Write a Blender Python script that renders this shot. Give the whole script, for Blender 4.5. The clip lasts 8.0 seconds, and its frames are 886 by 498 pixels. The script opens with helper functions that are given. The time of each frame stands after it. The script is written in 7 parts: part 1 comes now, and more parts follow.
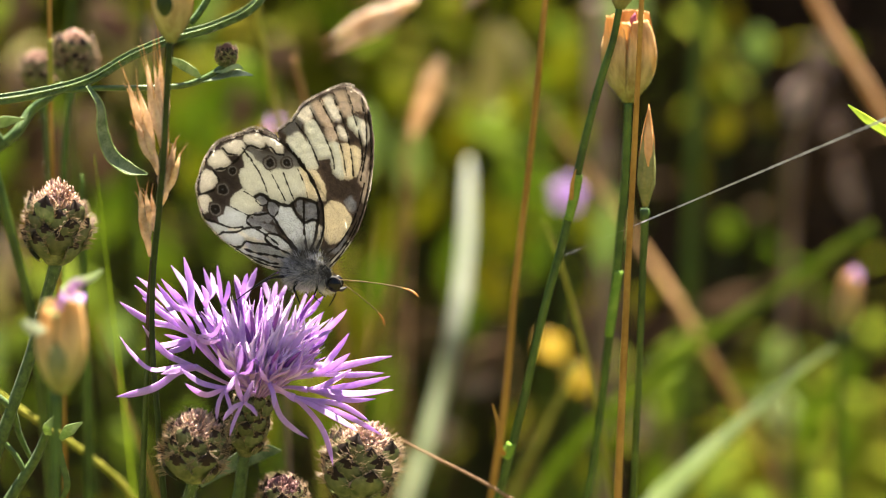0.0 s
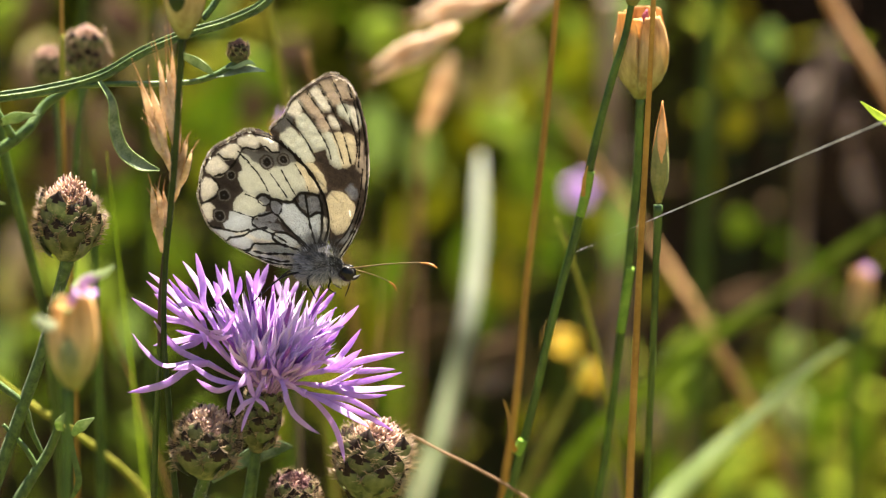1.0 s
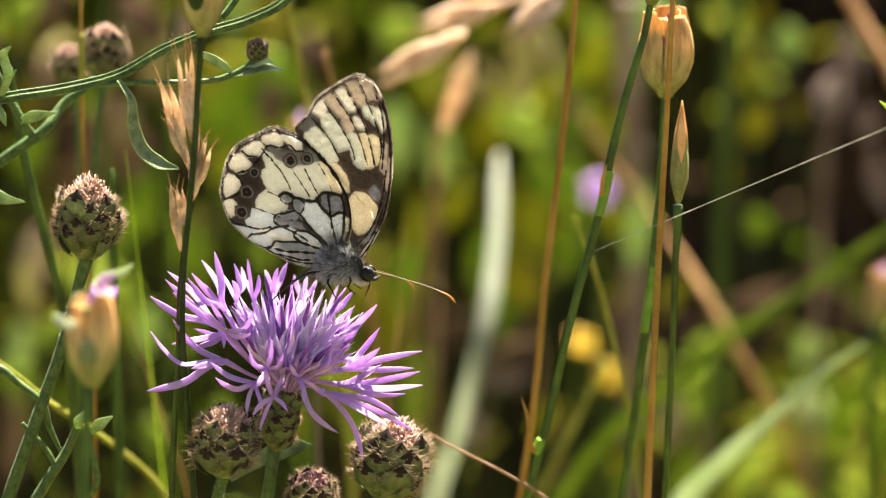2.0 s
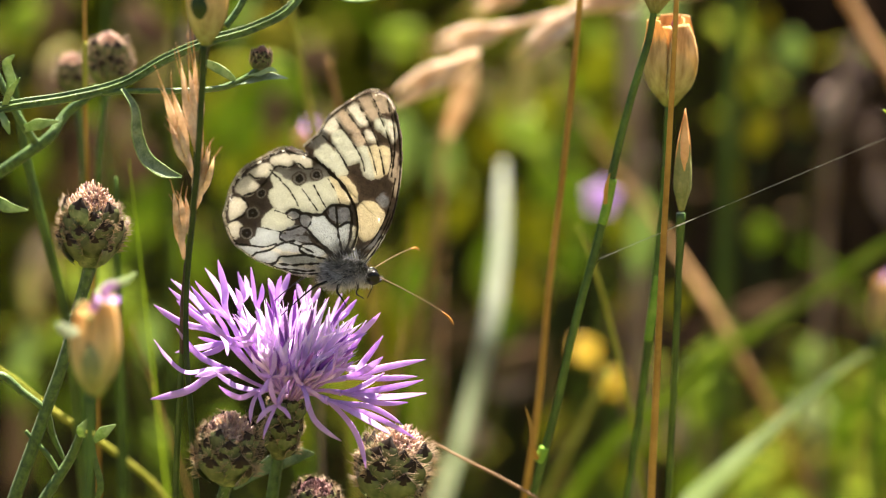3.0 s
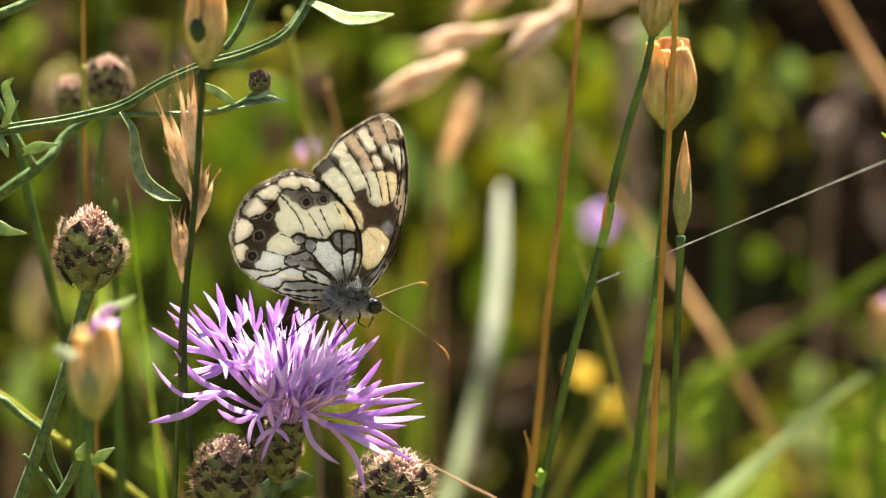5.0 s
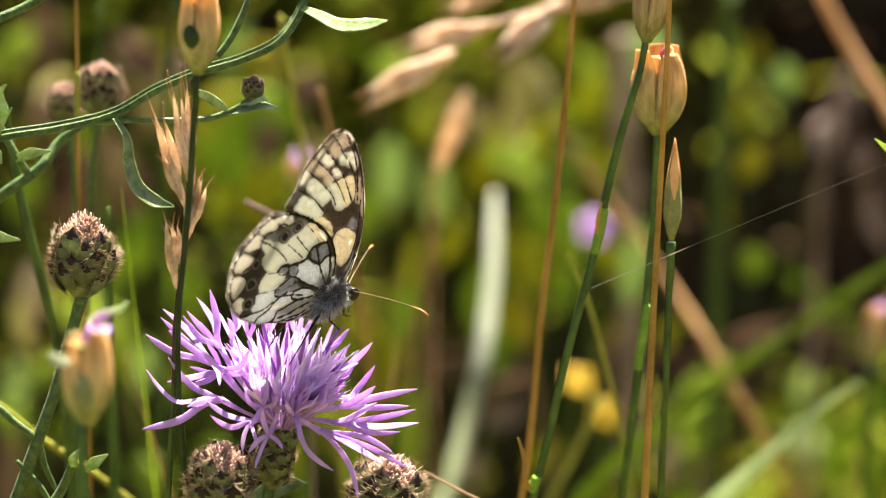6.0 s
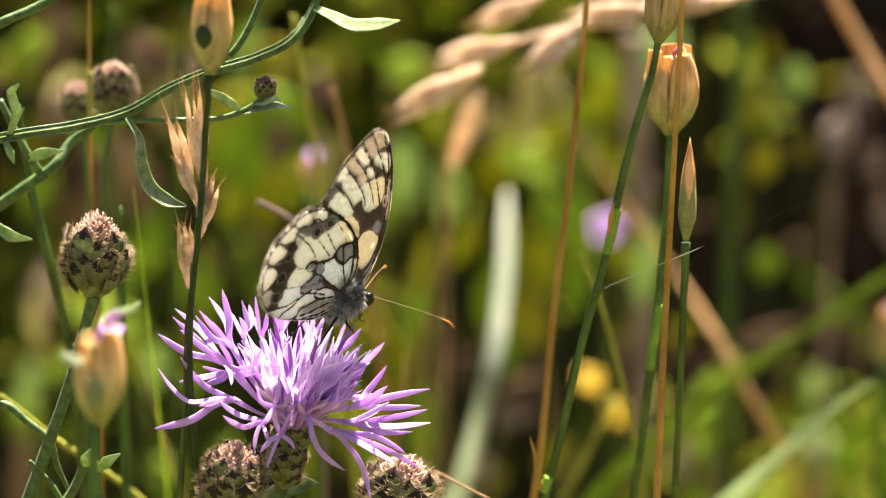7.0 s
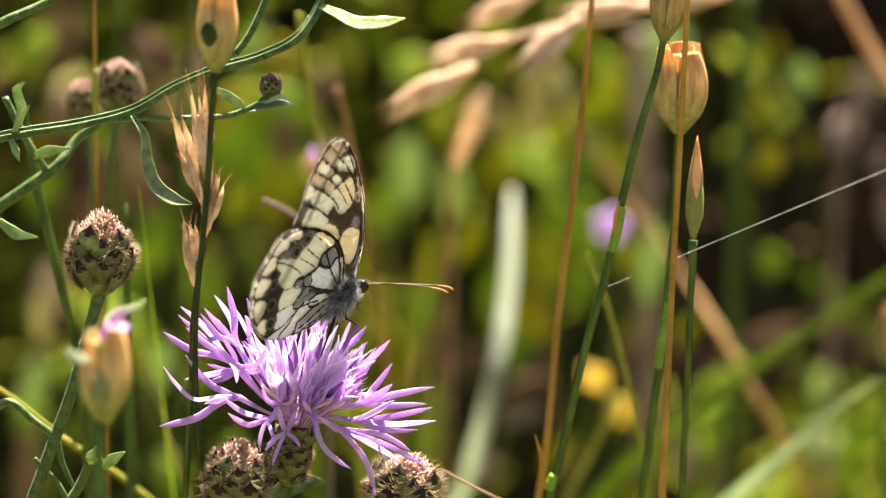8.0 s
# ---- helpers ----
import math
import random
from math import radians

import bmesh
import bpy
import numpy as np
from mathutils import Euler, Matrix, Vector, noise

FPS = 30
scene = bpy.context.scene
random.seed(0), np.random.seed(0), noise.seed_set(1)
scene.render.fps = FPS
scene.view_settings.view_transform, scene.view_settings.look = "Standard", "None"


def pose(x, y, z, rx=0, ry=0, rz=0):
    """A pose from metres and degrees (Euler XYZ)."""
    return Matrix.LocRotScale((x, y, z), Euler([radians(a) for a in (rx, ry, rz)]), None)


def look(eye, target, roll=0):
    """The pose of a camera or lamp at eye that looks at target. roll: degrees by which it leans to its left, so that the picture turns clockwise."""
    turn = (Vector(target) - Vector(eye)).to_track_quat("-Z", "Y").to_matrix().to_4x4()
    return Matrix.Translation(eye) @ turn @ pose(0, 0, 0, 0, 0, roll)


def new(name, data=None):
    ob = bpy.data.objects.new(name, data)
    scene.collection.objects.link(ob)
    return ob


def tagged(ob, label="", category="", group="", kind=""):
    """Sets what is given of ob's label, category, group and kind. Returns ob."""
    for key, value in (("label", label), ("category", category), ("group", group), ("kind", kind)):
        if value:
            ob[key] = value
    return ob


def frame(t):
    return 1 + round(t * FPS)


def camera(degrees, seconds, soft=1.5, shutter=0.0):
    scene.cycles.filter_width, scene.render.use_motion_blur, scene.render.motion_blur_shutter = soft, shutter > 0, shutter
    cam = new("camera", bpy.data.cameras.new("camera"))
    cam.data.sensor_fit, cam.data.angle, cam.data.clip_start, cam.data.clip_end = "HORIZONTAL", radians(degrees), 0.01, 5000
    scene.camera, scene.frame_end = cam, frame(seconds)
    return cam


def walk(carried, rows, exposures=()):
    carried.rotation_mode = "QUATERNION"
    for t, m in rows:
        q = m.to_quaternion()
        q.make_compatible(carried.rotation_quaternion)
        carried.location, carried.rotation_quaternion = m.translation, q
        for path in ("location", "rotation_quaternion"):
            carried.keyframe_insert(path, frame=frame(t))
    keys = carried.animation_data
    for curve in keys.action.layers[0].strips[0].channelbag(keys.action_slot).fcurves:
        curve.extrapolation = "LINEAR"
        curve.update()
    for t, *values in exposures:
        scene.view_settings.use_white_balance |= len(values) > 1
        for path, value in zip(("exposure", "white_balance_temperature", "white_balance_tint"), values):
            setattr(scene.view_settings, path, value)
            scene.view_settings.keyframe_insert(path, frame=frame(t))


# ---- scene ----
# ---- camera and its walk ----
cam = camera(18.0, 8.0, soft=1.15, shutter=0.4)
cam.data.dof.use_dof = True
cam.data.dof.focus_distance = 0.396
cam.data.dof.aperture_fstop = 12.4
EYE = (0.0, -0.38424, 0.4958)
walk(cam, [
    (0, look(EYE, (0.00000, 0.00000, 0.40000))),
    (0.5, look(EYE, (-0.00025, -0.00010, 0.39958))),
    (1, look(EYE, (-0.00166, -0.00014, 0.39947))),
    (1.5, look(EYE, (-0.00330, -0.00022, 0.39917))),
    (3, look(EYE, (-0.00478, 0.00009, 0.40048))),
    (3.5, look(EYE, (-0.00429, 0.00029, 0.40125))),
    (4, look(EYE, (-0.00466, 0.00044, 0.40191))),
    (4.5, look(EYE, (-0.00490, 0.00066, 0.40280))),
    (6, look(EYE, (-0.00367, 0.00108, 0.40453))),
    (6.5, look(EYE, (-0.00404, 0.00108, 0.40453))),
    (7, look(EYE, (-0.00539, 0.00106, 0.40453))),
    (7.5, look(EYE, (-0.00600, 0.00103, 0.40441))),
    (8, look(EYE, (-0.00613, 0.00098, 0.40424))),
])

# ---- world and sun ----
world = bpy.data.worlds.new("sky")
scene.world = world
world.use_nodes = True
sky = world.node_tree.nodes.new("ShaderNodeTexSky")
sky.sky_type, sky.sun_disc = "NISHITA", False
sky.dust_density, sky.ozone_density = 4.0, 0.6
sky.sun_elevation, sky.sun_rotation = radians(67), radians(18)
backg = world.node_tree.nodes["Background"]
backg.inputs["Strength"].default_value = 0.025
world.node_tree.links.new(sky.outputs["Color"], backg.inputs["Color"])
sun = new("sun", bpy.data.lights.new("sun", "SUN"))
sun.data.energy, sun.data.angle, sun.data.color = 5.0, radians(0.53), (1.0, 0.88, 0.72)
sun.matrix_world = look((0.35, 1.1, 2.7), (0.0, 0.0, 0.0))
scene.view_settings.exposure = 3.02


# ---- materials ----
def surface(name, a, b, rough=0.6, scale=300, fine=2500, bump=0.25, see=0.0, see_color=None, spread=0.0, sheen=0.0, metal=0.0, spec=0.25, stretch=None, rand="OBJECT", mid=None):
    """Two-scale mottled material from colour a to b; see: share of light let through; spread: change from piece to piece."""
    m = bpy.data.materials.new(name)
    m.use_nodes = True
    nt = m.node_tree
    n, l = nt.nodes, nt.links
    p, out = n["Principled BSDF"], n["Material Output"]
    tc = n.new("ShaderNodeTexCoord")
    src = tc.outputs["Object"]
    if stretch:
        mp = n.new("ShaderNodeMapping")
        mp.inputs["Scale"].default_value = stretch
        l.new(src, mp.inputs["Vector"])
        src = mp.outputs["Vector"]
    big, small = n.new("ShaderNodeTexNoise"), n.new("ShaderNodeTexNoise")
    for node, s, d in ((big, scale, 3.0), (small, fine, 4.0)):
        node.inputs["Scale"].default_value = s
        node.inputs["Detail"].default_value = d
        l.new(src, node.inputs["Vector"])
    add = n.new("ShaderNodeMath")
    add.operation = "MULTIPLY_ADD"
    add.inputs[1].default_value = 0.4
    l.new(small.outputs["Fac"], add.inputs[0])
    l.new(big.outputs["Fac"], add.inputs[2])
    ramp = n.new("ShaderNodeValToRGB")
    ramp.color_ramp.elements[0].position, ramp.color_ramp.elements[0].color = 0.5, (*a, 1)
    ramp.color_ramp.elements[1].position, ramp.color_ramp.elements[1].color = 0.92, (*b, 1)
    if mid:
        e = ramp.color_ramp.elements.new(0.7)
        e.color = (*mid, 1)
    l.new(add.outputs[0], ramp.inputs["Fac"])
    color = ramp.outputs["Color"]
    if spread:
        if rand == "OBJECT":
            r = n.new("ShaderNodeObjectInfo").outputs["Random"]
        else:
            r = n.new("ShaderNodeNewGeometry").outputs["Random Per Island"]
        hsv = n.new("ShaderNodeHueSaturation")
        for key, lo, hi in (("Value", 1 - spread, 1 + spread), ("Hue", 0.5 - spread * 0.06, 0.5 + spread * 0.06)):
            mr = n.new("ShaderNodeMapRange")
            mr.inputs["To Min"].default_value, mr.inputs["To Max"].default_value = lo, hi
            l.new(r, mr.inputs["Value"])
            l.new(mr.outputs["Result"], hsv.inputs[key])
        l.new(color, hsv.inputs["Color"])
        color = hsv.outputs["Color"]
    l.new(color, p.inputs["Base Color"])
    p.inputs["Roughness"].default_value = rough
    p.inputs["Metallic"].default_value = metal
    p.inputs["Specular IOR Level"].default_value = spec
    if sheen:
        p.inputs["Sheen Weight"].default_value = sheen
    if bump:
        bp = n.new("ShaderNodeBump")
        bp.inputs["Strength"].default_value, bp.inputs["Distance"].default_value = bump, 0.0003
        l.new(small.outputs["Fac"], bp.inputs["Height"])
        l.new(bp.outputs["Normal"], p.inputs["Normal"])
    if see:
        tr = n.new("ShaderNodeBsdfTranslucent")
        mix = n.new("ShaderNodeMixShader")
        mix.inputs["Fac"].default_value = see
        if see_color:
            tint = n.new("ShaderNodeMixRGB")
            tint.blend_type = "MULTIPLY"
            tint.inputs["Fac"].default_value = 1.0
            tint.inputs["Color2"].default_value = (*see_color, 1)
            l.new(color, tint.inputs["Color1"])
            l.new(tint.outputs["Color"], tr.inputs["Color"])
        else:
            l.new(color, tr.inputs["Color"])
        l.new(p.outputs["BSDF"], mix.inputs[1])
        l.new(tr.outputs["BSDF"], mix.inputs[2])
        l.new(mix.outputs["Shader"], out.inputs["Surface"])
    return m


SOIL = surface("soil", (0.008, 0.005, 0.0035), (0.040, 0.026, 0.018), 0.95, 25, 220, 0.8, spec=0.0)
TURF = surface("dry_turf", (0.042, 0.040, 0.014), (0.14, 0.122, 0.05), 0.9, 8, 90, 0.6)
STEM = surface("green_stem", (0.016, 0.045, 0.006), (0.075, 0.14, 0.018), 0.36, 200, 1800, 0.3, see=0.12, spread=0.15, spec=0.35)
STEM_PALE = surface("grey_green_stem", (0.020, 0.052, 0.008), (0.085, 0.15, 0.030), 0.45, 900, 3200, 0.5, see=0.12, sheen=0.05, spec=0.4)
STEM_DARK = surface("dark_stem", (0.010, 0.022, 0.006), (0.034, 0.055, 0.014), 0.5, 250, 2000, 0.3, spec=0.15)
NODE = surface("stem_node", (0.12, 0.26, 0.025), (0.26, 0.42, 0.06), 0.5, 400, 2000, 0.1, see=0.3)
STRAW_STEM = surface("straw_stem", (0.25, 0.135, 0.022), (0.45, 0.27, 0.062), 0.5, 120, 1500, 0.3, see=0.2)
LEAF = surface("grey_green_leaf", (0.08, 0.13, 0.06), (0.28, 0.35, 0.22), 0.5, 500, 3500, 0.7, see=0.22, see_color=(0.9, 1.0, 0.5))
LEAF_EDGE = surface("pale_leaf", (0.15, 0.25, 0.07), (0.38, 0.49, 0.22), 0.5, 500, 3000, 0.5, see=0.3)
HUSK = surface("dry_husk", (0.47, 0.33, 0.20), (0.92, 0.79, 0.63), 0.45, 350, 2200, 0.5, see=0.45, see_color=(1, 0.95, 0.88), spread=0.18)
AWN = surface("awn", (0.4, 0.2, 0.08), (0.6, 0.36, 0.16), 0.5, 300, 2000, 0.0, see=0.2)
SHEATH = surface("purple_sheath", (0.016, 0.009, 0.009), (0.07, 0.035, 0.028), 0.4, 400, 2500, 0.3)
BRACT = surface("bract_green", (0.035, 0.052, 0.016), (0.19, 0.20, 0.085), 0.55, 700, 4000, 0.4, see=0.1, spread=0.2)
BRACT_TIP = surface("bract_dark_tip", (0.007, 0.004, 0.003), (0.026, 0.013, 0.009), 0.7, 900, 5000, 0.3)
CILIA = surface("bract_fringe", (0.30, 0.22, 0.14), (0.60, 0.48, 0.35), 0.5, 600, 3000, 0.0, see=0.4)
TUFT = surface("withered_tuft", (0.30, 0.18, 0.14), (0.76, 0.56, 0.48), 0.8, 500, 4000, 0.3, see=0.25, spread=0.5, rand="ISLAND")
TUFT_DARK = surface("young_tuft", (0.16, 0.07, 0.09), (0.5, 0.32, 0.28), 0.8, 500, 4000, 0.3, see=0.2, spread=0.3, rand="ISLAND")
PETAL = surface("violet_petal", (0.53, 0.33, 0.71), (0.74, 0.55, 0.86), 0.65, 250, 1600, 0.15, see=0.52, see_color=(1.0, 0.92, 1.0), spread=0.10, rand="ISLAND")
PETAL_PALE = surface("pale_floret", (0.75, 0.59, 0.83), (0.93, 0.84, 0.95), 0.5, 300, 1600, 0.1, see=0.6, spread=0.12, rand="ISLAND")
ANTHER = surface("anther_tube", (0.16, 0.04, 0.27), (0.34, 0.12, 0.50), 0.4, 400, 2500, 0.2, spread=0.2, rand="ISLAND")
THREAD = surface("spider_silk", (0.25, 0.26, 0.28), (0.6, 0.6, 0.64), 0.3, 300, 1500, 0.0, see=0.3, spec=0.6)
SCALE = surface("papery_scale", (0.45, 0.335, 0.19), (0.82, 0.70, 0.48), 0.45, 900, 3200, 0.8, see=0.4, see_color=(1, 0.95, 0.8), spread=0.18, stretch=(1, 1, 0.16))


def graded(m, stops):
    """Gives a material a run of natural pigment from the foot of a piece to its tip."""
    n, l = m.node_tree.nodes, m.node_tree.links
    sep = n.new("ShaderNodeSeparateXYZ")
    l.new(n["Texture Coordinate"].outputs["Generated"], sep.inputs[0])
    ramp = n.new("ShaderNodeValToRGB")
    while len(ramp.color_ramp.elements) < len(stops):
        ramp.color_ramp.elements.new(0.5)
    for e, (p, col) in zip(ramp.color_ramp.elements, stops):
        e.position, e.color = p, (*col, 1)
    l.new(sep.outputs["Z"], ramp.inputs["Fac"])
    mix = n.new("ShaderNodeMixRGB")
    mix.blend_type = "MULTIPLY"
    mix.inputs["Fac"].default_value = 1.0
    src = n["Principled BSDF"].inputs["Base Color"].links[0].from_socket
    targets = [x.to_socket for x in src.links]
    l.new(src, mix.inputs["Color1"])
    l.new(ramp.outputs["Color"], mix.inputs["Color2"])
    for t in targets:
        l.new(mix.outputs["Color"], t)
    return m


WITHERED = surface("withered_petal", (0.30, 0.06, 0.12), (0.5, 0.16, 0.26), 0.6, 400, 2500, 0.3, see=0.3)
VIOLET = surface("violet_withered_petal", (0.34, 0.20, 0.38), (0.52, 0.36, 0.56), 0.5, 300, 2000, 0.2, see=0.5)
graded(SCALE, ((0.0, (0.36, 0.50, 0.24)), (0.35, (0.74, 0.76, 0.52)), (0.66, (1.0, 0.87, 0.66)), (0.92, (1.0, 0.79, 0.56))))
SCALE_TOP = surface("papery_scale_orange", (0.68, 0.34, 0.13), (0.88, 0.55, 0.28), 0.5, 300, 2000, 0.3, see=0.35, spread=0.1)
SCALE_GREEN = surface("papery_scale_green", (0.2, 0.24, 0.08), (0.42, 0.40, 0.17), 0.5, 300, 2000, 0.3, see=0.35)
GRASS = surface("grass", (0.07, 0.11, 0.010), (0.20, 0.27, 0.03), 0.5, 30, 200, 0.0, see=0.4, see_color=(0.9, 1.0, 0.4), spread=0.4, rand="ISLAND", spec=0.06)
GRASS_DRY = surface("dry_grass", (0.21, 0.12, 0.048), (0.39, 0.25, 0.11), 0.6, 30, 200, 0.0, see=0.3, spread=0.35, rand="ISLAND", spec=0.06)
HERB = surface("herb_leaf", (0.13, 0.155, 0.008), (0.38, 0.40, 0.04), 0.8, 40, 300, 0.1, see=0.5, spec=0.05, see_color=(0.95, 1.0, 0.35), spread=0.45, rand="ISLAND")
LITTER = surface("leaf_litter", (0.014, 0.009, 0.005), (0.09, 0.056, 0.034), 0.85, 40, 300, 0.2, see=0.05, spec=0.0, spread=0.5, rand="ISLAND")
DEAD = surface("dead_leaf", (0.13, 0.075, 0.048), (0.30, 0.19, 0.13), 0.8, 60, 500, 0.3, see=0.3, spec=0.05, spread=0.2)
PALE_BLADE = surface("pale_blade", (0.31, 0.35, 0.265), (0.47, 0.505, 0.41), 0.5, 60, 600, 0.1, see=0.62, stretch=(1, 1, 0.1), spec=0.06)
PINK = surface("pink_petal", (0.70, 0.49, 0.87), (0.88, 0.70, 0.96), 0.5, 100, 800, 0.1, see=0.6)
YELLOW = surface("yellow_petal", (0.38, 0.25, 0.005), (0.54, 0.37, 0.010), 0.5, 100, 800, 0.1, see=0.3)
ASH = surface("withered_leaf", (0.15, 0.105, 0.09), (0.35, 0.265, 0.235), 0.8, 60, 500, 0.2, see=0.3, spec=0.05, spread=0.25)
STRAW_LEAF = surface("straw_leaf", (0.34, 0.31, 0.11), (0.60, 0.54, 0.26), 0.7, 60, 500, 0.2, see=0.4, spec=0.05, spread=0.2)
PALE_GREEN = surface("whitish_green_blade", (0.40, 0.48, 0.28), (0.60, 0.68, 0.46), 0.5, 60, 500, 0.1, see=0.5, stretch=(1, 1, 0.2), spec=0.06)
MID_BLADE = surface("olive_green_blade", (0.13, 0.19, 0.02), (0.27, 0.33, 0.06), 0.5, 80, 500, 0.1, see=0.5, see_color=(0.95, 1.0, 0.5), spec=0.06)
HERB_STEM = surface("olive_green_stem", (0.035, 0.062, 0.012), (0.10, 0.15, 0.035), 0.6, 120, 900, 0.2, see=0.1, spec=0.1)
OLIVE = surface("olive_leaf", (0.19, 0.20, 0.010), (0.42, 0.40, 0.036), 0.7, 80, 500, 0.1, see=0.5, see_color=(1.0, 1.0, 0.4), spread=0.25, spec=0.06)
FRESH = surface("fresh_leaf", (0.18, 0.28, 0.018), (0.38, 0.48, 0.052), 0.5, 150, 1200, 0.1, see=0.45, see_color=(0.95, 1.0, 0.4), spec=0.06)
GREENISH = surface("light_green_blade", (0.28, 0.38, 0.12), (0.48, 0.58, 0.26), 0.5, 60, 500, 0.1, see=0.55, stretch=(1, 1, 0.2), spec=0.06)
TAN_STEM = surface("tan_stem", (0.40, 0.23, 0.11), (0.62, 0.40, 0.22), 0.6, 60, 600, 0.2, see=0.3, spec=0.06)
OLIVE_STALK = surface("olive_stalk", (0.20, 0.21, 0.03), (0.36, 0.35, 0.07), 0.5, 150, 1200, 0.1, see=0.2, spec=0.06)
DOWN = surface("stem_hairs", (0.45, 0.47, 0.38), (0.75, 0.75, 0.62), 0.5, 500, 3000, 0.0, see=0.4)
BLACK = surface("black_chitin", (0.003, 0.003, 0.003), (0.012, 0.010, 0.009), 0.25, 500, 3000, 0.1)
FUR = surface("grey_fur", (0.03, 0.032, 0.037), (0.50, 0.52, 0.57), 0.8, 1100, 3000, 0.0, see=0.06, spread=0.8, rand="ISLAND")
FRINGE = surface("wing_fringe", (0.34, 0.29, 0.24), (0.85, 0.80, 0.72), 0.7, 900, 4000, 0.0, see=0.4, spread=0.4, rand="ISLAND")
FUR_WHITE = surface("white_fur", (0.5, 0.48, 0.44), (0.8, 0.78, 0.72), 0.8, 500, 3000, 0.0, see=0.3, spread=0.2, rand="ISLAND")
SKIN = surface("dark_body", (0.012, 0.011, 0.011), (0.04, 0.038, 0.036), 0.7, 600, 3000, 0.4)
ANTENNA = surface("antenna_brown", (0.06, 0.04, 0.018), (0.18, 0.12, 0.05), 0.4, 500, 3000, 0.1)
CLUB = surface("antenna_club", (0.32, 0.13, 0.03), (0.5, 0.23, 0.05), 0.4, 500, 3000, 0.1)


def wing_surface():
    """Scaled wing: pigment from the mesh's own pattern, fine scales, half see-through."""
    m = surface("wing_scales", (0.5, 0.5, 0.5), (0.5, 0.5, 0.5), 0.6, 900, 7000, 0.25, see=0.60)
    nt = m.node_tree
    n, l = nt.nodes, nt.links
    at = n.new("ShaderNodeAttribute")
    at.attribute_name = "pigment"
    grain = n.new("ShaderNodeTexNoise")
    grain.inputs["Scale"].default_value, grain.inputs["Detail"].default_value = 6000, 2.0
    l.new(n["Texture Coordinate"].outputs["Object"], grain.inputs["Vector"])
    mr = n.new("ShaderNodeMapRange")
    mr.inputs["From Min"].default_value, mr.inputs["From Max"].default_value = 0.25, 0.75
    mr.inputs["To Min"].default_value, mr.inputs["To Max"].default_value = 0.8, 1.15
    l.new(grain.outputs["Fac"], mr.inputs["Value"])
    mul = n.new("ShaderNodeVectorMath")
    mul.operation = "SCALE"
    l.new(at.outputs["Color"], mul.inputs[0])
    l.new(mr.outputs["Result"], mul.inputs["Scale"])
    l.new(mul.outputs["Vector"], n["Principled BSDF"].inputs["Base Color"])
    l.new(mul.outputs["Vector"], n["Translucent BSDF"].inputs["Color"])
    return m


WING = wing_surface()

# ---- shape helpers; all lengths in millimetres ----
MM = 0.001


def spline(pts, sub):
    """A smooth line through the points, with slopes by chord length."""
    p = [Vector(q) for q in pts]
    if sub <= 1:
        return p
    n = len(p)
    h = [max((p[i + 1] - p[i]).length, 1e-6) for i in range(n - 1)]
    s = [(p[i + 1] - p[i]) / h[i] for i in range(n - 1)]
    m = [s[0]] + [(s[i - 1] * h[i] + s[i] * h[i - 1]) / (h[i - 1] + h[i]) for i in range(1, n - 1)] + [s[-1]]
    out = []
    for i in range(n - 1):
        for k in range(sub):
            t = k / sub
            out.append(p[i] * (2 * t ** 3 - 3 * t * t + 1) + m[i] * (h[i] * (t ** 3 - 2 * t * t + t)) + p[i + 1] * (3 * t * t - 2 * t ** 3) + m[i + 1] * (h[i] * (t ** 3 - t * t)))
    return out + [p[-1]]


def along(values, t):
    """Value at t (0 to 1) of an evenly spaced profile."""
    x = t * (len(values) - 1)
    i = min(int(x), len(values) - 2)
    return values[i] + (values[i + 1] - values[i]) * (x - i)


def sweep(bm, pts, ws, ts=None, up=(0, -1, 0), sides=8, sub=6, mat=0, ridge=0.0, fold=0.0, smooth=True):
    """A closed stalk or blade along pts: half widths ws, half thicknesses ts (as ws if left out), flat side towards up."""
    line = spline(pts, sub)
    ts = ts or ws
    n = len(line)
    rings = []
    ref = Vector(up)
    for i, p in enumerate(line):
        t = (line[min(i + 1, n - 1)] - line[max(i - 1, 0)]).normalized()
        side = t.cross(ref)
        if side.length < 1e-4:
            side = t.orthogonal()
        side.normalize()
        nor = side.cross(t)
        w, th = along(ws, i / (n - 1)), along(ts, i / (n - 1))
        ring = []
        for k in range(sides):
            a = 2 * math.pi * k / sides
            g = 1 - ridge * (k % 2)
            ring.append(bm.verts.new(p + side * (w * math.cos(a) * g) + nor * (th * math.sin(a) * g + fold * w * abs(math.cos(a)))))
        rings.append(ring)
    for a, b in zip(rings, rings[1:]):
        for k in range(sides):
            f = bm.faces.new((a[k], a[(k + 1) % sides], b[(k + 1) % sides], b[k]))
            f.material_index, f.smooth = mat, smooth
    for ring, flip in ((rings[0], True), (rings[-1], False)):
        f = bm.faces.new(ring[::-1] if flip else ring)
        f.material_index = mat
    return bm


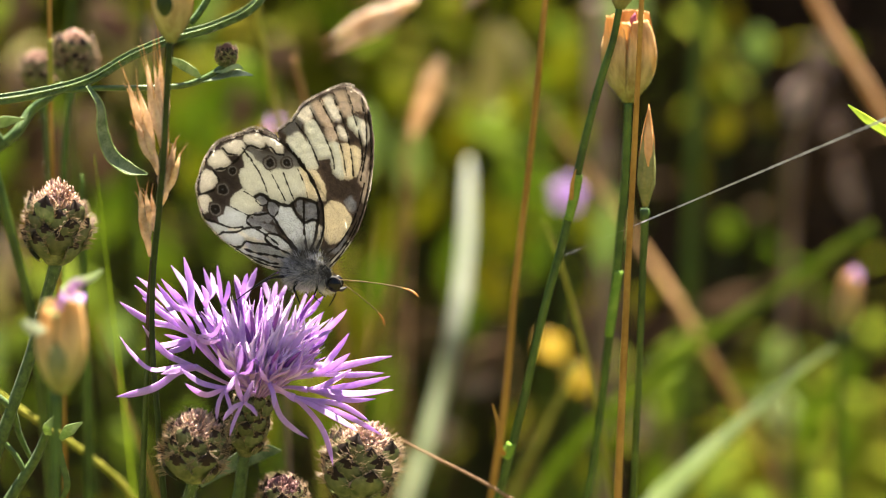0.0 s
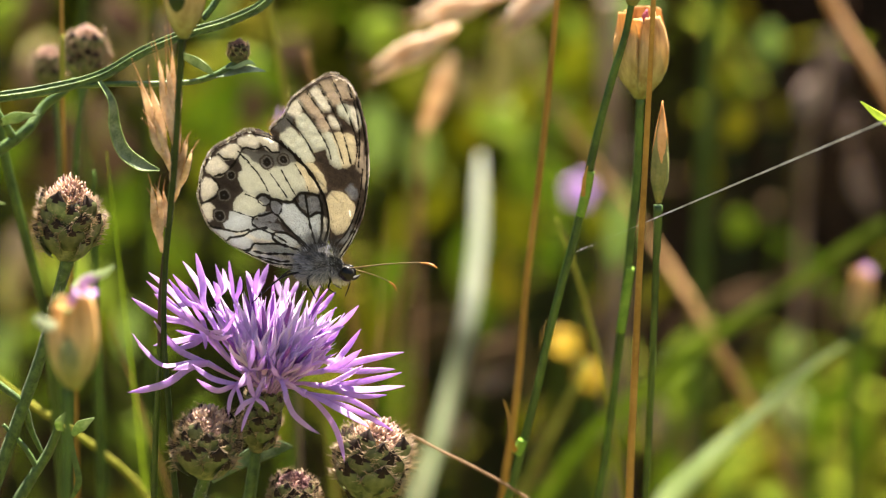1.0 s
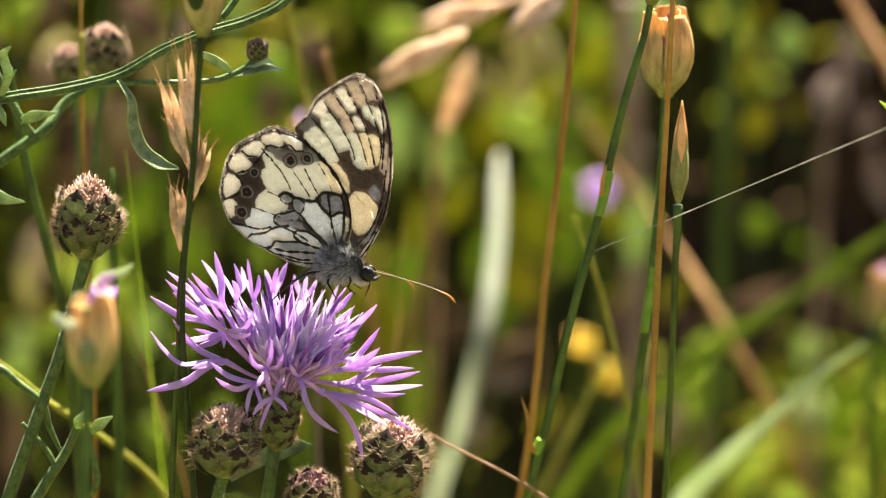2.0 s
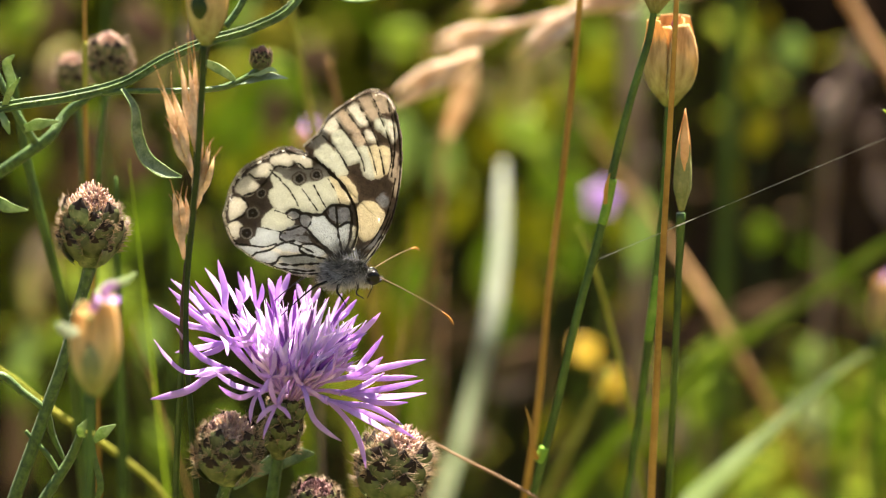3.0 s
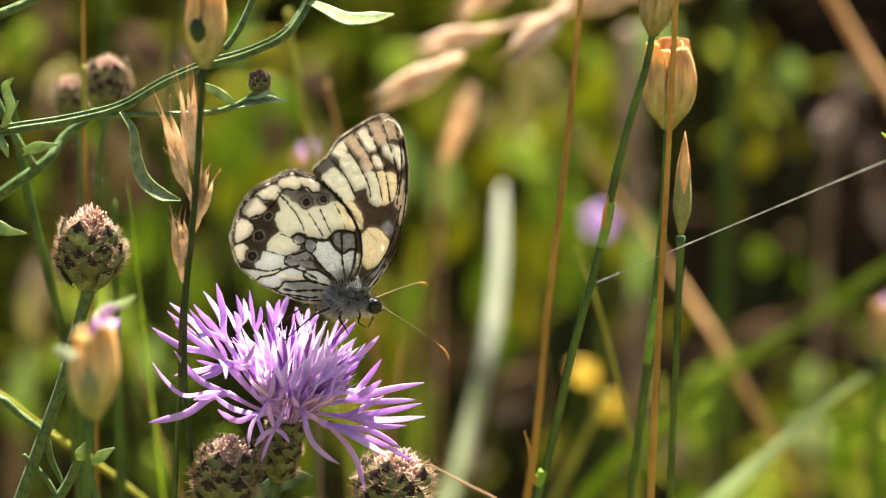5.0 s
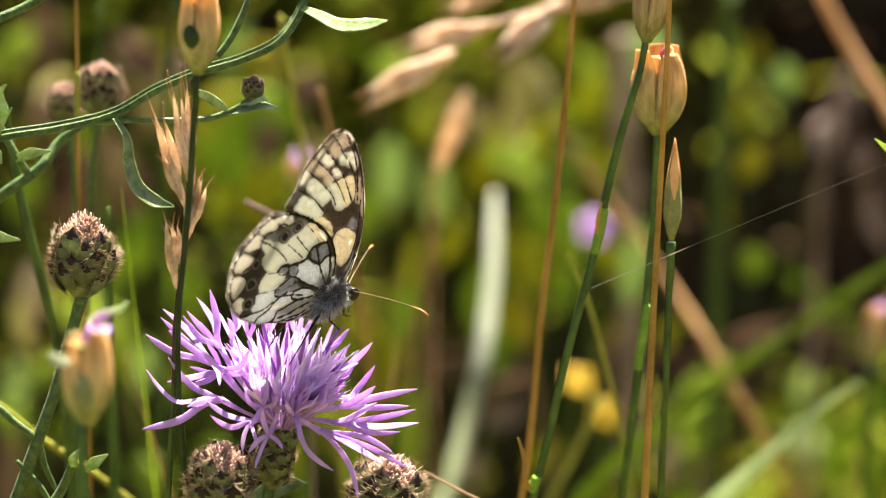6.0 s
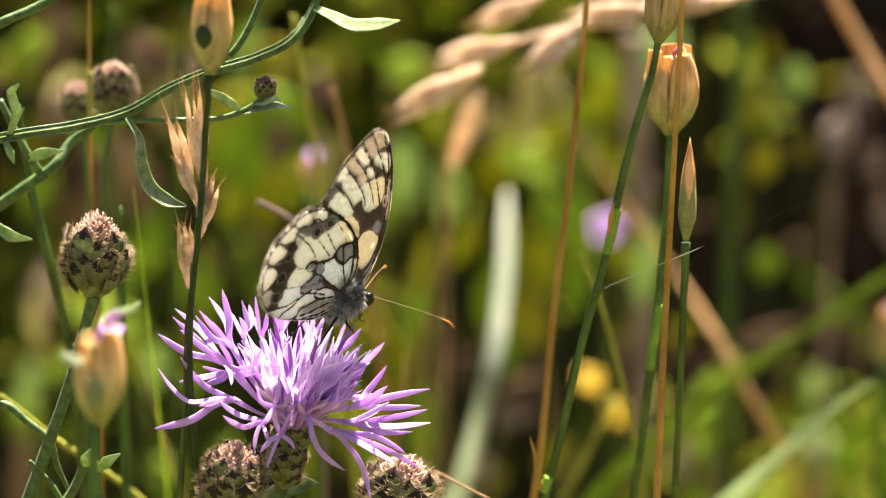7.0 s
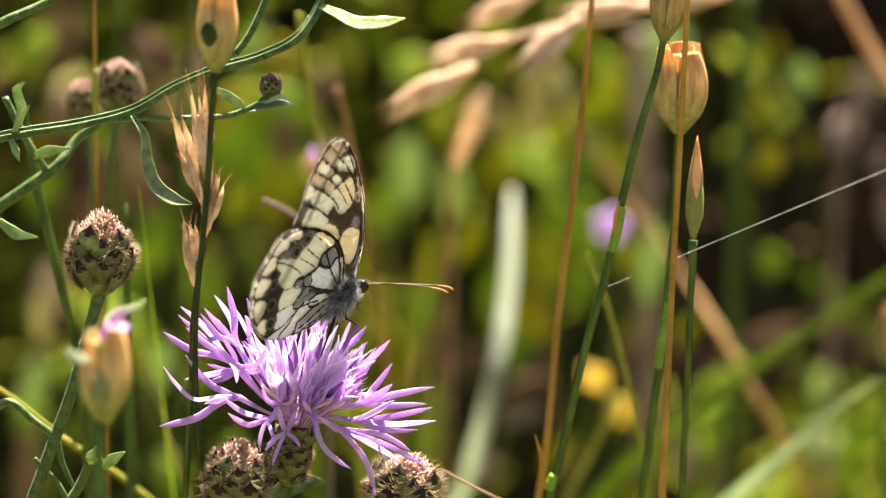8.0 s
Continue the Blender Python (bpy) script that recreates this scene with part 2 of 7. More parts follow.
def lathe(bm, base, axis, profile, sides=20, mat=0, wob=0.0):
    """A turned body: profile of (height, radius) along axis from base."""
    base, axis = Vector(base), Vector(axis).normalized()
    a = axis.orthogonal().normalized()
    b = axis.cross(a)
    rings = []
    for h, r in profile:
        rings.append([bm.verts.new(base + axis * h + (a * math.cos(2 * math.pi * k / sides) + b * math.sin(2 * math.pi * k / sides)) * (r * (1 + wob * random.uniform(-1, 1)))) for k in range(sides)])
    for p, q in zip(rings, rings[1:]):
        for k in range(sides):
            f = bm.faces.new((p[k], p[(k + 1) % sides], q[(k + 1) % sides], q[k]))
            f.smooth, f.material_index = True, mat
    bm.faces.new(rings[0][::-1]).material_index = mat
    bm.faces.new(rings[-1]).material_index = mat
    return bm


def thing(name, base, label, category, group="", kind=""):
    """An empty at the thing's base, for its parts."""
    ob = new(name)
    ob.location = Vector(base) * MM
    ob.empty_display_size = 0.005
    return tagged(ob, label, category, group, kind)


def origin(ob):
    o = Vector((0, 0, 0))
    while ob:
        o += ob.location
        ob = ob.parent
    return o


def part(name, bm, material, parent, label=""):
    """Links a bmesh in world millimetres as one mesh under a thing or a part."""
    me = bpy.data.meshes.new(name)
    at = origin(parent)
    for v in bm.verts:
        v.co = v.co * MM - at
    bmesh.ops.recalc_face_normals(bm, faces=bm.faces[:])
    bm.to_mesh(me)
    bm.free()
    for m in material if isinstance(material, (list, tuple)) else (material,):
        me.materials.append(m)
    ob = new(name, me)
    ob.parent = parent
    return tagged(ob, label)


def stalk(name, pts, ws, material, parent, label="", sides=9, ridge=0.0, sub=7):
    return part(name, sweep(bmesh.new(), pts, ws, sides=sides, ridge=ridge, sub=sub, smooth=ridge < 0.3), material, parent, label)


def blade(name, pts, ws, material, parent, label="", up=(0, -1, 0), thick=0.09, fold=0.25, sub=7):
    return part(name, sweep(bmesh.new(), pts, ws, [max(0.03, w * thick) for w in ws], up=up, sides=8, sub=sub, fold=fold), material, parent, label)


def lit_leaf_edge(parent, pts, ws, up=(0, -1, 0), fold=0.25, r=0.11):
    """Pale strips along both sides of a leaf's blade, standing in for light on its edges."""
    line = spline(pts, 5)
    n = len(line)
    for s in (1, -1):
        rim = []
        for i, p in enumerate(line):
            t = (line[min(i + 1, n - 1)] - line[max(i - 1, 0)]).normalized()
            side = t.cross(Vector(up)).normalized()
            w = along(ws, i / (n - 1))
            rim.append(p + side * (s * w) + side.cross(t) * (fold * w))
        stalk("lit_leaf_edge", rim, [r * 0.6, r, r, r, r * 0.4], LEAF_EDGE, parent, "pale strip for light on the leaf edge", sides=6, sub=1)


# ---- ground ----
def bank(y):
    """Height of the meadow: level at the plants, then a steep overgrown bank behind them."""
    if y < 400:
        return 0.0
    if y < 560:
        return 130 * ((y - 400) / 160) ** 1.6
    return 130 + 510 * min(1.0, (y - 560) / 250)


def build_ground():
    bm = bmesh.new()
    # one sheet, fine near the plants, reaching the horizon
    xs = [-400000, -60000, -8000, -2500, -1200] + [-900 + 60 * i for i in range(31)] + [1200, 2500, 8000, 60000, 400000]
    ys = [-400000, -60000, -8000, -2500, -900] + [-400 + 40 * i for i in range(105)] + [4600, 9000, 60000, 400000]
    grid = [[bm.verts.new((x, y, bank(y) + 8 * noise.noise(Vector((x, y, 0)) * 0.006) + 5 * noise.noise(Vector((x, y, 3)) * 0.02) if abs(x) < 1300 and -900 < y < 5000 else bank(y))) for x in xs] for y in ys]
    for a, b in zip(grid, grid[1:]):
        for i in range(len(xs) - 1):
            f = bm.faces.new((a[i], a[i + 1], b[i + 1], b[i]))
            f.smooth = True
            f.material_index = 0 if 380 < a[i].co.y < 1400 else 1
    me = bpy.data.meshes.new("ground")
    for v in bm.verts:
        v.co *= MM
    bm.to_mesh(me)
    bm.free()
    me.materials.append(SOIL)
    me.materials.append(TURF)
    return tagged(new("ground", me), "dry brown soil of a summer meadow", "ground", kind="structure")


ground = build_ground()


def fuzz(owner, pts, r, n, length=0.35):
    """Short pale hairs along a stem."""
    line = spline(pts, 6)
    bm = bmesh.new()
    for _ in range(n):
        x = random.uniform(0, len(line) - 1.001)
        i = int(x)
        p, t = line[i].lerp(line[i + 1], x - i), (line[i + 1] - line[i]).normalized()
        a = t.orthogonal().normalized()
        o = a * math.cos(x * 61.7) + t.cross(a) * math.sin(x * 61.7)
        d = (o + t * random.uniform(-0.5, 0.9)).normalized() * (length * random.uniform(0.5, 1.3))
        e = o.cross(t) * 0.02
        v = [bm.verts.new(p + o * (r * 0.9) + k) for k in (e, -e, t * 0.03)] + [bm.verts.new(p + o * (r * 0.9) + d)]
        for q in ((0, 1, 3), (1, 2, 3), (2, 0, 3)):
            bm.faces.new([v[k] for k in q])
    return part("hairs", bm, DOWN, owner, "short whitish hairs on the stem")


# ---- knapweed buds ----
def bract_mesh(seed):
    """One scale of a knapweed bud, 1 wide and 1.35 long: ribbed green body, dark ragged tip, long pale fringe."""
    rng = random.Random(seed)
    bm = bmesh.new()
    rows = []
    nv, nu = 11, 7
    lop = rng.uniform(-0.06, 0.06)
    for j in range(nv):
        v = j / (nv - 1)
        half = (0.34 + 0.24 * math.sin(math.pi * min(v * 1.05, 1))) * (1 - max(0, (v - 0.62) / 0.38) ** 1.3) + 0.012
        rows.append([])
        for i in range(nu):
            e = i / (nu - 1) * 2 - 1
            rows[-1].append(bm.verts.new((e * half + lop * v * v, 0.13 * math.cos(e * 1.5) + 0.15 * math.sin(v * math.pi) + (0.035 if i % 2 else 0.0) + 0.10 * max(0, v - 0.7), v * 1.35)))
    dark = rng.choice((7, 7, 8))
    for j in range(nv - 1):
        for i in range(nu - 1):
            f = bm.faces.new((rows[j][i], rows[j][i + 1], rows[j + 1][i + 1], rows[j + 1][i]))
            f.smooth = True
            f.material_index = 1 if j >= dark or (j == dark - 1 and i in (2, 3)) else 0
    # fringe of fine curved bristles along the upper margin
    for jj in range(4, nv):
        for sx, near, prev in ((-1, rows[jj][0], rows[jj - 1][0]), (1, rows[jj][-1], rows[jj - 1][-1])):
            for m in range(3):
                p = near.co.lerp(prev.co, m / 3)
                d = Vector((sx * rng.uniform(0.5, 1.1) * (1.05 - 0.5 * jj / nv), rng.uniform(0.0, 1.0), rng.uniform(0.1, 0.9))).normalized() * rng.uniform(0.2, 0.46)
                q = p + d * 0.55 + Vector((0, rng.uniform(-0.02, 0.04), rng.uniform(-0.03, 0.03)))
                tri = (Vector((0, 0.012, 0.012)), Vector((0, -0.012, 0.012)), Vector((0, 0, -0.014)))
                v = [bm.verts.new(p + o) for o in tri]
                w = [bm.verts.new(q + o * 0.7) for o in tri]
                t = bm.verts.new(p + d)
                for e, f in ((0, 1), (1, 2), (2, 0)):
                    bm.faces.new((v[e], v[f], w[f], w[e])).material_index = 2
                    bm.faces.new((w[e], w[f], t)).material_index = 2
    for v in bm.verts:
        v.co *= MM
    me = bpy.data.meshes.new("bract")
    bm.to_mesh(me)
    bm.free()
    for m in (BRACT, BRACT_TIP, CILIA):
        me.materials.append(m)
    return me


BRACT_MESHES = [bract_mesh(k) for k in range(4)]


def bud_profile(u):
    """Radius of a bud of height 1 at height u."""
    return 0.42 * (max(0.0, math.sin(math.pi * (0.12 + 0.70 * u ** 0.9))) ** 0.75)


def involucre(owner, base, axis, height, width, n=30, top=0.74):
    """The scaly cup of a bud under its owner."""
    base, axis = Vector(base), Vector(axis).normalized()
    k = width / 0.84
    bm = bmesh.new()
    lathe(bm, base, axis, [(height * u * 0.74, k * bud_profile(u * 0.74) * 0.93) for u in [i / 12 for i in range(13)]], 18)
    core = part("involucre", bm, BRACT, owner)
    a = axis.orthogonal().normalized()
    b = axis.cross(a)
    at = origin(owner)
    for i in range(n):
        u = 0.02 + (top - 0.20) * (i / (n - 1)) ** 0.95
        ang = i * 2.399963 + random.uniform(-0.08, 0.08)
        out = a * math.cos(ang) + b * math.sin(ang)
        r0, r1 = k * bud_profile(u), k * bud_profile(min(1, u + 0.16))
        p = base + axis * (height * u) + out * (r0 * 0.95)
        zdir = (axis * (height * 0.16) + out * (r1 - r0 + 0.02 * width)).normalized()
        xdir = zdir.cross(out).normalized() * -1
        ydir = zdir.cross(xdir)
        if ydir.dot(out) < 0:
            xdir, ydir = -xdir, -ydir
        s = width * 0.47 * (1.1 - 0.42 * u) * random.uniform(0.84, 1.14)
        m = Matrix((xdir, ydir, zdir)).transposed().to_4x4() @ pose(0, 0, 0, random.uniform(-3, 9), random.uniform(-9, 9), random.uniform(-10, 10))
        m = Matrix.Translation(p * MM - at) @ m @ Matrix.Diagonal((s, s, s * 1.0, 1))
        ob = new("bract", BRACT_MESHES[random.randrange(4)])
        ob.parent = owner
        ob.matrix_local = m
    return core


def tuft(owner, base, axis, height, width, dark=False, n=90, name="tuft"):
    """Withered florets that fill the mouth of a bud."""
    base, axis = Vector(base), Vector(axis).normalized()
    a = axis.orthogonal().normalized()
    b = axis.cross(a)
    bm = bmesh.new()
    lathe(bm, base, axis, [(height * (0.66 + 0.25 * k / 6), width * 0.40 * math.cos(k / 6 * 1.35)) for k in range(7)], 16)
    for i in range(n * 4):
        r = math.sqrt((i + 0.5) / (n * 4))
        ang = i * 2.399963
        out = a * math.cos(ang) + b * math.sin(ang)
        p = base + axis * (height * (0.93 - 0.25 * r * r)) + out * (r * width * 0.42)
        jit = Vector((random.uniform(-1, 1), random.uniform(-1, 1), random.uniform(-0.6, 0.6))) * (width * 0.07)
        d = axis * (height * (0.11 - 0.04 * r) * random.uniform(0.3, 1.2)) + out * (r * width * 0.09) + jit
        w = width * random.uniform(0.008, 0.026)
        sweep(bm, [p, p + d * 0.55 + jit * 0.5, p + d - jit * 0.4], [w * 0.9, w * 1.2, w * 0.3], sides=4, sub=2)
    return part(name, bm, TUFT_DARK if dark else TUFT, owner)


def knapweed_bud(base, axis, height, width, stem, ws, label, dark=False, leaves=(), group="knapweed buds", n=26, mat=None):
    """A closed knapweed head on its stem, which ends in the ground or in a branch."""
    ob = thing("knapweed_bud", stem[-1], label, "flower bud", group)
    stalk("stem", [base] + list(stem), ws, mat or STEM_PALE, ob, ridge=0.12, sides=12)
    fuzz(ob, [base] + list(stem[:2]), along(ws, 0.1), 260)
    involucre(ob, base, axis, height, width, n)
    tuft(ob, base, axis, height, width, dark)
    for pts, lw in leaves:
        blade("leaf", pts, lw, LEAF, ob)
    return ob


knapweed_bud((-54.8, 0, 398), (0.06, -0.05, 1), 11.8, 7.1, [(-56.1, 0, 393.9), (-58.7, 0, 385.1), (-62.8, 0, 374.1), (-67.6, 0, 361.3), (-78, 5, 180), (-82, 8, 0)], [0.95, 0.8, 0.85, 0.9, 1.0, 1.1, 1.2],
             "closed scaly knapweed bud with pinkish withered tip on a grey-green stem")
knapweed_bud((-35, -11, 369.3), (0.08, -0.1, 1), 10.6, 7.0, [(-36.1, -10, 365.6), (-38.2, 0, 356.9), (-34, 4, 200), (-36, 6, 0)], [0.9, 0.8, 0.9, 1.0, 1.1],
             "closed scaly knapweed bud with fringed brown-tipped bracts", leaves=[([(-35.3, 2, 364), (-30.9, 4, 366.6), (-26.8, 5, 368.2), (-23.7, 6, 368.1)], [0.3, 0.9, 1.5, 1.3, 0.1])])
knapweed_bud((-13.4, 2, 361.8), (0.28, 0.0, 1), 12.0, 8.3, [(-14.4, 2, 358.8), (-15.3, 2, 354.5), (-8, 6, 200), (-10, 8, 0)], [0.9, 0.8, 0.9, 1.0, 1.1],
             "plump scaly knapweed bud with sunlit fringe leaning aside")
knapweed_bud((-23.2, -2, 359.8), (0.02, -0.1, 1), 7.2, 5.4, [(-23.3, -2, 355.9), (-23.6, 0, 350.8), (-20, 4, 200), (-20, 6, 0)], [0.6, 0.5, 0.6, 0.8, 1.0],
             "small young knapweed bud with pinkish tip", dark=True, n=28)
knapweed_bud((-58.0, 48.0, 415.0), (0.05, 0, 1), 8.2, 5.6, [(-59.0, 47.0, 409.4), (-60.9, 50.0, 388.7), (-74, 42, 150), (-76, 44, 0)], [0.6, 0.4, 0.45, 0.6, 0.7],
             "closed knapweed bud with pinkish tip behind a branch", n=40, mat=STEM)
knapweed_bud((-65.0, 60.0, 411.5), (-0.1, 0, 1), 6.6, 4.3, [(-64.2, 58.0, 407.0), (-64.1, 58.0, 386.9), (-78, 50, 150), (-80, 54, 0)], [0.55, 0.35, 0.4, 0.6, 0.7],
             "smaller knapweed bud beside another behind a branch", n=36, mat=STEM)


# ---- knapweed flower ----
def floret(bm, base, direction, tube, lobe, spread, n=5, curl=0.3, w=0.62, twist=0.0, mat=0, bend=(0, 0, 0)):
    """A ray floret: a slim tube that opens into a fan of narrow pointed lobes."""
    d = Vector(direction).normalized()
    p0 = Vector(base)
    side = d.cross(Vector((0, 0, 1)))
    if side.length < 0.2:
        side = d.cross(Vector((0, 1, 0)))
    side.normalize()
    nor = side.cross(d)
    side, nor = side * math.cos(twist) + nor * math.sin(twist), nor * math.cos(twist) - side * math.sin(twist)
    bend = Vector(bend)
    p1 = p0 + d * tube + bend * (tube * 0.25)
    sweep(bm, [p0, p0.lerp(p1, 0.5) - bend * (tube * 0.06), p1], [w * 0.28, w * 0.36, w * 0.75], up=nor, sides=6, sub=3, mat=mat)
    d2 = (d + bend * 0.5).normalized()
    for i in range(n):
        f = (i - (n - 1) / 2) / max(1, (n - 1) / 2)
        a = f * spread * random.uniform(0.9, 1.45)
        q = (d2 * math.cos(a) + side * math.sin(a) + nor * random.uniform(-0.22, 0.22)).normalized()
        ln = lobe * random.uniform(0.78, 1.12) * (1 - 0.12 * abs(f))
        lift = nor * (ln * (curl * random.uniform(0.3, 1.0) + random.uniform(-0.08, 0.12)))
        ww = w * random.uniform(0.8, 1.15)
        tw = random.uniform(-0.9, 0.9)
        face = nor * math.cos(tw) + side * math.sin(tw)
        sway_side = side * (ln * random.uniform(-0.13, 0.13))
        sweep(bm, [p1 - d2 * 0.8, p1 + q * (ln * 0.33) + lift * 0.05 + sway_side * 0.6, p1 + q * (ln * 0.68) + lift * 0.3 + sway_side, p1 + q * ln + lift],
              [ww * 0.55, ww * 0.78, ww * 1.0, ww * 0.92, ww * 0.68, ww * 0.3, 0.03], [0.12, 0.1, 0.09, 0.08, 0.07, 0.05, 0.02], up=face, sides=6, sub=5, mat=mat, fold=0.25)
    return p1


def ray(ob, mouth, fork, *lobes):
    """A ray floret: slim tube from the mouth to its fork, then smooth lobes that bend out to their tips."""
    m, p = Vector(mouth), Vector(fork)
    run = p - m
    root = m + Vector((run.x, run.y, 0)).normalized() * 1.5 - Vector((0, 0, 0.8))
    d = run.normalized()
    bm = bmesh.new()
    sag = Vector((0, 0, -0.06 * run.length)) if run.z < 4 else Vector((run.x, 0, 0)) * -0.06
    sweep(bm, [root, root.lerp(p, 0.5) - sag, p], [0.2, 0.26, 0.46], sides=7, sub=5)
    for bend, tip in lobes:
        b, q = Vector(bend), Vector(tip)
        ln = (b - p).length + (q - b).length
        w = 0.41 * random.uniform(0.8, 1.2) * min(1.0, 0.6 + ln / 20)
        tw = random.uniform(-0.7, 0.7)
        side = (q - p).cross(Vector((0, -1, 0.4))).normalized()
        face = Vector((0, -1, 0.4)) * math.cos(tw) + side * math.sin(tw)
        sweep(bm, [p - d * 0.8, p + (b - p) * 0.22 + d * (0.05 * ln), b, b.lerp(q, 0.55) + (b - p).normalized() * (0.04 * ln), q],
              [w * 0.5, w * 0.72, w * 0.95, w * 1.12, w * 1.12, w * 0.95, w * 0.55, 0.03], [0.14, 0.12, 0.11, 0.10, 0.09, 0.08, 0.06, 0.02], up=face, sides=8, sub=6, fold=0.35)
    return part("ray_floret", bm, PETAL, ob)


def build_flower():
    base = Vector((-28.7, 1, 369.2))
    axis = Vector((0.20, -0.22, 1.0)).normalized()
    ob = thing("knapweed_flower", (-28, 8, 0), "open violet knapweed flower with splayed ray florets on a scaly cup", "flower")
    height, width = 11.9, 4.7
    stalk("stem", [base, (-29.4, 1, 364.4), (-30.5, 2, 357.1), (-27, 6, 200), (-28, 8, 0)], [0.9, 0.9, 1.0, 1.0, 1.0], STEM_PALE, ob, ridge=0.12, sides=12)
    involucre(ob, base, axis, height, width, 32, top=1.0)
    mouth = base + axis * (height * 0.98)
    ex = Vector((1, 0, 0))
    ex = (ex - axis * ex.dot(axis)).normalized()
    ey = axis.cross(ex)
    # ray florets: where each tube forks, then the bend and the tip of each lobe
    ray(ob, mouth, (-36.0, -2.0, 388.2), ((-41.7, -3.0, 390.3), (-45.5, -4.0, 393.3)), ((-40.1, 0.0, 391.1), (-43.7, -1.0, 395.0)), ((-39.8, 1.0, 392.1), (-43.6, 1.0, 395.7)), ((-40.0, -4.0, 391.9), (-42.2, -5.0, 394.2)), ((-35.3, -5.0, 387.7), (-35.0, -7.0, 386.6)))
    ray(ob, mouth, (-35.3, 0.0, 390.1), ((-37.4, 1.0, 392.1), (-40.1, 1.0, 395.4)), ((-37.8, -1.0, 391.7), (-40.4, -2.0, 395.5)), ((-36.5, 3.0, 392.8), (-39.0, 4.0, 396.6)), ((-35.9, 2.0, 393.8), (-37.0, 3.0, 398.1)), ((-36.4, -2.0, 392.5), (-37.8, -4.0, 395.2)))
    ray(ob, mouth, (-34.0, 3.0, 390.6), ((-35.1, 5.0, 392.1), (-36.3, 7.0, 393.8)), ((-33.5, 4.0, 392.4), (-34.4, 5.0, 395.9)), ((-33.2, 6.0, 392.3), (-33.6, 8.0, 394.5)), ((-33.8, 1.0, 392.8), (-34.3, 0.0, 394.7)))
    ray(ob, mouth, (-34.3, -6.0, 388.3), ((-36.0, -8.0, 390.7), (-37.8, -9.0, 393.0)), ((-35.3, -7.0, 391.0), (-36.7, -8.0, 393.6)), ((-32.0, -9.0, 390.0), (-30.3, -11.0, 393.2)), ((-32.9, -8.0, 388.6), (-30.7, -11.0, 389.9)))
    ray(ob, mouth, (-34.9, -6.0, 384.4), ((-40.9, -8.0, 384.5), (-45.0, -9.0, 389.6)), ((-38.8, -5.0, 385.9), (-42.2, -6.0, 390.5)), ((-40.6, -8.0, 381.9), (-45.8, -9.0, 380.9)), ((-37.3, -9.0, 384.8), (-39.2, -11.0, 384.8)))
    ray(ob, mouth, (-34.9, -1.0, 386.5), ((-39.0, -1.0, 386.1), (-42.9, -2.0, 385.7)), ((-37.0, -3.0, 386.3), (-39.8, -4.0, 385.6)), ((-37.6, 2.0, 386.2), (-40.1, 3.0, 386.6)))
    ray(ob, mouth, (-30.4, -9.0, 382.1), ((-33.0, -11.0, 381.9), (-35.8, -12.0, 383.8)), ((-33.8, -10.0, 383.2), (-36.6, -11.0, 385.7)), ((-31.4, -11.0, 380.4), (-31.5, -12.0, 378.4)), ((-29.9, -11.0, 380.7), (-29.3, -12.0, 379.2)))
    ray(ob, mouth, (-28.5, -11.0, 384.7), ((-30.2, -12.0, 385.6), (-31.0, -12.0, 387.6)), ((-27.9, -13.0, 387.2), (-27.8, -13.0, 389.5)), ((-27.0, -13.0, 385.8), (-26.2, -14.0, 387.7)), ((-29.3, -13.0, 384.0), (-30.0, -14.0, 382.9)))
    ray(ob, mouth, (-27.7, -12.0, 381.1), ((-28.4, -13.0, 383.2), (-28.5, -14.0, 385.4)), ((-26.9, -13.0, 382.9), (-26.1, -14.0, 384.8)), ((-29.2, -13.0, 380.5), (-30.5, -14.0, 379.0)), ((-26.5, -13.0, 380.5), (-25.7, -14.0, 379.6)), ((-28.8, -13.0, 378.9), (-29.6, -14.0, 376.7)))
    ray(ob, mouth, (-24.4, -10.0, 383.3), ((-24.8, -12.0, 384.7), (-25.2, -13.0, 386.1)), ((-22.5, -12.0, 378.9), (-18.8, -12.0, 375.8)), ((-23.6, -12.0, 382.0), (-23.5, -13.0, 380.5)), ((-22.1, -9.0, 381.5), (-20.7, -10.0, 380.4)))
    ray(ob, mouth, (-21.0, -7.0, 380.3), ((-16.9, -8.0, 375.7), (-15.5, -9.0, 370.7)), ((-14.0, -8.0, 378.1), (-8.5, -8.0, 374.9)), ((-14.7, -6.0, 378.9), (-10.3, -6.0, 376.2)), ((-15.5, -9.0, 378.0), (-12.0, -10.0, 376.2)))
    ray(ob, mouth, (-19.2, -4.0, 380.4), ((-13.1, -6.0, 380.3), (-7.0, -7.0, 381.3)), ((-13.4, -3.0, 380.8), (-7.5, -3.0, 382.1)), ((-14.0, -6.0, 379.6), (-9.5, -8.0, 380.3)), ((-15.6, -6.0, 382.2), (-12.8, -8.0, 384.6)))
    ray(ob, mouth, (-18.7, -1.0, 381.7), ((-13.8, -2.0, 383.4), (-7.2, -3.0, 385.1)), ((-13.5, 0.0, 381.4), (-8.5, 0.0, 381.7)), ((-15.6, -3.0, 383.7), (-13.2, -4.0, 385.8)), ((-16.0, 1.0, 383.8), (-13.4, 1.0, 387.4)))
    ray(ob, mouth, (-20.7, 4.0, 382.3), ((-18.7, 5.0, 383.0), (-17.9, 5.0, 383.8)), ((-19.2, 3.0, 384.2), (-18.2, 3.0, 385.4)), ((-18.4, 6.0, 381.0), (-15.2, 8.0, 381.1)))
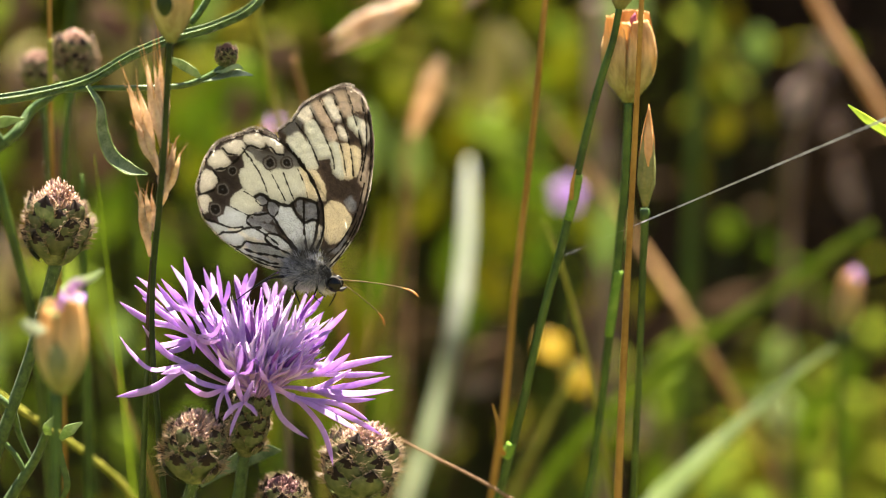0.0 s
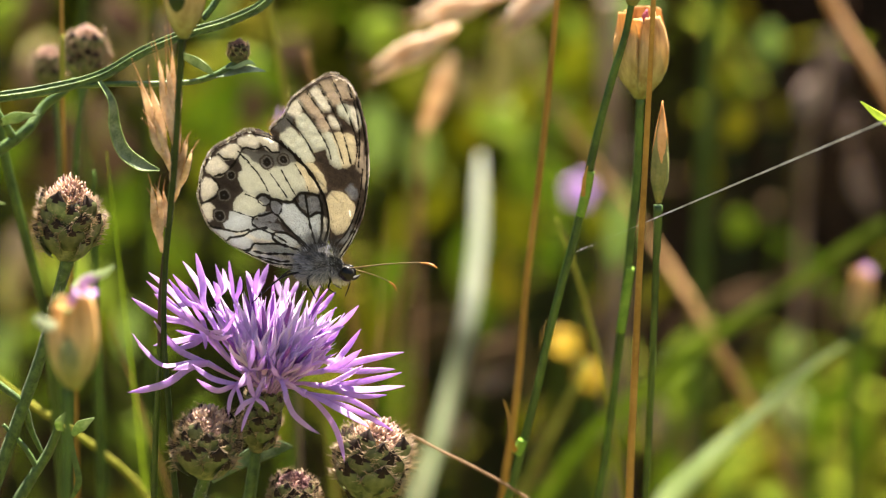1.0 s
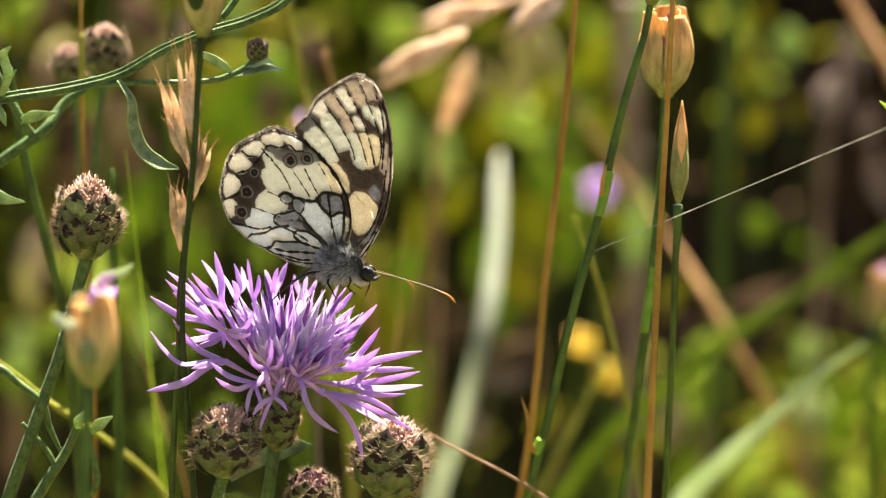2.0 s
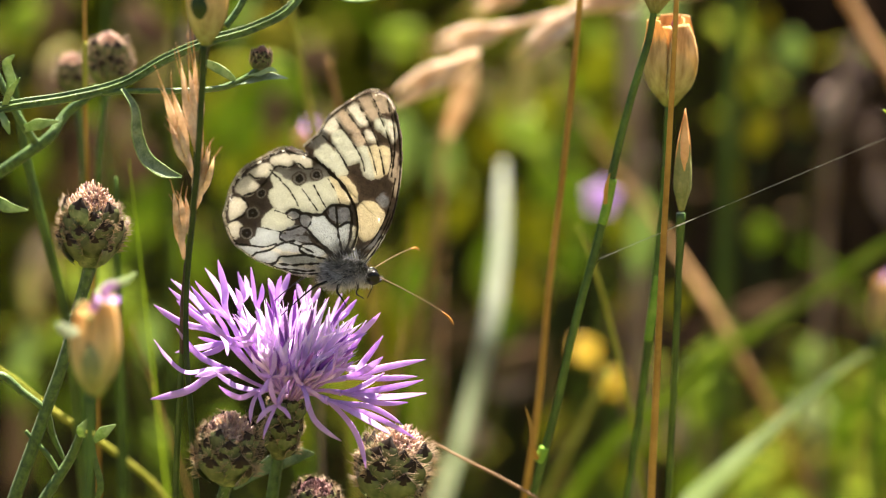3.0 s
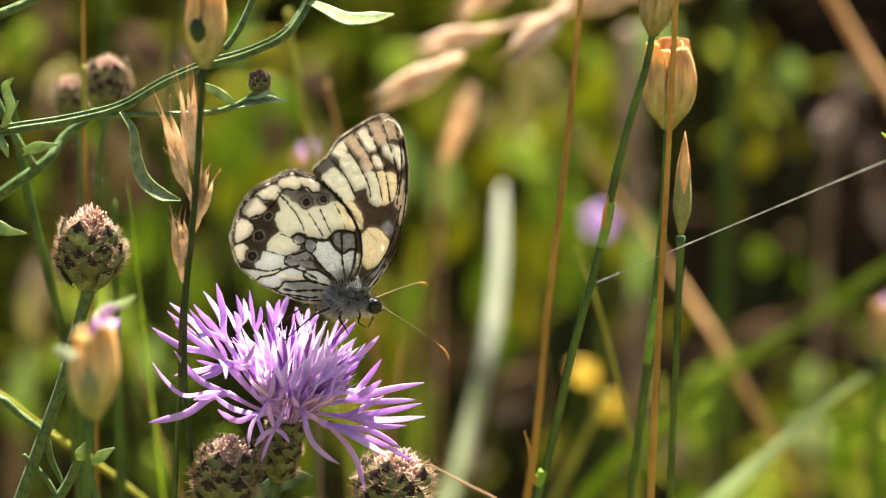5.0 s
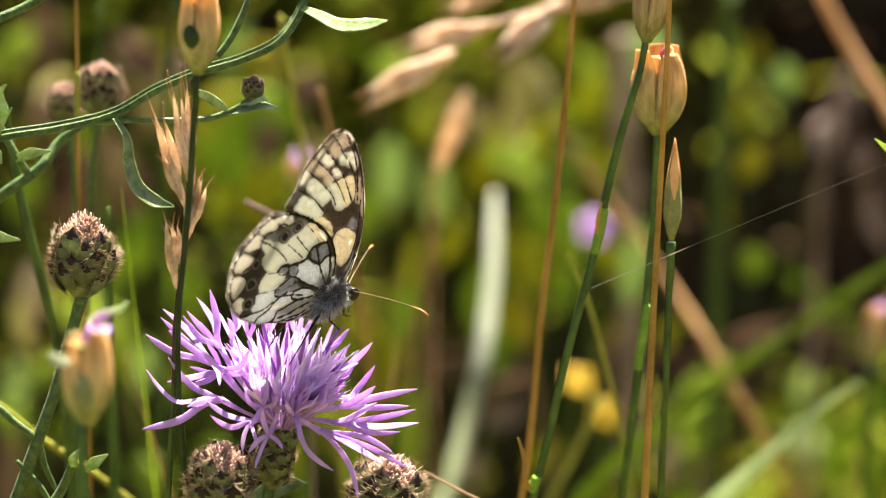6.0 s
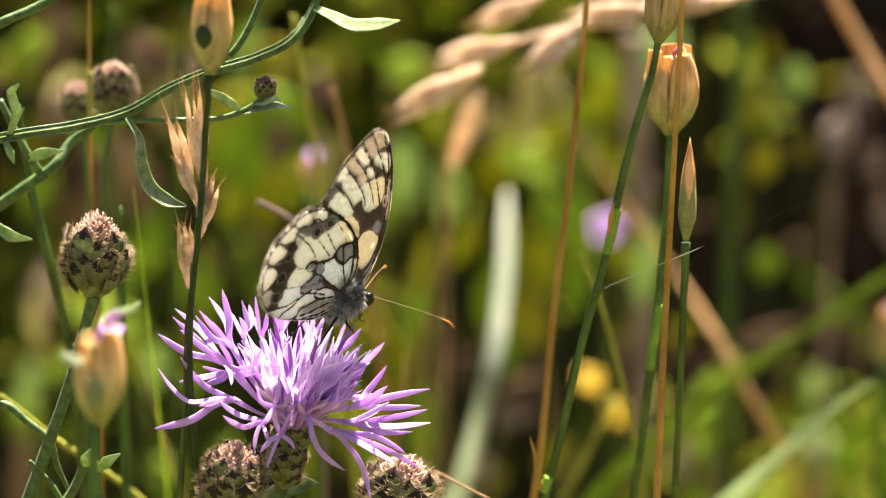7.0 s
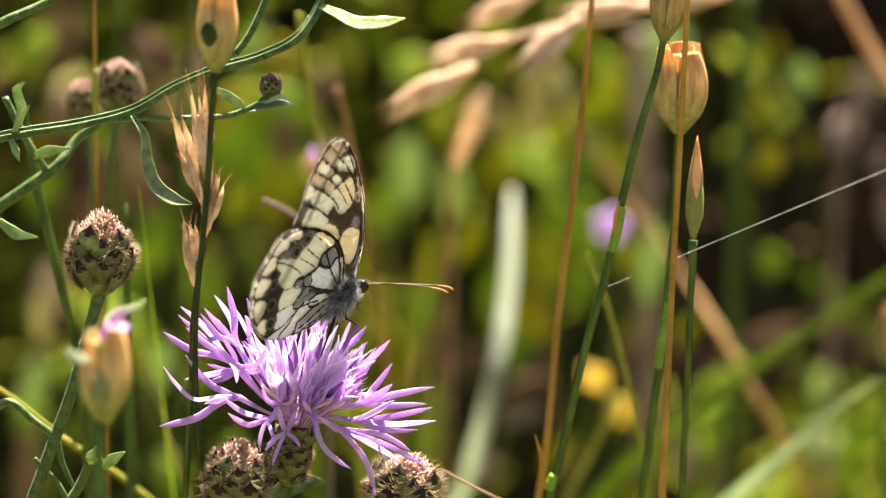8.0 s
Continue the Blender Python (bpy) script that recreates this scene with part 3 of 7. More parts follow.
    ray(ob, mouth, (-19.2, 0.0, 386.4), ((-16.4, -1.0, 388.7), (-13.6, -2.0, 391.7)), ((-18.1, 2.0, 388.1), (-17.2, 3.0, 389.9)), ((-17.4, -3.0, 388.0), (-15.5, -4.0, 389.2)))
    ray(ob, mouth, (-21.4, 6.0, 387.6), ((-19.0, 6.0, 389.4), (-17.3, 6.0, 391.5)), ((-20.4, 8.0, 389.6), (-19.6, 9.0, 391.6)), ((-19.8, 4.0, 389.0), (-18.2, 3.0, 390.3)))
    ray(ob, mouth, (-31.5, 4.0, 390.3), ((-32.0, 5.0, 393.1), (-32.5, 6.0, 396.2)), ((-30.9, 3.0, 392.7), (-30.7, 3.0, 394.6)), ((-32.5, 7.0, 391.6), (-33.4, 9.0, 392.8)))
    ray(ob, mouth, (-28.9, 6.0, 390.2), ((-29.5, 7.0, 392.4), (-30.2, 8.0, 394.1)), ((-28.1, 8.0, 392.3), (-27.0, 9.0, 395.0)), ((-28.6, 5.0, 393.4), (-28.1, 5.0, 395.2)))
    ray(ob, mouth, (-24.9, 9.0, 388.9), ((-24.6, 10.0, 390.8), (-24.3, 11.0, 392.3)), ((-23.5, 9.0, 390.9), (-22.8, 10.0, 392.1)), ((-25.7, 11.0, 390.7), (-26.3, 12.0, 392.3)))
    # disc florets: pale slim tubes with short lobes, dark anther tubes between them
    for i in range(88):
        r = math.sqrt((i + 0.5) / 88)
        a = i * 2.399963
        flat = ex * math.cos(a) + ey * math.sin(a)
        dd = (axis + flat * (r * 0.72) + Vector((random.uniform(-0.08, 0.08), random.uniform(-0.08, 0.08), 0))).normalized()
        p = mouth + flat * (r * 2.0) - axis * 1.0
        ln = 12.4 - 1.8 * r + random.uniform(-1.8, 1.8)
        bm = bmesh.new()
        if i % 5 == 2:
            q = p + dd * (ln * random.uniform(0.75, 1.05))
            sweep(bm, [p, p + dd * (ln * 0.5), q], [0.25, 0.28, 0.3], sides=5, sub=2, mat=0)
            sweep(bm, [p + dd * (ln * 0.5), q, q + dd * 3.2 + flat * 0.5], [0.26, 0.34, 0.34, 0.1], sides=6, sub=2, mat=1)
            part("disc_floret", bm, (PETAL, ANTHER), ob, "disc floret with a dark purple anther tube")
        else:
            floret(bm, p, dd, ln * 0.54, ln * 0.62, 0.22, 4, 0.12, 0.5, random.uniform(0, 3))
            part("disc_floret", bm, PETAL_PALE if r < 0.86 else PETAL, ob)
    return ob


build_flower()


# ---- knapweed branch with a young bud ----
def build_branch():
    ob = thing("knapweed_branch", (-105, 12, 0), "ridged grey-green knapweed branch with narrow leaves and a young bud", "branch")
    stalk("stem", [(-105, 12, 0), (-103, 8, 200), (-85.7, 4, 407.4), (-75.1, 2, 418), (-65.2, 0, 421), (-57.2, 0, 422.3), (-49.3, 0, 424.4), (-43.3, 0, 427.8), (-38.1, 0, 430), (-31, 0, 432.2), (-26.4, 0, 434.6), (-24, 2, 437.6), (-22, 4, 443.7)],
          [1.1, 1.0, 0.9, 0.85, 0.82, 0.8, 0.78, 0.75, 0.75, 0.75, 0.75, 0.72, 0.65], STEM_PALE, ob, ridge=0.3, sides=14)
    fuzz(ob, [(-75.1, 2, 418), (-65.2, 0, 421), (-57.2, 0, 422.3), (-49.3, 0, 424.4), (-43.3, 0, 427.8), (-38.1, 0, 430), (-31, 0, 432.2), (-26.4, 0, 434.6), (-24, 2, 437.6)], 0.74, 1100, 0.2)
    stalk("twig", [(-52.5, 0, 422.8), (-48, -1, 423.3), (-41.3, -1, 423.4), (-35.4, -1, 423.9), (-32.5, -1, 425), (-30.2, -1, 426.4)], [0.35, 0.42, 0.4, 0.42, 0.5, 0.6], STEM_PALE, ob, ridge=0.15, sides=12)
    involucre(ob, (-30.2, -1, 426.3), (0.1, 0, 1), 3.5, 2.3, 30)
    tuft(ob, (-30.2, -1, 426.3), (0.1, 0, 1), 3.5, 2.3, dark=True, n=50)
    hanging, wide = [(-49.5, -1, 423.7), (-47.8, -2, 421.2), (-47.5, -2, 417.2), (-46.3, -2, 413.8), (-44, -2, 412), (-41.3, -2, 411.3)], [0.25, 0.5, 0.8, 0.95, 0.9, 0.1]
    blade("leaf", hanging, wide, LEAF, ob, up=(0.4, -1, 0.5), fold=0.4)
    lit_leaf_edge(ob, hanging, wide, (0.4, -1, 0.5), 0.4)
    blade("leaf", [(-34, -1, 424.3), (-31, -2, 425), (-28.4, -3, 425.7), (-26.2, -3, 425.5)], [0.4, 0.75, 0.8, 0.1], LEAF, ob, up=(0, -0.6, 1))
    blade("leaf", [(-32, -1, 425.6), (-30.1, -3, 426.1), (-28.4, -3, 426.7), (-27.6, -3, 426.4)], [0.3, 0.5, 0.5, 0.1], LEAF_EDGE, ob, up=(0, -0.6, 1))
    blade("leaf", [(-38.1, 1, 427.1), (-36.2, 0, 426.4), (-34.6, -1, 425.6), (-33.6, -1, 424.8)], [0.4, 0.7, 0.6, 0.2], LEAF_EDGE, ob)
    blade("leaf", [(-23.2, 2, 438.7), (-20.8, 0, 437.9), (-17.6, -2, 436.8), (-14.1, -2, 437), (-11.3, -2, 437.6)], [0.5, 0.8, 1.1, 1.0, 0.1], LEAF_EDGE, ob, up=(0, -0.7, 0.6))
    stalk("twig", [(-35.3, 3, 431.8), (-33.7, 4, 433.8), (-32, 5, 437), (-30.2, 6, 441.7)], [0.5, 0.5, 0.48, 0.45], STEM_PALE, ob, ridge=0.2, sides=12)
    blade("leaf", [(-66, 0, 421.5), (-64.9, -1, 424.5), (-65.4, -1, 427.3), (-64.2, -2, 428.6)], [0.4, 0.7, 0.7, 0.1], LEAF_EDGE, ob)
    blade("leaf", [(-66.3, 0, 420.7), (-64.8, -2, 423.7), (-63.4, -3, 425.5)], [0.4, 0.5, 0.1], LEAF_EDGE, ob)
    blade("leaf", [(-66.8, 0, 420.3), (-65.7, -2, 418.7), (-65.3, -2, 417.3)], [0.4, 0.6, 0.1], LEAF_EDGE, ob)
    return ob


build_branch()


def build_side_stems():
    ob = thing("knapweed_plant", (-98, 30, 0), "soft grey-green knapweed stem with small leaves", "stem")
    stalk("stem", [(-98, 30, 0), (-96, 28, 250), (-74.8, 24, 403.7), (-67.2, 20, 409.5), (-62.9, 20, 412.7), (-60.8, 22.0, 415.6), (-58.4, 22.0, 417.5), (-56.3, 24.0, 419.1)], [1.0, 1.0, 0.9, 0.85, 0.8, 0.75, 0.7, 0.6], STEM_PALE, ob, ridge=0.15, sides=12)
    stalk("twig", [(-64.8, 20, 410.9), (-66.7, 18, 414.8), (-68.2, 18, 417.7), (-70.5, 18, 422.8)], [0.6, 0.6, 0.6, 0.5], STEM_PALE, ob)
    blade("leaf", [(-66.7, 18, 414), (-63.9, 16, 415.2), (-61, 16, 415.6)], [0.5, 0.9, 0.1], LEAF_EDGE, ob)
    stalk("twig", [(-74, 14, 432), (-69, 14, 434.8), (-64.2, 15, 436.8), (-58.5, 16, 440.3)], [0.7, 0.75, 0.7, 0.6], STEM_PALE, ob)
    stalk("twig", [(-74, 14, 432), (-98, 26, 300)], [0.7, 0.9], STEM_PALE, ob)
    blade("leaf", [(-71, 12, 405.6), (-68.3, 10, 404.3), (-64.7, 8, 404.1)], [0.5, 1.0, 0.1], LEAF_EDGE, ob)
    ob = thing("meadow_herb", (-80, 40, 0), "slim upright green herb stem beside a bud", "herb")
    stalk("stem", [(-76, 40, 0), (-72, 36, 200), (-62.9, 34, 372.6), (-63.5, 32, 381.8), (-65.9, 30, 395.3), (-68.2, 30, 406.7), (-70.1, 30, 419.7)], [0.9, 0.9, 0.85, 0.8, 0.75, 0.7, 0.6], STEM, ob)
    ob = thing("grass_stalk", (-72, 60, 0), "thin yellow-brown grass stalk with an olive node", "grass stalk")
    stalk("stem", [(-74, 60, 0), (-72, 56, 200), (-60.7, 44, 373.4), (-60.6, 40, 401.9), (-60.2, 38, 417.4), (-59.8, 38, 433.9), (-59.6, 38, 452)], [0.45, 0.45, 0.4, 0.34, 0.3, 0.3, 0.28], STRAW_STEM, ob)
    stalk("node", [(-60.1, 37, 414.1), (-60, 37, 419.3), (-59.9, 37, 423.7)], [0.34, 0.46, 0.34], OLIVE_STALK, ob)
    ob = thing("leafy_sprig", (-64, 6, 0), "young grey-green sprig with small pale leaves", "sprig")
    stalk("stem", [(-70, 6, 0), (-68, 6, 240), (-64.3, 0, 360), (-61.5, 0, 364.7), (-58.7, 0, 369), (-56.2, -2, 374.8)], [1.2, 1.1, 0.9, 0.8, 0.7, 0.55], STEM_PALE, ob, ridge=0.15, sides=12)
    blade("leaf", [(-54.7, -3, 372.7), (-53.1, -4, 374.5), (-51.3, -4, 375.6)], [0.35, 0.9, 0.1], LEAF_EDGE, ob)
    blade("leaf", [(-56.3, -3, 373.4), (-56.1, -5, 375.3), (-55.1, -5, 376.8)], [0.5, 0.7, 0.1], LEAF_EDGE, ob)
    stalk("twig", [(-60.3, 0, 366.6), (-61.7, 0, 369.4), (-63.5, 0, 371.6), (-65, 0, 373.3)], [0.4, 0.4, 0.38, 0.3], STEM_PALE, ob)
    blade("leaf", [(-55, -3, 363.2), (-53.8, -4, 366.1), (-54.5, -4, 370.3), (-55.1, -4, 374.5)], [0.3, 0.5, 0.45, 0.15], STEM_PALE, ob)
    ob = thing("knapweed_shoot", (-92, 2, 0), "curved pale green twig joining a stem", "twig")
    stalk("stem", [(-95, 2, 0), (-93, 2, 250), (-72.5, 0, 378.4), (-68.4, 0, 381.7), (-65.2, 0, 379.2), (-62.1, 0, 376.5), (-61.3, 2, 371.8), (-60, 3, 368)], [1.0, 0.9, 0.7, 0.6, 0.55, 0.5, 0.45, 0.3], STEM_PALE, ob)
    ob = thing("bent_grass_stalk", (-20, 60, 0), "bent yellow-green grass stalk", "grass stalk")
    stalk("stem", [(-78.7, 30, 377.4), (-72.3, 32, 371.8), (-66.7, 34, 366.1), (-59.5, 38, 359.3), (-51.5, 44, 349.7), (-45, 55, 290), (-20, 60, 0)], [0.25, 0.42, 0.5, 0.52, 0.52, 0.6, 0.6], OLIVE_STALK, ob)
    ob = thing("grass_stalk", (-62, 40, 0), "thin upright green grass stalk", "grass stalk")
    stalk("stem", [(-62, 40, 0), (-56.5, 40, 346.3), (-56.1, 38, 365.8), (-55.8, 36, 384.8), (-55.3, 34, 403.2)], [0.9, 0.9, 0.8, 0.6, 0.2], STEM, ob)


build_side_stems()


# ---- dry grass spike ----
def spikelet(ob, base, tip, w, awn=5.0, name="spikelet"):
    """Overlapping husks with thin awns."""
    base, tip = Vector(base), Vector(tip)
    d = tip - base
    side = d.cross(Vector((0, 1, 0))).normalized()
    bm = bmesh.new()
    for i, (s, off, ln) in enumerate(((0.0, 0.0, 0.62), (0.5, 0.16, 0.66), (-0.5, 0.24, 0.68), (0.3, 0.36, 0.62))):
        p = base + d * off + side * (s * w * 0.7)
        q = p + d * ln + side * (s * w * 0.9) + Vector((0, random.uniform(-0.8, 0.8), 0))
        sweep(bm, [p, p.lerp(q, 0.35) + side * (s * w * 0.5), p.lerp(q, 0.75) + side * (s * w * 0.35), q], [w * 0.3, w * 0.75, w * 0.7, w * 0.35, 0.05], [w * 0.2, w * 0.5, w * 0.4, w * 0.2, 0.04], sides=8, sub=4, mat=0, ridge=0.06)
        e = q + d.normalized() * awn * random.uniform(0.6, 1.1) + side * (s * 1.2)
        sweep(bm, [q - d * 0.04, q.lerp(e, 0.5), e], [0.09, 0.06, 0.02], sides=4, sub=2, mat=1)
    return part(name, bm, (HUSK, AWN), ob)


def build_spike():
    ob = thing("dry_grass_spike", (-44, 2, 0), "dry tan grass spike with papery awned husks on a thin stalk", "grass spike")
    stalk("stem", [(-44, 2, 0), (-43.5, -3, 356.3), (-42.8, -4, 370.3), (-41.6, -5, 385.7), (-40.8, -5, 397.2), (-39.9, -5, 405.4), (-39.1, -5, 412.6), (-38.8, -5, 419.8)], [0.55, 0.5, 0.45, 0.42, 0.42, 0.4, 0.35, 0.25], STEM, ob)
    stalk("node", [(-41.5, -5, 386.5), (-41, -5.4, 394.1), (-40.5, -5.4, 399.8)], [0.45, 0.62, 0.45], SHEATH, ob, "dark purplish sheath on the stalk")
    spikelet(ob, (-39.4, -6, 412.1), (-42.8, -7, 425.7), 0.78, 3.4)
    spikelet(ob, (-39.6, -8, 413.5), (-41.8, -9, 420.6), 0.6, 1.5)
    spikelet(ob, (-38.7, -6, 415.1), (-40.2, -7, 428.7), 0.65)
    spikelet(ob, (-38.4, -5, 415.8), (-38.5, -6, 429.1), 0.6)
    spikelet(ob, (-39.1, -6, 407.6), (-36.4, -8, 416.4), 0.66, 2.0)
    spikelet(ob, (-39.2, -7, 408.3), (-37.4, -8, 417.6), 0.6, 2.2)
    spikelet(ob, (-40.9, -6, 400.4), (-41.5, -8, 411.1), 0.62, 2.0)
    spikelet(ob, (-40.2, -6, 404), (-41, -6, 409.7), 0.5, 1.5)
    return ob


build_spike()


# ---- papery pink heads ----
def pink_head(ob, base, axis, height, width, petals=False):
    """A papery ovoid head of overlapping scales with ragged orange tips."""
    base, axis = Vector(base), Vector(axis).normalized()
    a = Vector((1, 0, 0))
    b = axis.cross(a).normalized()
    a = b.cross(axis)
    bm = bmesh.new()
    lathe(bm, base, axis, [(height * u, width * 0.34 * math.sin(math.pi * min(0.98, 0.06 + 1.25 * u)) ** 0.9) for u in (0, 0.1, 0.2, 0.32, 0.44, 0.55, 0.64, 0.7)], 14)
    part("calyx", bm, SCALE_GREEN, ob)
    for i in range(14):
        inner = i >= 9
        ang = i * 2 * math.pi / (5 if inner else 9) + (0.35 if i % 2 else 0)
        out = a * math.cos(ang) + b * math.sin(ang)
        cross = axis.cross(out)
        r = width * (0.27 if inner else 0.47 if i % 2 else 0.41)
        h = height * random.uniform(0.89, 1.04) * (1.0 if i % 2 else 0.94)
        pts = [base + out * (width * 0.1), base + axis * (h * 0.22) + out * (r * 0.74), base + axis * (h * 0.55) + out * r, base + axis * (h * 0.82) + out * (r * 0.90),
               base + axis * h + out * (r * random.uniform(0.66, 0.92)) + cross * random.uniform(-0.5, 0.5)]
        bm = bmesh.new()
        sweep(bm, pts, [width * 0.08, width * 0.24, width * 0.29, width * 0.28, width * 0.23, width * 0.14], [0.12, 0.15, 0.14, 0.13, 0.1, 0.06], up=out, sides=10, sub=5, mat=0, fold=-0.38)
        part("scale", bm, SCALE_GREEN if petals and i % 3 == 0 else SCALE, ob)
    if petals:
        for i in range(4):
            p = base + axis * (height * 0.84) + a * random.uniform(-0.6, 2.2) + b * random.uniform(-1, 1)
            bm = bmesh.new()
            sweep(bm, [p, p + axis * 1.4 + a * random.uniform(-0.4, 0.6), p + axis * random.uniform(2.0, 3.2) + a * random.uniform(-0.6, 1.2)], [0.35, 0.5, 0.12], [0.2, 0.25, 0.15], sides=6, sub=3)
            part("petal", bm, PINK, ob, "withered violet petal")


def build_pinks():
    out = []
    lab = "papery orange-brown seed head on a slim green stem"
    ob = thing("pink_seed_head", (24, 40, 0), lab, "seed head", "papery seed heads")
    pink_head(ob, (27.4, 22, 417.0), (0.0, -0.05, 1), 13.4, 9.2)
    part("petal", sweep(bmesh.new(), [(27.6, 19.4, 428.2), (27.7, 19.2, 429.6), (28.0, 19.4, 430.6)], [0.2, 0.55, 0.12], [0.15, 0.3, 0.1], sides=7, sub=3), WITHERED, ob, "withered crimson petal tip")
    stalk("stem", [(27.4, 22, 417.4), (27.1, 22, 405.9), (26.2, 22, 393.7), (25.1, 22, 381.4), (23.9, 24, 367.4), (22.1, 26, 351.2), (24, 36, 200), (24, 40, 0)], [0.6, 0.64, 0.66, 0.64, 0.6, 0.6, 0.7, 0.8], STEM, ob)
    stalk("node", [(26.3, 21.6, 391.2), (25.6, 21.6, 385.9), (25, 21.6, 381.1)], [0.64, 0.74, 0.68], NODE, ob, "bright yellow-green stem node")
    out.append(ob)
    ob = thing("pink_bud", (30, 30, 0), "slender closed papery bud with brownish tip on a thin green stem", "bud")
    bm = bmesh.new()
    b0, b1 = Vector((29.4, 12, 403.4)), Vector((29.7, 12, 418.1))
    for k in range(5):
        o = Vector((math.cos(k * 1.2566), math.sin(k * 1.2566), 0))
        sweep(bm, [b0 + o * 0.3, b0.lerp(b1, 0.3) + o * 1.0, b0.lerp(b1, 0.62) + o * 0.75, b1], [0.4, 1.2, 1.0, 0.5, 0.06], [0.1, 0.35, 0.3, 0.2, 0.05], up=o, sides=8, sub=4, fold=-0.25)
    part("calyx", bm, SCALE_GREEN, ob)
    bm = bmesh.new()
    for k in range(3):
        o = Vector((math.cos(k * 2.1 + 0.6), math.sin(k * 2.1 + 0.6), 0))
        sweep(bm, [b0.lerp(b1, 0.42) + o * 1.3, b0.lerp(b1, 0.7) + o * 0.85, b0.lerp(b1, 1.03)], [0.1, 0.62, 0.7, 0.4, 0.05], [0.05, 0.1, 0.12, 0.1, 0.04], up=o, sides=8, sub=4, fold=-0.25)
    part("scale", bm, SCALE_TOP, ob, "thin brownish outer scale")
    stalk("stem", [(29.4, 12, 403), (29.3, 12, 395.4), (29.1, 13, 382.2), (28.9, 14, 369.7), (28.6, 16, 354.8), (31, 26, 200), (30, 30, 0)], [0.7, 0.5, 0.5, 0.5, 0.5, 0.6, 0.7], STEM, ob)
    out.append(ob)
    ob = thing("pink_seed_head", (0, 30, 0), "papery seed head on a jointed dark green stem", "seed head", "papery seed heads")
    pink_head(ob, (25.4, 14, 432.1), (0.12, 0, 1), 10.5, 6.0)
    stalk("stem", [(25.4, 14, 432.5), (24.5, 14, 427.5), (23.1, 14, 422.7), (20.6, 14, 412.7), (18.3, 14, 400.9), (14.9, 14, 387.1), (11.6, 15, 371.1), (8.8, 16, 359.3), (6.9, 18, 351.3), (0, 26, 200), (0, 30, 0)],
          [0.5, 0.52, 0.58, 0.6, 0.64, 0.6, 0.6, 0.64, 0.65, 0.7, 0.8], STEM, ob)
    stalk("node", [(19.8, 13.6, 407.7), (19.1, 13.6, 404.3), (18.3, 13.6, 401)], [0.62, 0.72, 0.67], NODE, ob, "yellow-green stem node")
    blade("sheath_tip", [(18.7, 13, 404.1), (18.8, 12.6, 406.7), (19.3, 12.6, 408.8)], [0.35, 0.3, 0.05], STRAW_STEM, ob)
    stalk("node", [(10.2, 14.4, 366.4), (9.7, 14.4, 365.1), (9.3, 14.4, 364.2)], [0.7, 0.8, 0.72], NODE, ob, "yellow-green stem node")
    blade("sheath_tip", [(9.3, 14, 364.4), (8.5, 13, 366.5), (8.1, 13, 370.4), (7.3, 13, 373.1)], [0.35, 0.4, 0.3, 0.05], STRAW_STEM, ob)
    out.append(ob)
    ob = thing("pink_seed_head", (-58, -54, 0), "papery seed head with withered violet petals close by", "seed head", "papery seed heads")
    pink_head(ob, (-47.3, -52, 394.6), (0.05, 0, 1), 12.4, 7.2, petals=True)
    part("seed_capsule", lathe(bmesh.new(), (-47.3, -55.3, 396.4), (0.02, 0, 1), [(5.6 * k / 8, 0.05 + 1.25 * math.sin(math.pi * k / 8) ** 0.8) for k in range(9)], 14), SCALE_GREEN, ob, "dark green seed capsule")
    stalk("stem", [(-47.9, -52, 394.7), (-48.1, -53, 388), (-48.5, -54, 379.4), (-58, -54, 200), (-58, -54, 0)], [0.7, 0.62, 0.66, 0.8, 0.9], STEM, ob)
    blade("leaf", [(-49.4, -34, 402.9), (-47.3, -36, 404.6), (-45.1, -36, 405.2), (-43.8, -36, 406.2)], [0.3, 0.6, 0.55, 0.1], PALE_GREEN, ob)
    blade("sepal", [(-48.8, -55.0, 403.3), (-50.0, -56.0, 404.1), (-51.2, -56.0, 404.8)], [0.5, 0.8, 0.75, 0.3], PALE_BLADE, ob, "curled pale papery flap")
    blade("petal", [(-46.1, -53.0, 407.7), (-44.9, -54.0, 408.9), (-43.7, -54.0, 409.4)], [0.3, 0.7, 0.75, 0.2], VIOLET, ob, "withered violet petal")
    blade("petal", [(-46.7, -56.0, 406.4), (-46.4, -57.0, 407.5), (-46.0, -57.0, 408.2)], [0.25, 0.5, 0.5, 0.15], VIOLET, ob, "withered violet petal")
    out.append(ob)
    ob = thing("pink_seed_head", (-42, -14, 0), "papery seed head on a dark slim stem beside a dry spike", "seed head", "papery seed heads")
    pink_head(ob, (-36.4, -14, 432.1), (0.06, 0, 1), 12.0, 6.4)
    foot = Vector((-36.4, -14, 432.1)) + Vector((-0.4, -2.0, 3.4))
    part("seed_capsule", lathe(bmesh.new(), foot, (0, 0, 1), [(4.4 * k / 8, 0.05 + 1.3 * math.sin(math.pi * k / 8) ** 0.8) for k in range(9)], 14), STEM_DARK, ob, "dark green seed capsule")
    stalk("stem", [(-36.6, -14, 432.1), (-37.1, -13, 426.9), (-38, -11, 417.1), (-39.2, -9, 407.1), (-40.4, -7, 397.8), (-40.8, -6.4, 387.8), (-40.4, -6, 377.7), (-39.8, -5, 362.2), (-41, -8, 200), (-42, -14, 0)],
          [0.5, 0.48, 0.46, 0.44, 0.4, 0.4, 0.42, 0.46, 0.6, 0.8], STEM_DARK, ob)
    out.append(ob)
    return out


SEED_HEADS = build_pinks()


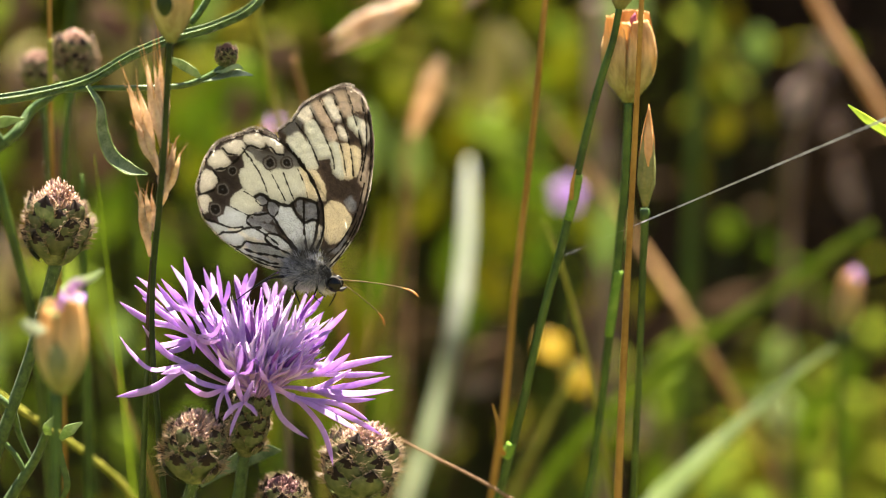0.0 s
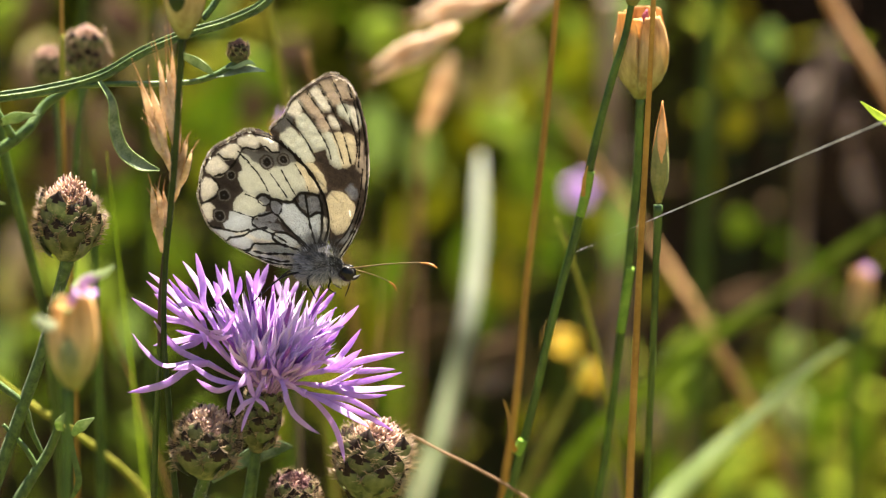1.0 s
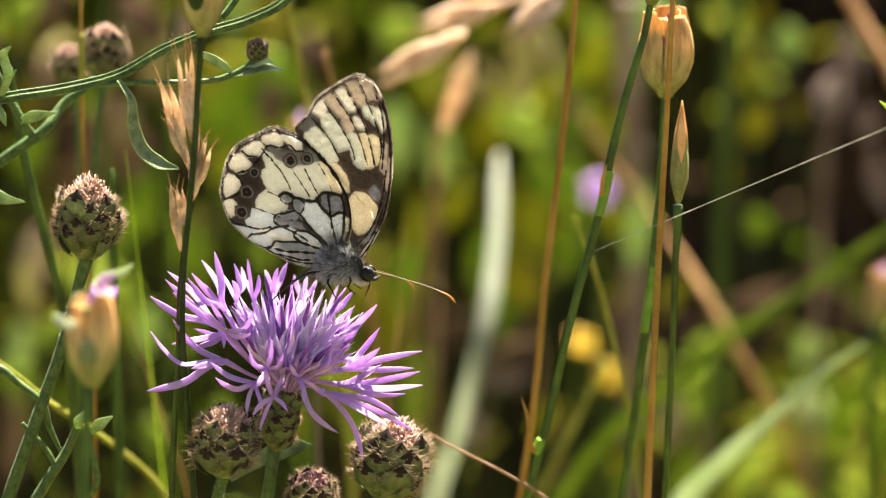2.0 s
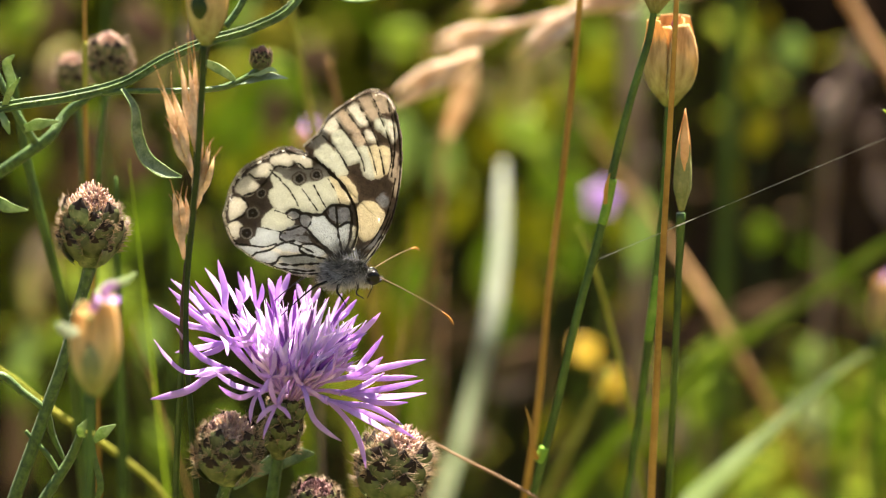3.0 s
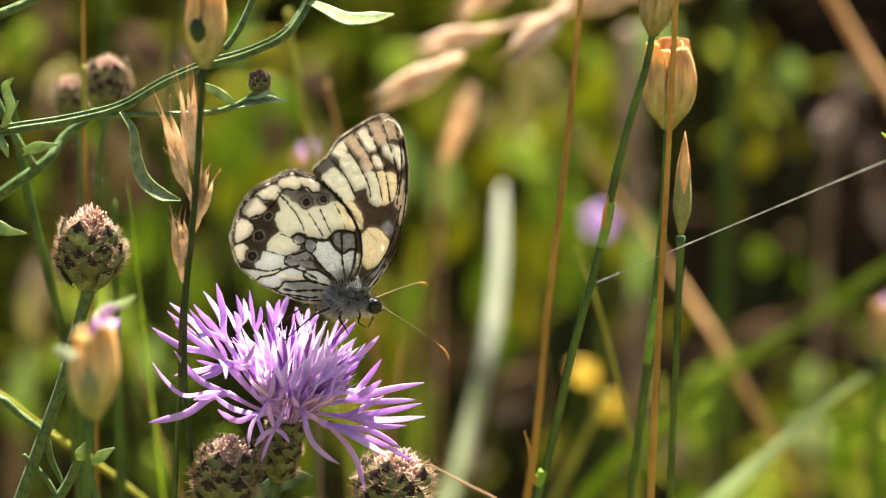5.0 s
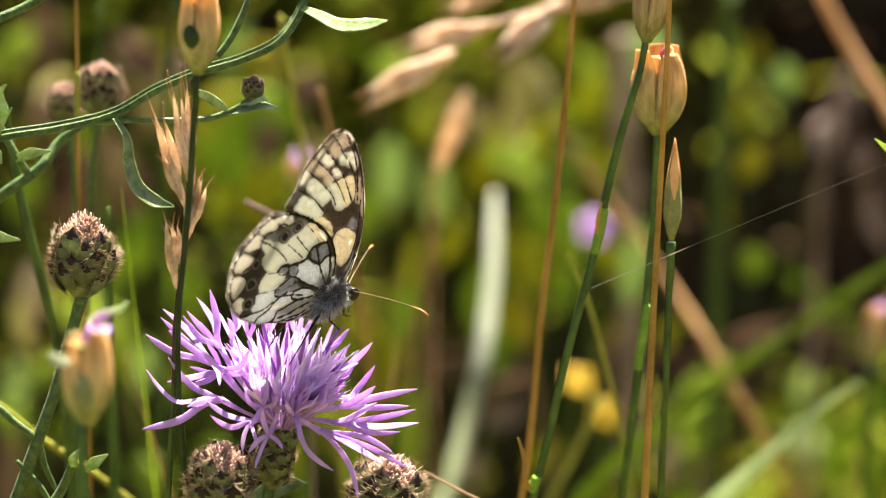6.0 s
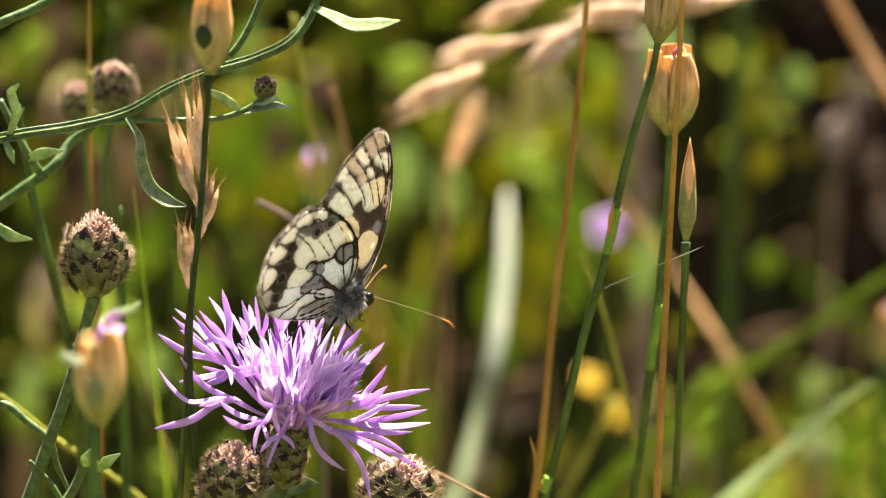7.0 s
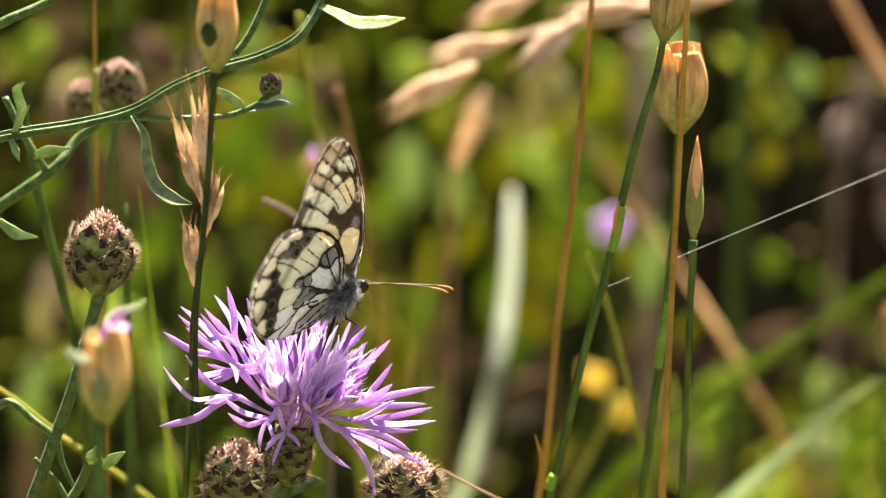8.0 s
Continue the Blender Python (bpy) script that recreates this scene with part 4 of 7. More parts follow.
def build_straws():
    ob = thing("straw_stalk", (8, 60, 0), "slim orange-brown dry stalk", "dry stalk", "dry stalks")
    stalk("stem", [(15.7, 30, 436.8), (14.8, 30, 424.9), (13.1, 30, 405.8), (11.2, 30, 388.2), (9.4, 30, 366.5), (7.2, 32, 349.1), (9, 48, 200), (8, 60, 0)], [0.4, 0.48, 0.52, 0.55, 0.56, 0.6, 0.7, 0.7], STRAW_STEM, ob)
    ob = thing("straw_stalk", (29, 10, 0), "slim orange-brown dry stalk crossing a seed head", "dry stalk", "dry stalks")
    stalk("stem", [(28, 4, 441.3), (27.6, 4, 427.7), (27.3, 5, 416.2), (26.6, 6, 394.4), (26.2, 7, 377.1), (25.8, 8, 357.6), (28, 10, 200), (29, 10, 0)], [0.36, 0.38, 0.42, 0.48, 0.54, 0.6, 0.7, 0.7], STRAW_STEM, ob)
    ob = thing("dry_straw", (0, 30, 0), "thin reddish-brown dry twig", "twig")
    stalk("stem", [(-6.7, 12, 368.1), (-2.1, 12, 365.5), (3.8, 12, 362.4), (11.5, 14, 356.8), (24, 20, 330), (30, 30, 0)], [0.15, 0.2, 0.22, 0.26, 0.4, 0.5], DEAD, ob)
    ob = thing("dry_straw", (24, 70, 0), "thin pale yellow-green twig", "twig")
    stalk("stem", [(16.4, 60, 389.9), (19, 60, 383.2), (22.5, 62, 371.1), (26, 64, 355.8), (28.8, 66, 339), (26, 70, 180), (24, 70, 0)], [0.12, 0.32, 0.38, 0.4, 0.42, 0.45, 0.5], OLIVE_STALK, ob)
    ob = thing("dry_straw", (-30, 80, 0), "pale broken straw end", "twig")
    stalk("stem", [(-36, 55, 399.5), (-33.8, 56, 398.1), (-30.8, 58, 395.8), (-28, 62, 390), (-27, 68, 370), (-28, 75, 250), (-30, 80, 0)], [0.4, 0.45, 0.45, 0.4, 0.4, 0.5, 0.6], ASH, ob)
    ob = thing("broad_grass", (66, 0, 0), "bright green narrow leaf blade", "leaf")
    blade("leaf", [(57.8, 8, 419.2), (60.1, 8, 417.2), (66.3, 10, 413.1), (90, 14, 300), (92, 18, 0)], [0.1, 0.8, 1.4, 1.6, 1.6], FRESH, ob, up=(0, -0.6, 0.7))


SILK_FROM, SILK_TO = Vector((17.9, 14.0, 395.6)), Vector((66.8, -21.0, 426.6))


def build_silk():
    """A beaded strand of spider silk, made flat with a quarter twist near its foot; turning it edge-on stands in for
    fading glints.
    """
    ob = thing("spider_thread", SILK_FROM, "taut pale spider thread strung between stems", "spider silk")
    axis = (SILK_TO - SILK_FROM).normalized()
    flat = axis.cross(Vector((0, -1, 0.25))).normalized()
    deep = axis.cross(flat)
    bm = bmesh.new()
    rings, n = [], 420
    for i in range(n + 1):
        t = i / n
        p = SILK_FROM.lerp(SILK_TO, t)
        twist = radians(-78 + 78 * min(1.0, max(0.0, (t - 0.16) / 0.12)))
        wide = flat * math.cos(twist) + deep * math.sin(twist)
        thin = axis.cross(wide)
        w = (0.04 if t < 0.2 else 0.085 + 0.12 * max(0.0, noise.noise(Vector((i * 0.31, 0, 0)))) + 0.07 * t) * random.uniform(0.8, 1.2)
        rings.append([bm.verts.new(p + wide * w), bm.verts.new(p + thin * 0.003), bm.verts.new(p - wide * w), bm.verts.new(p - thin * 0.003)])
    for a, b in zip(rings, rings[1:]):
        for k in range(4):
            bm.faces.new((a[k], a[(k + 1) % 4], b[(k + 1) % 4], b[k]))
    bm.faces.new(rings[0][::-1])
    bm.faces.new(rings[-1])
    part("thread", bm, THREAD, ob)
    return ob


SILK = build_silk()
build_straws()


# ---- soft background plants ----
def simple_plant(name, pts, ws, mat, label, category, flat=False, group=""):
    ob = thing(name, pts[-1], label, category, group)
    if flat:
        blade("leaf", pts, ws, mat, ob)
    else:
        stalk("stem", pts, ws, mat, ob)
        m = len(pts) // 2
        p, q = Vector(pts[m]), Vector(pts[m - 1])
        stalk("node", [p.lerp(q, 0.1), p, p.lerp(q, -0.1)], [ws[m] * 1.02, ws[m] * 1.25, ws[m] * 1.02], mat, ob)
    return ob


def petals(ob, centre, r, mat, n=5, face=(0, -0.7, 0.7)):
    """A small open flower of rounded petals."""
    c, f = Vector(centre), Vector(face).normalized()
    a = f.orthogonal().normalized()
    b = f.cross(a)
    for i in range(n):
        o = a * math.cos(2 * math.pi * i / n) + b * math.sin(2 * math.pi * i / n)
        bm = bmesh.new()
        sweep(bm, [c, c + o * (r * 0.5) + f * (r * 0.1), c + o * r], [r * 0.1, r * 0.42, r * 0.45, r * 0.15], [0.2, 0.2, 0.15, 0.1], up=f, sides=8, sub=4)
        part("petal", bm, mat, ob)


def build_background():
    simple_plant("broad_grass", [(6.1, 258.0, 357.7), (5.8, 250.0, 352.2), (5.3, 236.0, 342.1), (4.6, 230.0, 337.0), (3.8, 224.0, 331.7), (1.3, 218.0, 320.5), (-2.0, 222.0, 306.0), (-8.2, 250.0, 278.2), (-20, 290, 0)], [0.7, 1.4, 1.8, 1.85, 1.85, 1.85, 1.9, 1.8, 1.8], PALE_BLADE, "pale green broad grass blade", "grass blade", True)
    simple_plant("dry_grass", [(17.5, 240.0, 382.0), (22.0, 240.0, 374.2), (27.2, 238.0, 366.5), (34.8, 234.0, 356.5), (45.3, 225.0, 343.4), (51.2, 210.0, 335.9), (55.9, 205.0, 328.3), (61.8, 205.0, 318.7), (68.8, 210.0, 306.7), (90, 240, 0)], [0.3, 0.45, 0.5, 0.55, 0.75, 1.1, 1.1, 0.9, 0.8, 0.8], GRASS_DRY, "slanting dry golden-brown stem", "dry grass", group="dry stems")
    simple_plant("dry_grass", [(75.4, 220, 411), (81.9, 220, 399.8), (91.3, 215, 384.5), (108.7, 215, 358), (160, 230, 0)], [1.2, 1.2, 1.2, 1.2, 1.2], TAN_STEM, "slanting dry brown stem", "dry grass", group="dry stems")
    simple_plant("broad_grass", [(92.4, 200.0, 355.3), (85.0, 198.0, 350.8), (74.0, 195.0, 343.8), (61.6, 190.0, 337.0), (49.8, 190.0, 328.6), (37.9, 190.0, 318.7), (25.0, 195.0, 303.6), (20, 240, 0)], [1.0, 1.3, 1.4, 1.4, 1.5, 1.6, 1.6, 1.6], MID_BLADE, "slanting green grass blade", "grass blade", True)
    simple_plant("broad_grass", [(74.0, 125.0, 349.8), (67.6, 124.0, 345.6), (61.3, 123.0, 340.1), (55.9, 122.0, 335.3), (49.7, 122.0, 329.4), (42.1, 125.0, 320.4), (40, 175, 0)], [0.2, 0.6, 0.9, 1.2, 1.7, 2.3, 2.0], PALE_GREEN, "slanting pale green grass blade", "grass blade", True)
    simple_plant("meadow_herb", [(61.1, 270, 402.6), (60.3, 270, 378.4), (59.6, 270, 328.6), (59.6, 272, 293.8), (80, 290, 0)], [1.4, 1.6, 1.7, 1.7, 1.7], HERB_STEM, "blurred thick green herb stem", "herb")
    simple_plant("dry_grass", [(-3.3, 160, 398.1), (-6.7, 160, 386.8), (-7.9, 160, 363.7), (-14.3, 162, 340.8), (-21.5, 165, 319.4), (-20, 180, 0)], [0.3, 0.35, 0.4, 0.45, 0.45, 0.5], GRASS_DRY, "thin curved dry grass stem", "dry grass", group="dry stems")
    simple_plant("dry_grass", [(-0.4, 190, 393.9), (-2.4, 190, 388), (-5, 192, 381), (-6.6, 194, 375.1), (-7.3, 198, 352), (0, 210, 0)], [0.3, 2.4, 2.0, 0.14, 0.12, 0.12], HUSK, "tan dry leaf tip on a thin stalk", "dry leaf", True)
    simple_plant("dry_grass", [(25.4, 130, 344.3), (20.1, 130, 333), (13.7, 132, 318.5), (8, 140, 0)], [0.5, 0.6, 0.6, 0.6], OLIVE_STALK, "short dry straw-coloured grass stem", "dry grass", group="dry stems")
    simple_plant("meadow_herb", [(-32.3, 90, 424.4), (-31, 90, 414.6), (-29.4, 92, 403.4), (-26.5, 96, 379.3), (-20, 110, 0)], [0.5, 0.55, 0.6, 0.6, 0.6], OLIVE_STALK, "upright slim green herb stem", "herb")
    simple_plant("dry_grass", [(-26.3, 100, 409.9), (-23.9, 100, 399.8), (-21.7, 104, 385.6), (-10, 120, 0)], [0.4, 0.5, 0.5, 0.6], GRASS_DRY, "upright dry straw-coloured grass stem", "dry grass", group="dry stems")
    simple_plant("dry_grass", [(-56.8, 60.0, 372.1), (-54.9, 60.0, 365.8), (-53.3, 60.0, 360.7), (-51.3, 60.0, 354.1), (-49.2, 62.0, 346.0), (-25, 70, 0)], [0.1, 0.14, 0.24, 0.2, 0.2, 0.3], GRASS_DRY, "thin bent pale dry stem", "dry grass", group="dry stems")
    simple_plant("meadow_herb", [(-67.0, 120.0, 421.4), (-67.9, 120.0, 412.1), (-68.7, 120.0, 399.5), (-68.7, 122.0, 384.2), (-68.6, 124.0, 369.7), (-50, 135, 0)], [0.4, 0.5, 0.5, 0.55, 0.6, 0.7], HERB_STEM, "upright slim green herb stem", "herb")
    simple_plant("meadow_herb", [(-54.5, 130.0, 420.0), (-55.8, 130.0, 410.5), (-57.0, 130.0, 395.5), (-58.4, 134.0, 370.6), (-42, 150, 0)], [0.4, 0.5, 0.5, 0.5, 0.6], HERB_STEM, "upright slim green herb stem", "herb")
    simple_plant("dry_grass", [(97.1, 330.0, 374.6), (94.3, 330.0, 358.3), (91.7, 330.0, 338.8), (91.7, 334.0, 318.1), (100, 360, 0)], [0.7, 1.2, 1.3, 1.2, 1.2], ASH, "broad greyish-brown dead stem on the shaded side", "dry grass", group="dry stems")
    simple_plant("meadow_herb", [(56.4, 205.0, 333.4), (51.5, 203.0, 326.3), (44.9, 203.0, 319.9), (39.0, 206.0, 309.8), (32.8, 212.0, 288.7), (50, 260, 0)], [0.2, 0.9, 1.2, 1.2, 1.0, 1.0], MID_BLADE, "bent green herb stem", "herb")
    ob = thing("pink_flower", (30, 200, 0), "small soft violet-pink flower on a green stem", "flower", "small pink flowers")
    petals(ob, (30.7, 290, 341.5), 4.3, PINK, face=(0, -1, 0.25))
    stalk("stem", [(30.9, 292, 337.5), (31.9, 295, 316.4), (36, 298, 150), (36, 300, 0)], [0.6, 0.6, 0.6, 0.6], STEM, ob)
    ob = thing("pink_flower", (110, 220, 0), "violet bud in an orange papery cup", "flower", "small pink flowers")
    pink_head(ob, (84, 180, 337.6), (0.1, 0, 1), 12.5, 5.6, petals=True)
    stalk("stem", [(84, 180, 336.9), (83.7, 182, 321.5), (110, 210, 150), (110, 220, 0)], [0.9, 0.9, 0.9, 0.9], STEM, ob)
    ob = thing("pink_flower", (-30, 200, 0), "violet bud in an orange papery cup", "flower", "small pink flowers")
    pink_head(ob, (-34.7, 170, 377), (-0.1, 0, 1), 6.0, 4.2, petals=True)
    stalk("stem", [(-34.7, 170, 375.2), (-34.6, 172, 357), (-30, 190, 150), (-30, 200, 0)], [0.8, 0.8, 0.8, 0.8], STEM, ob)
    for c, r in (((28.9, 330.0, 290.8), 4.2), ((36.8, 330.0, 281.4), 4.8)):
        ob = thing("yellow_flower", (c[0], c[1] + 20, 0), "small yellow meadow flower on a green stem", "flower", "yellow flowers")
        petals(ob, c, r, YELLOW, n=4, face=(0.35, -0.6, 0.6))
        stalk("stem", [c, (c[0], c[1] + 6, c[2] - 40), (c[0], c[1] + 20, 0)], [0.6, 0.7, 0.8], STEM, ob)


build_background()


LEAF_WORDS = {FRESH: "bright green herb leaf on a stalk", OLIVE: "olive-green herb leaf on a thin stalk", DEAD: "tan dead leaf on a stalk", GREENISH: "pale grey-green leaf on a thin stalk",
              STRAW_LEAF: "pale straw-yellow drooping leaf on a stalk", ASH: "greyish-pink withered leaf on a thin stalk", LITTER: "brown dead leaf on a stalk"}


def leaf_plant(centre, w, h, mat, label, tilt=0.0):
    """A pointed leaf on a thin stalk that rises from the ground in front of the bank; tilt: degrees from upright."""
    ob = thing("meadow_herb", (centre[0], centre[1] + 15, bank(centre[1] + 15)), label, "herb")
    c = Vector(centre)
    d = Vector((math.sin(radians(tilt)), 0.12, math.cos(radians(tilt)))) * h
    side = Vector((d.z, 0, -d.x)) * random.uniform(-0.16, 0.16)
    turn = random.uniform(-0.6, 0.6)
    blade("leaf", [c - d, c - d * 0.45 + side * 0.6, c + d * 0.1 + side, c + d * 0.6 + side * 0.5, c + d], [w * 0.1, w * 0.75, w, w * 0.95, w * 0.6, w * 0.05], mat, ob, up=(turn, -0.9, 0.45), thick=0.05, fold=0.18)
    foot = c - d * 0.95
    stalk("stem", [foot, (foot.x * 0.6 + c.x * 0.4, c.y + 10, foot.z * 0.5), (c.x, c.y + 15, bank(c.y + 15) - 4)], [0.25, 0.28, 0.3], LITTER if mat in (DEAD, HUSK, LITTER, ASH) else STEM_DARK, ob)


def fill(area, y, n, mats):
    """Small leaves of mixed kinds over a stretch of the plants before the bank."""
    x0, x1, z0, z1 = area
    for i in range(n):
        s = random.uniform(2.0, 6.5)
        mat = mats[i % len(mats)]
        leaf_plant((random.uniform(x0, x1), y + random.uniform(-50, 60), random.uniform(z0, z1)), s, s * random.uniform(1.0, 2.6), mat, LEAF_WORDS[mat], random.uniform(-75, 75))


def build_soft_spots():
    leaf_plant((89.2, 400.0, 359.5), 3.7, 5.6, GREENISH, "pale grey-green leaf on a thin stalk", 0)
    leaf_plant((80.0, 390.0, 337.8), 4.2, 5.9, OLIVE, "olive-green herb leaf on a thin stalk", 20)
    leaf_plant((82.8, 410.0, 303.5), 4.1, 4.7, FRESH, "bright green herb leaf on a stalk", 0)
    leaf_plant((99.1, 380.0, 347.9), 4.4, 6.1, ASH, "greyish-pink withered leaf on a thin stalk", 30)
    leaf_plant((106.9, 400.0, 354.7), 2.9, 7.1, ASH, "greyish-pink withered leaf on a thin stalk", -20)
    leaf_plant((114.1, 420.0, 332.3), 4.2, 5.0, ASH, "greyish-pink withered leaf on a thin stalk", 10)
    leaf_plant((114.4, 380.0, 323.8), 3.0, 9.1, ASH, "greyish-pink withered leaf on a thin stalk", -15)
    leaf_plant((94.8, 420.0, 335.6), 2.5, 4.1, OLIVE, "olive-green herb leaf on a thin stalk", 0)
    leaf_plant((78.4, 430.0, 344.1), 3.2, 5.1, OLIVE, "olive-green herb leaf on a thin stalk", 10)
    leaf_plant((103.4, 430.0, 312.5), 2.5, 11.6, DEAD, "tan dead leaf on a stalk", 0)
    leaf_plant((82.0, 400.0, 367.6), 2.4, 4.5, OLIVE, "olive-green herb leaf on a thin stalk", -15)
    leaf_plant((35.0, 380.0, 357.3), 6.1, 8.7, OLIVE, "olive-green herb leaf on a thin stalk", 40)
    leaf_plant((34.1, 420.0, 360.1), 3.5, 5.3, FRESH, "bright green herb leaf on a stalk", -30)
    leaf_plant((11.1, 330.0, 365.6), 3.8, 12.9, STRAW_LEAF, "pale straw-yellow drooping leaf on a stalk", 4)
    leaf_plant((18.6, 330.0, 368.6), 2.0, 10.2, STRAW_LEAF, "pale straw-yellow drooping leaf on a stalk", -24)
    leaf_plant((20.4, 340.0, 353.2), 3.5, 6.2, OLIVE, "olive-green herb leaf on a thin stalk", 10)
    leaf_plant((4.9, 420.0, 330.7), 7.0, 10.7, OLIVE, "olive-green herb leaf on a thin stalk", 20)
    leaf_plant((-22.9, 420.0, 328.1), 5.8, 10.7, GREENISH, "pale grey-green leaf on a thin stalk", 0)
    leaf_plant((-30.4, 420.0, 317.0), 4.2, 9.2, FRESH, "bright green herb leaf on a stalk", 20)
    leaf_plant((-13.8, 330.0, 324.1), 2.5, 8.1, OLIVE, "olive-green herb leaf on a thin stalk", 8)
    leaf_plant((27.2, 420.0, 293.1), 4.5, 8.4, FRESH, "bright green herb leaf on a stalk", 10)
    leaf_plant((14.3, 400.0, 289.7), 6.1, 9.7, OLIVE, "olive-green herb leaf on a thin stalk", -20)
    leaf_plant((91.6, 350.0, 283.6), 4.7, 5.6, GREENISH, "pale grey-green leaf on a thin stalk", 20)
    leaf_plant((75.0, 330.0, 304.0), 2.8, 8.8, LITTER, "brown dead leaf on a stalk", 72)
    leaf_plant((62.5, 330.0, 264.5), 3.0, 10.2, DEAD, "tan dead leaf on a stalk", 8)
    leaf_plant((55.1, 350.0, 262.5), 2.9, 6.3, ASH, "greyish-pink withered leaf on a thin stalk", 0)
    leaf_plant((65.6, 380.0, 266.9), 4.0, 9.4, FRESH, "bright green herb leaf on a stalk", 60)
    leaf_plant((88.9, 360.0, 246.6), 4.5, 12.0, OLIVE, "olive-green herb leaf on a thin stalk", 62)
    leaf_plant((82.2, 400.0, 229.3), 4.8, 8.9, FRESH, "bright green herb leaf on a stalk", 50)
    leaf_plant((106.1, 350.0, 267.1), 2.9, 13.9, FRESH, "bright green herb leaf on a stalk", 28)
    leaf_plant((103.6, 380.0, 250.1), 2.6, 13.0, FRESH, "bright green herb leaf on a stalk", 20)
    leaf_plant((109.5, 340.0, 261.4), 2.8, 11.7, FRESH, "bright green herb leaf on a stalk", 10)
    leaf_plant((100.6, 400.0, 256.7), 4.1, 9.7, FRESH, "bright green herb leaf on a stalk", 50)
    leaf_plant((65.7, 360.0, 282.9), 2.8, 9.2, FRESH, "bright green herb leaf on a stalk", 60)
    leaf_plant((111.5, 370.0, 270.0), 3.3, 10.7, FRESH, "bright green herb leaf on a stalk", 40)
    leaf_plant((41.2, 340.0, 255.5), 2.9, 10.3, OLIVE, "olive-green herb leaf on a thin stalk", 45)
    leaf_plant((-0.1, 330.0, 265.5), 4.3, 4.5, ASH, "greyish-pink withered leaf on a thin stalk", 0)
    leaf_plant((15.7, 420.0, 263.5), 3.1, 8.4, DEAD, "tan dead leaf on a stalk", 0)
    leaf_plant((-116.1, 330.0, 310.8), 3.5, 11.5, ASH, "greyish-pink withered leaf on a thin stalk", 4)
    leaf_plant((-133.1, 420.0, 358.9), 3.5, 6.0, OLIVE, "olive-green herb leaf on a thin stalk", 20)
    leaf_plant((-100.3, 380.0, 339.5), 6.0, 8.0, DEAD, "tan dead leaf on a stalk", 0)
    leaf_plant((-116.6, 400.0, 332.5), 4.8, 6.7, DEAD, "tan dead leaf on a stalk", 20)
    leaf_plant((-90.7, 400.0, 351.0), 4.1, 7.4, STRAW_LEAF, "pale straw-yellow drooping leaf on a stalk", 0)
    leaf_plant((-57.8, 400.0, 340.4), 3.8, 8.2, DEAD, "tan dead leaf on a stalk", 0)
    leaf_plant((-48.4, 420.0, 352.4), 3.1, 7.6, DEAD, "tan dead leaf on a stalk", -10)
    leaf_plant((-61.2, 420.0, 322.1), 5.6, 11.4, OLIVE, "olive-green herb leaf on a thin stalk", 20)
    leaf_plant((-69.9, 400.0, 344.5), 4.8, 14.1, FRESH, "bright green herb leaf on a stalk", 30)
    leaf_plant((-61.1, 330.0, 379.5), 1.9, 9.0, GREENISH, "pale grey-green leaf on a thin stalk", 26)
    leaf_plant((-86.3, 330.0, 293.9), 3.5, 7.4, GREENISH, "pale grey-green leaf on a thin stalk", 10)
    leaf_plant((-125.2, 340.0, 260.6), 3.1, 14.4, DEAD, "tan dead leaf on a stalk", 4)
    leaf_plant((-83.8, 420.0, 277.2), 4.2, 11.4, OLIVE, "olive-green herb leaf on a thin stalk", 10)
    leaf_plant((-23.1, 420.0, 270.4), 4.9, 13.0, OLIVE, "olive-green herb leaf on a thin stalk", 14)
    leaf_plant((-17.5, 430.0, 246.2), 4.2, 14.7, FRESH, "bright green herb leaf on a stalk", 6)
    leaf_plant((-121.8, 420.0, 352.3), 4.2, 6.9, STRAW_LEAF, "pale straw-yellow drooping leaf on a stalk", 40)
    leaf_plant((56.2, 400.0, 283.1), 2.7, 8.9, OLIVE, "olive-green herb leaf on a thin stalk", 40)
    leaf_plant((-93.3, 380.0, 317.6), 5.3, 10.9, FRESH, "bright green herb leaf on a stalk", 10)
    leaf_plant((-83.0, 400.0, 297.9), 4.8, 9.7, FRESH, "bright green herb leaf on a stalk", -15)
    leaf_plant((-101.7, 400.0, 302.9), 4.8, 8.9, FRESH, "bright green herb leaf on a stalk", 20)
    leaf_plant((-71.0, 400.0, 326.3), 4.8, 10.4, OLIVE, "olive-green herb leaf on a thin stalk", 15)
    leaf_plant((3.8, 420.0, 293.1), 6.3, 11.4, FRESH, "bright green herb leaf on a stalk", 15)
    leaf_plant((17.9, 420.0, 300.0), 4.9, 9.2, OLIVE, "olive-green herb leaf on a thin stalk", -10)
    leaf_plant((-18.0, 420.0, 284.4), 4.9, 10.7, FRESH, "bright green herb leaf on a stalk", 10)
    leaf_plant((-11.4, 430.0, 320.0), 4.2, 9.3, GREENISH, "pale grey-green leaf on a thin stalk", 0)
    leaf_plant((-114.4, 330.0, 315.4), 3.7, 8.1, HUSK, "pale golden dead leaf on a stalk", 0)
    leaf_plant((41.3, 300.0, 330.0), 3.9, 11.0, GREENISH, "pale grey-green leaf on a thin stalk", 6)
    leaf_plant((10.4, 420.0, 305.2), 4.9, 9.2, OLIVE, "olive-green herb leaf on a thin stalk", 10)
    leaf_plant((19.7, 430.0, 314.1), 4.2, 9.3, FRESH, "bright green herb leaf on a stalk", -10)
    leaf_plant((42.8, 410.0, 278.6), 3.0, 10.5, OLIVE, "olive-green herb leaf on a thin stalk", 20)
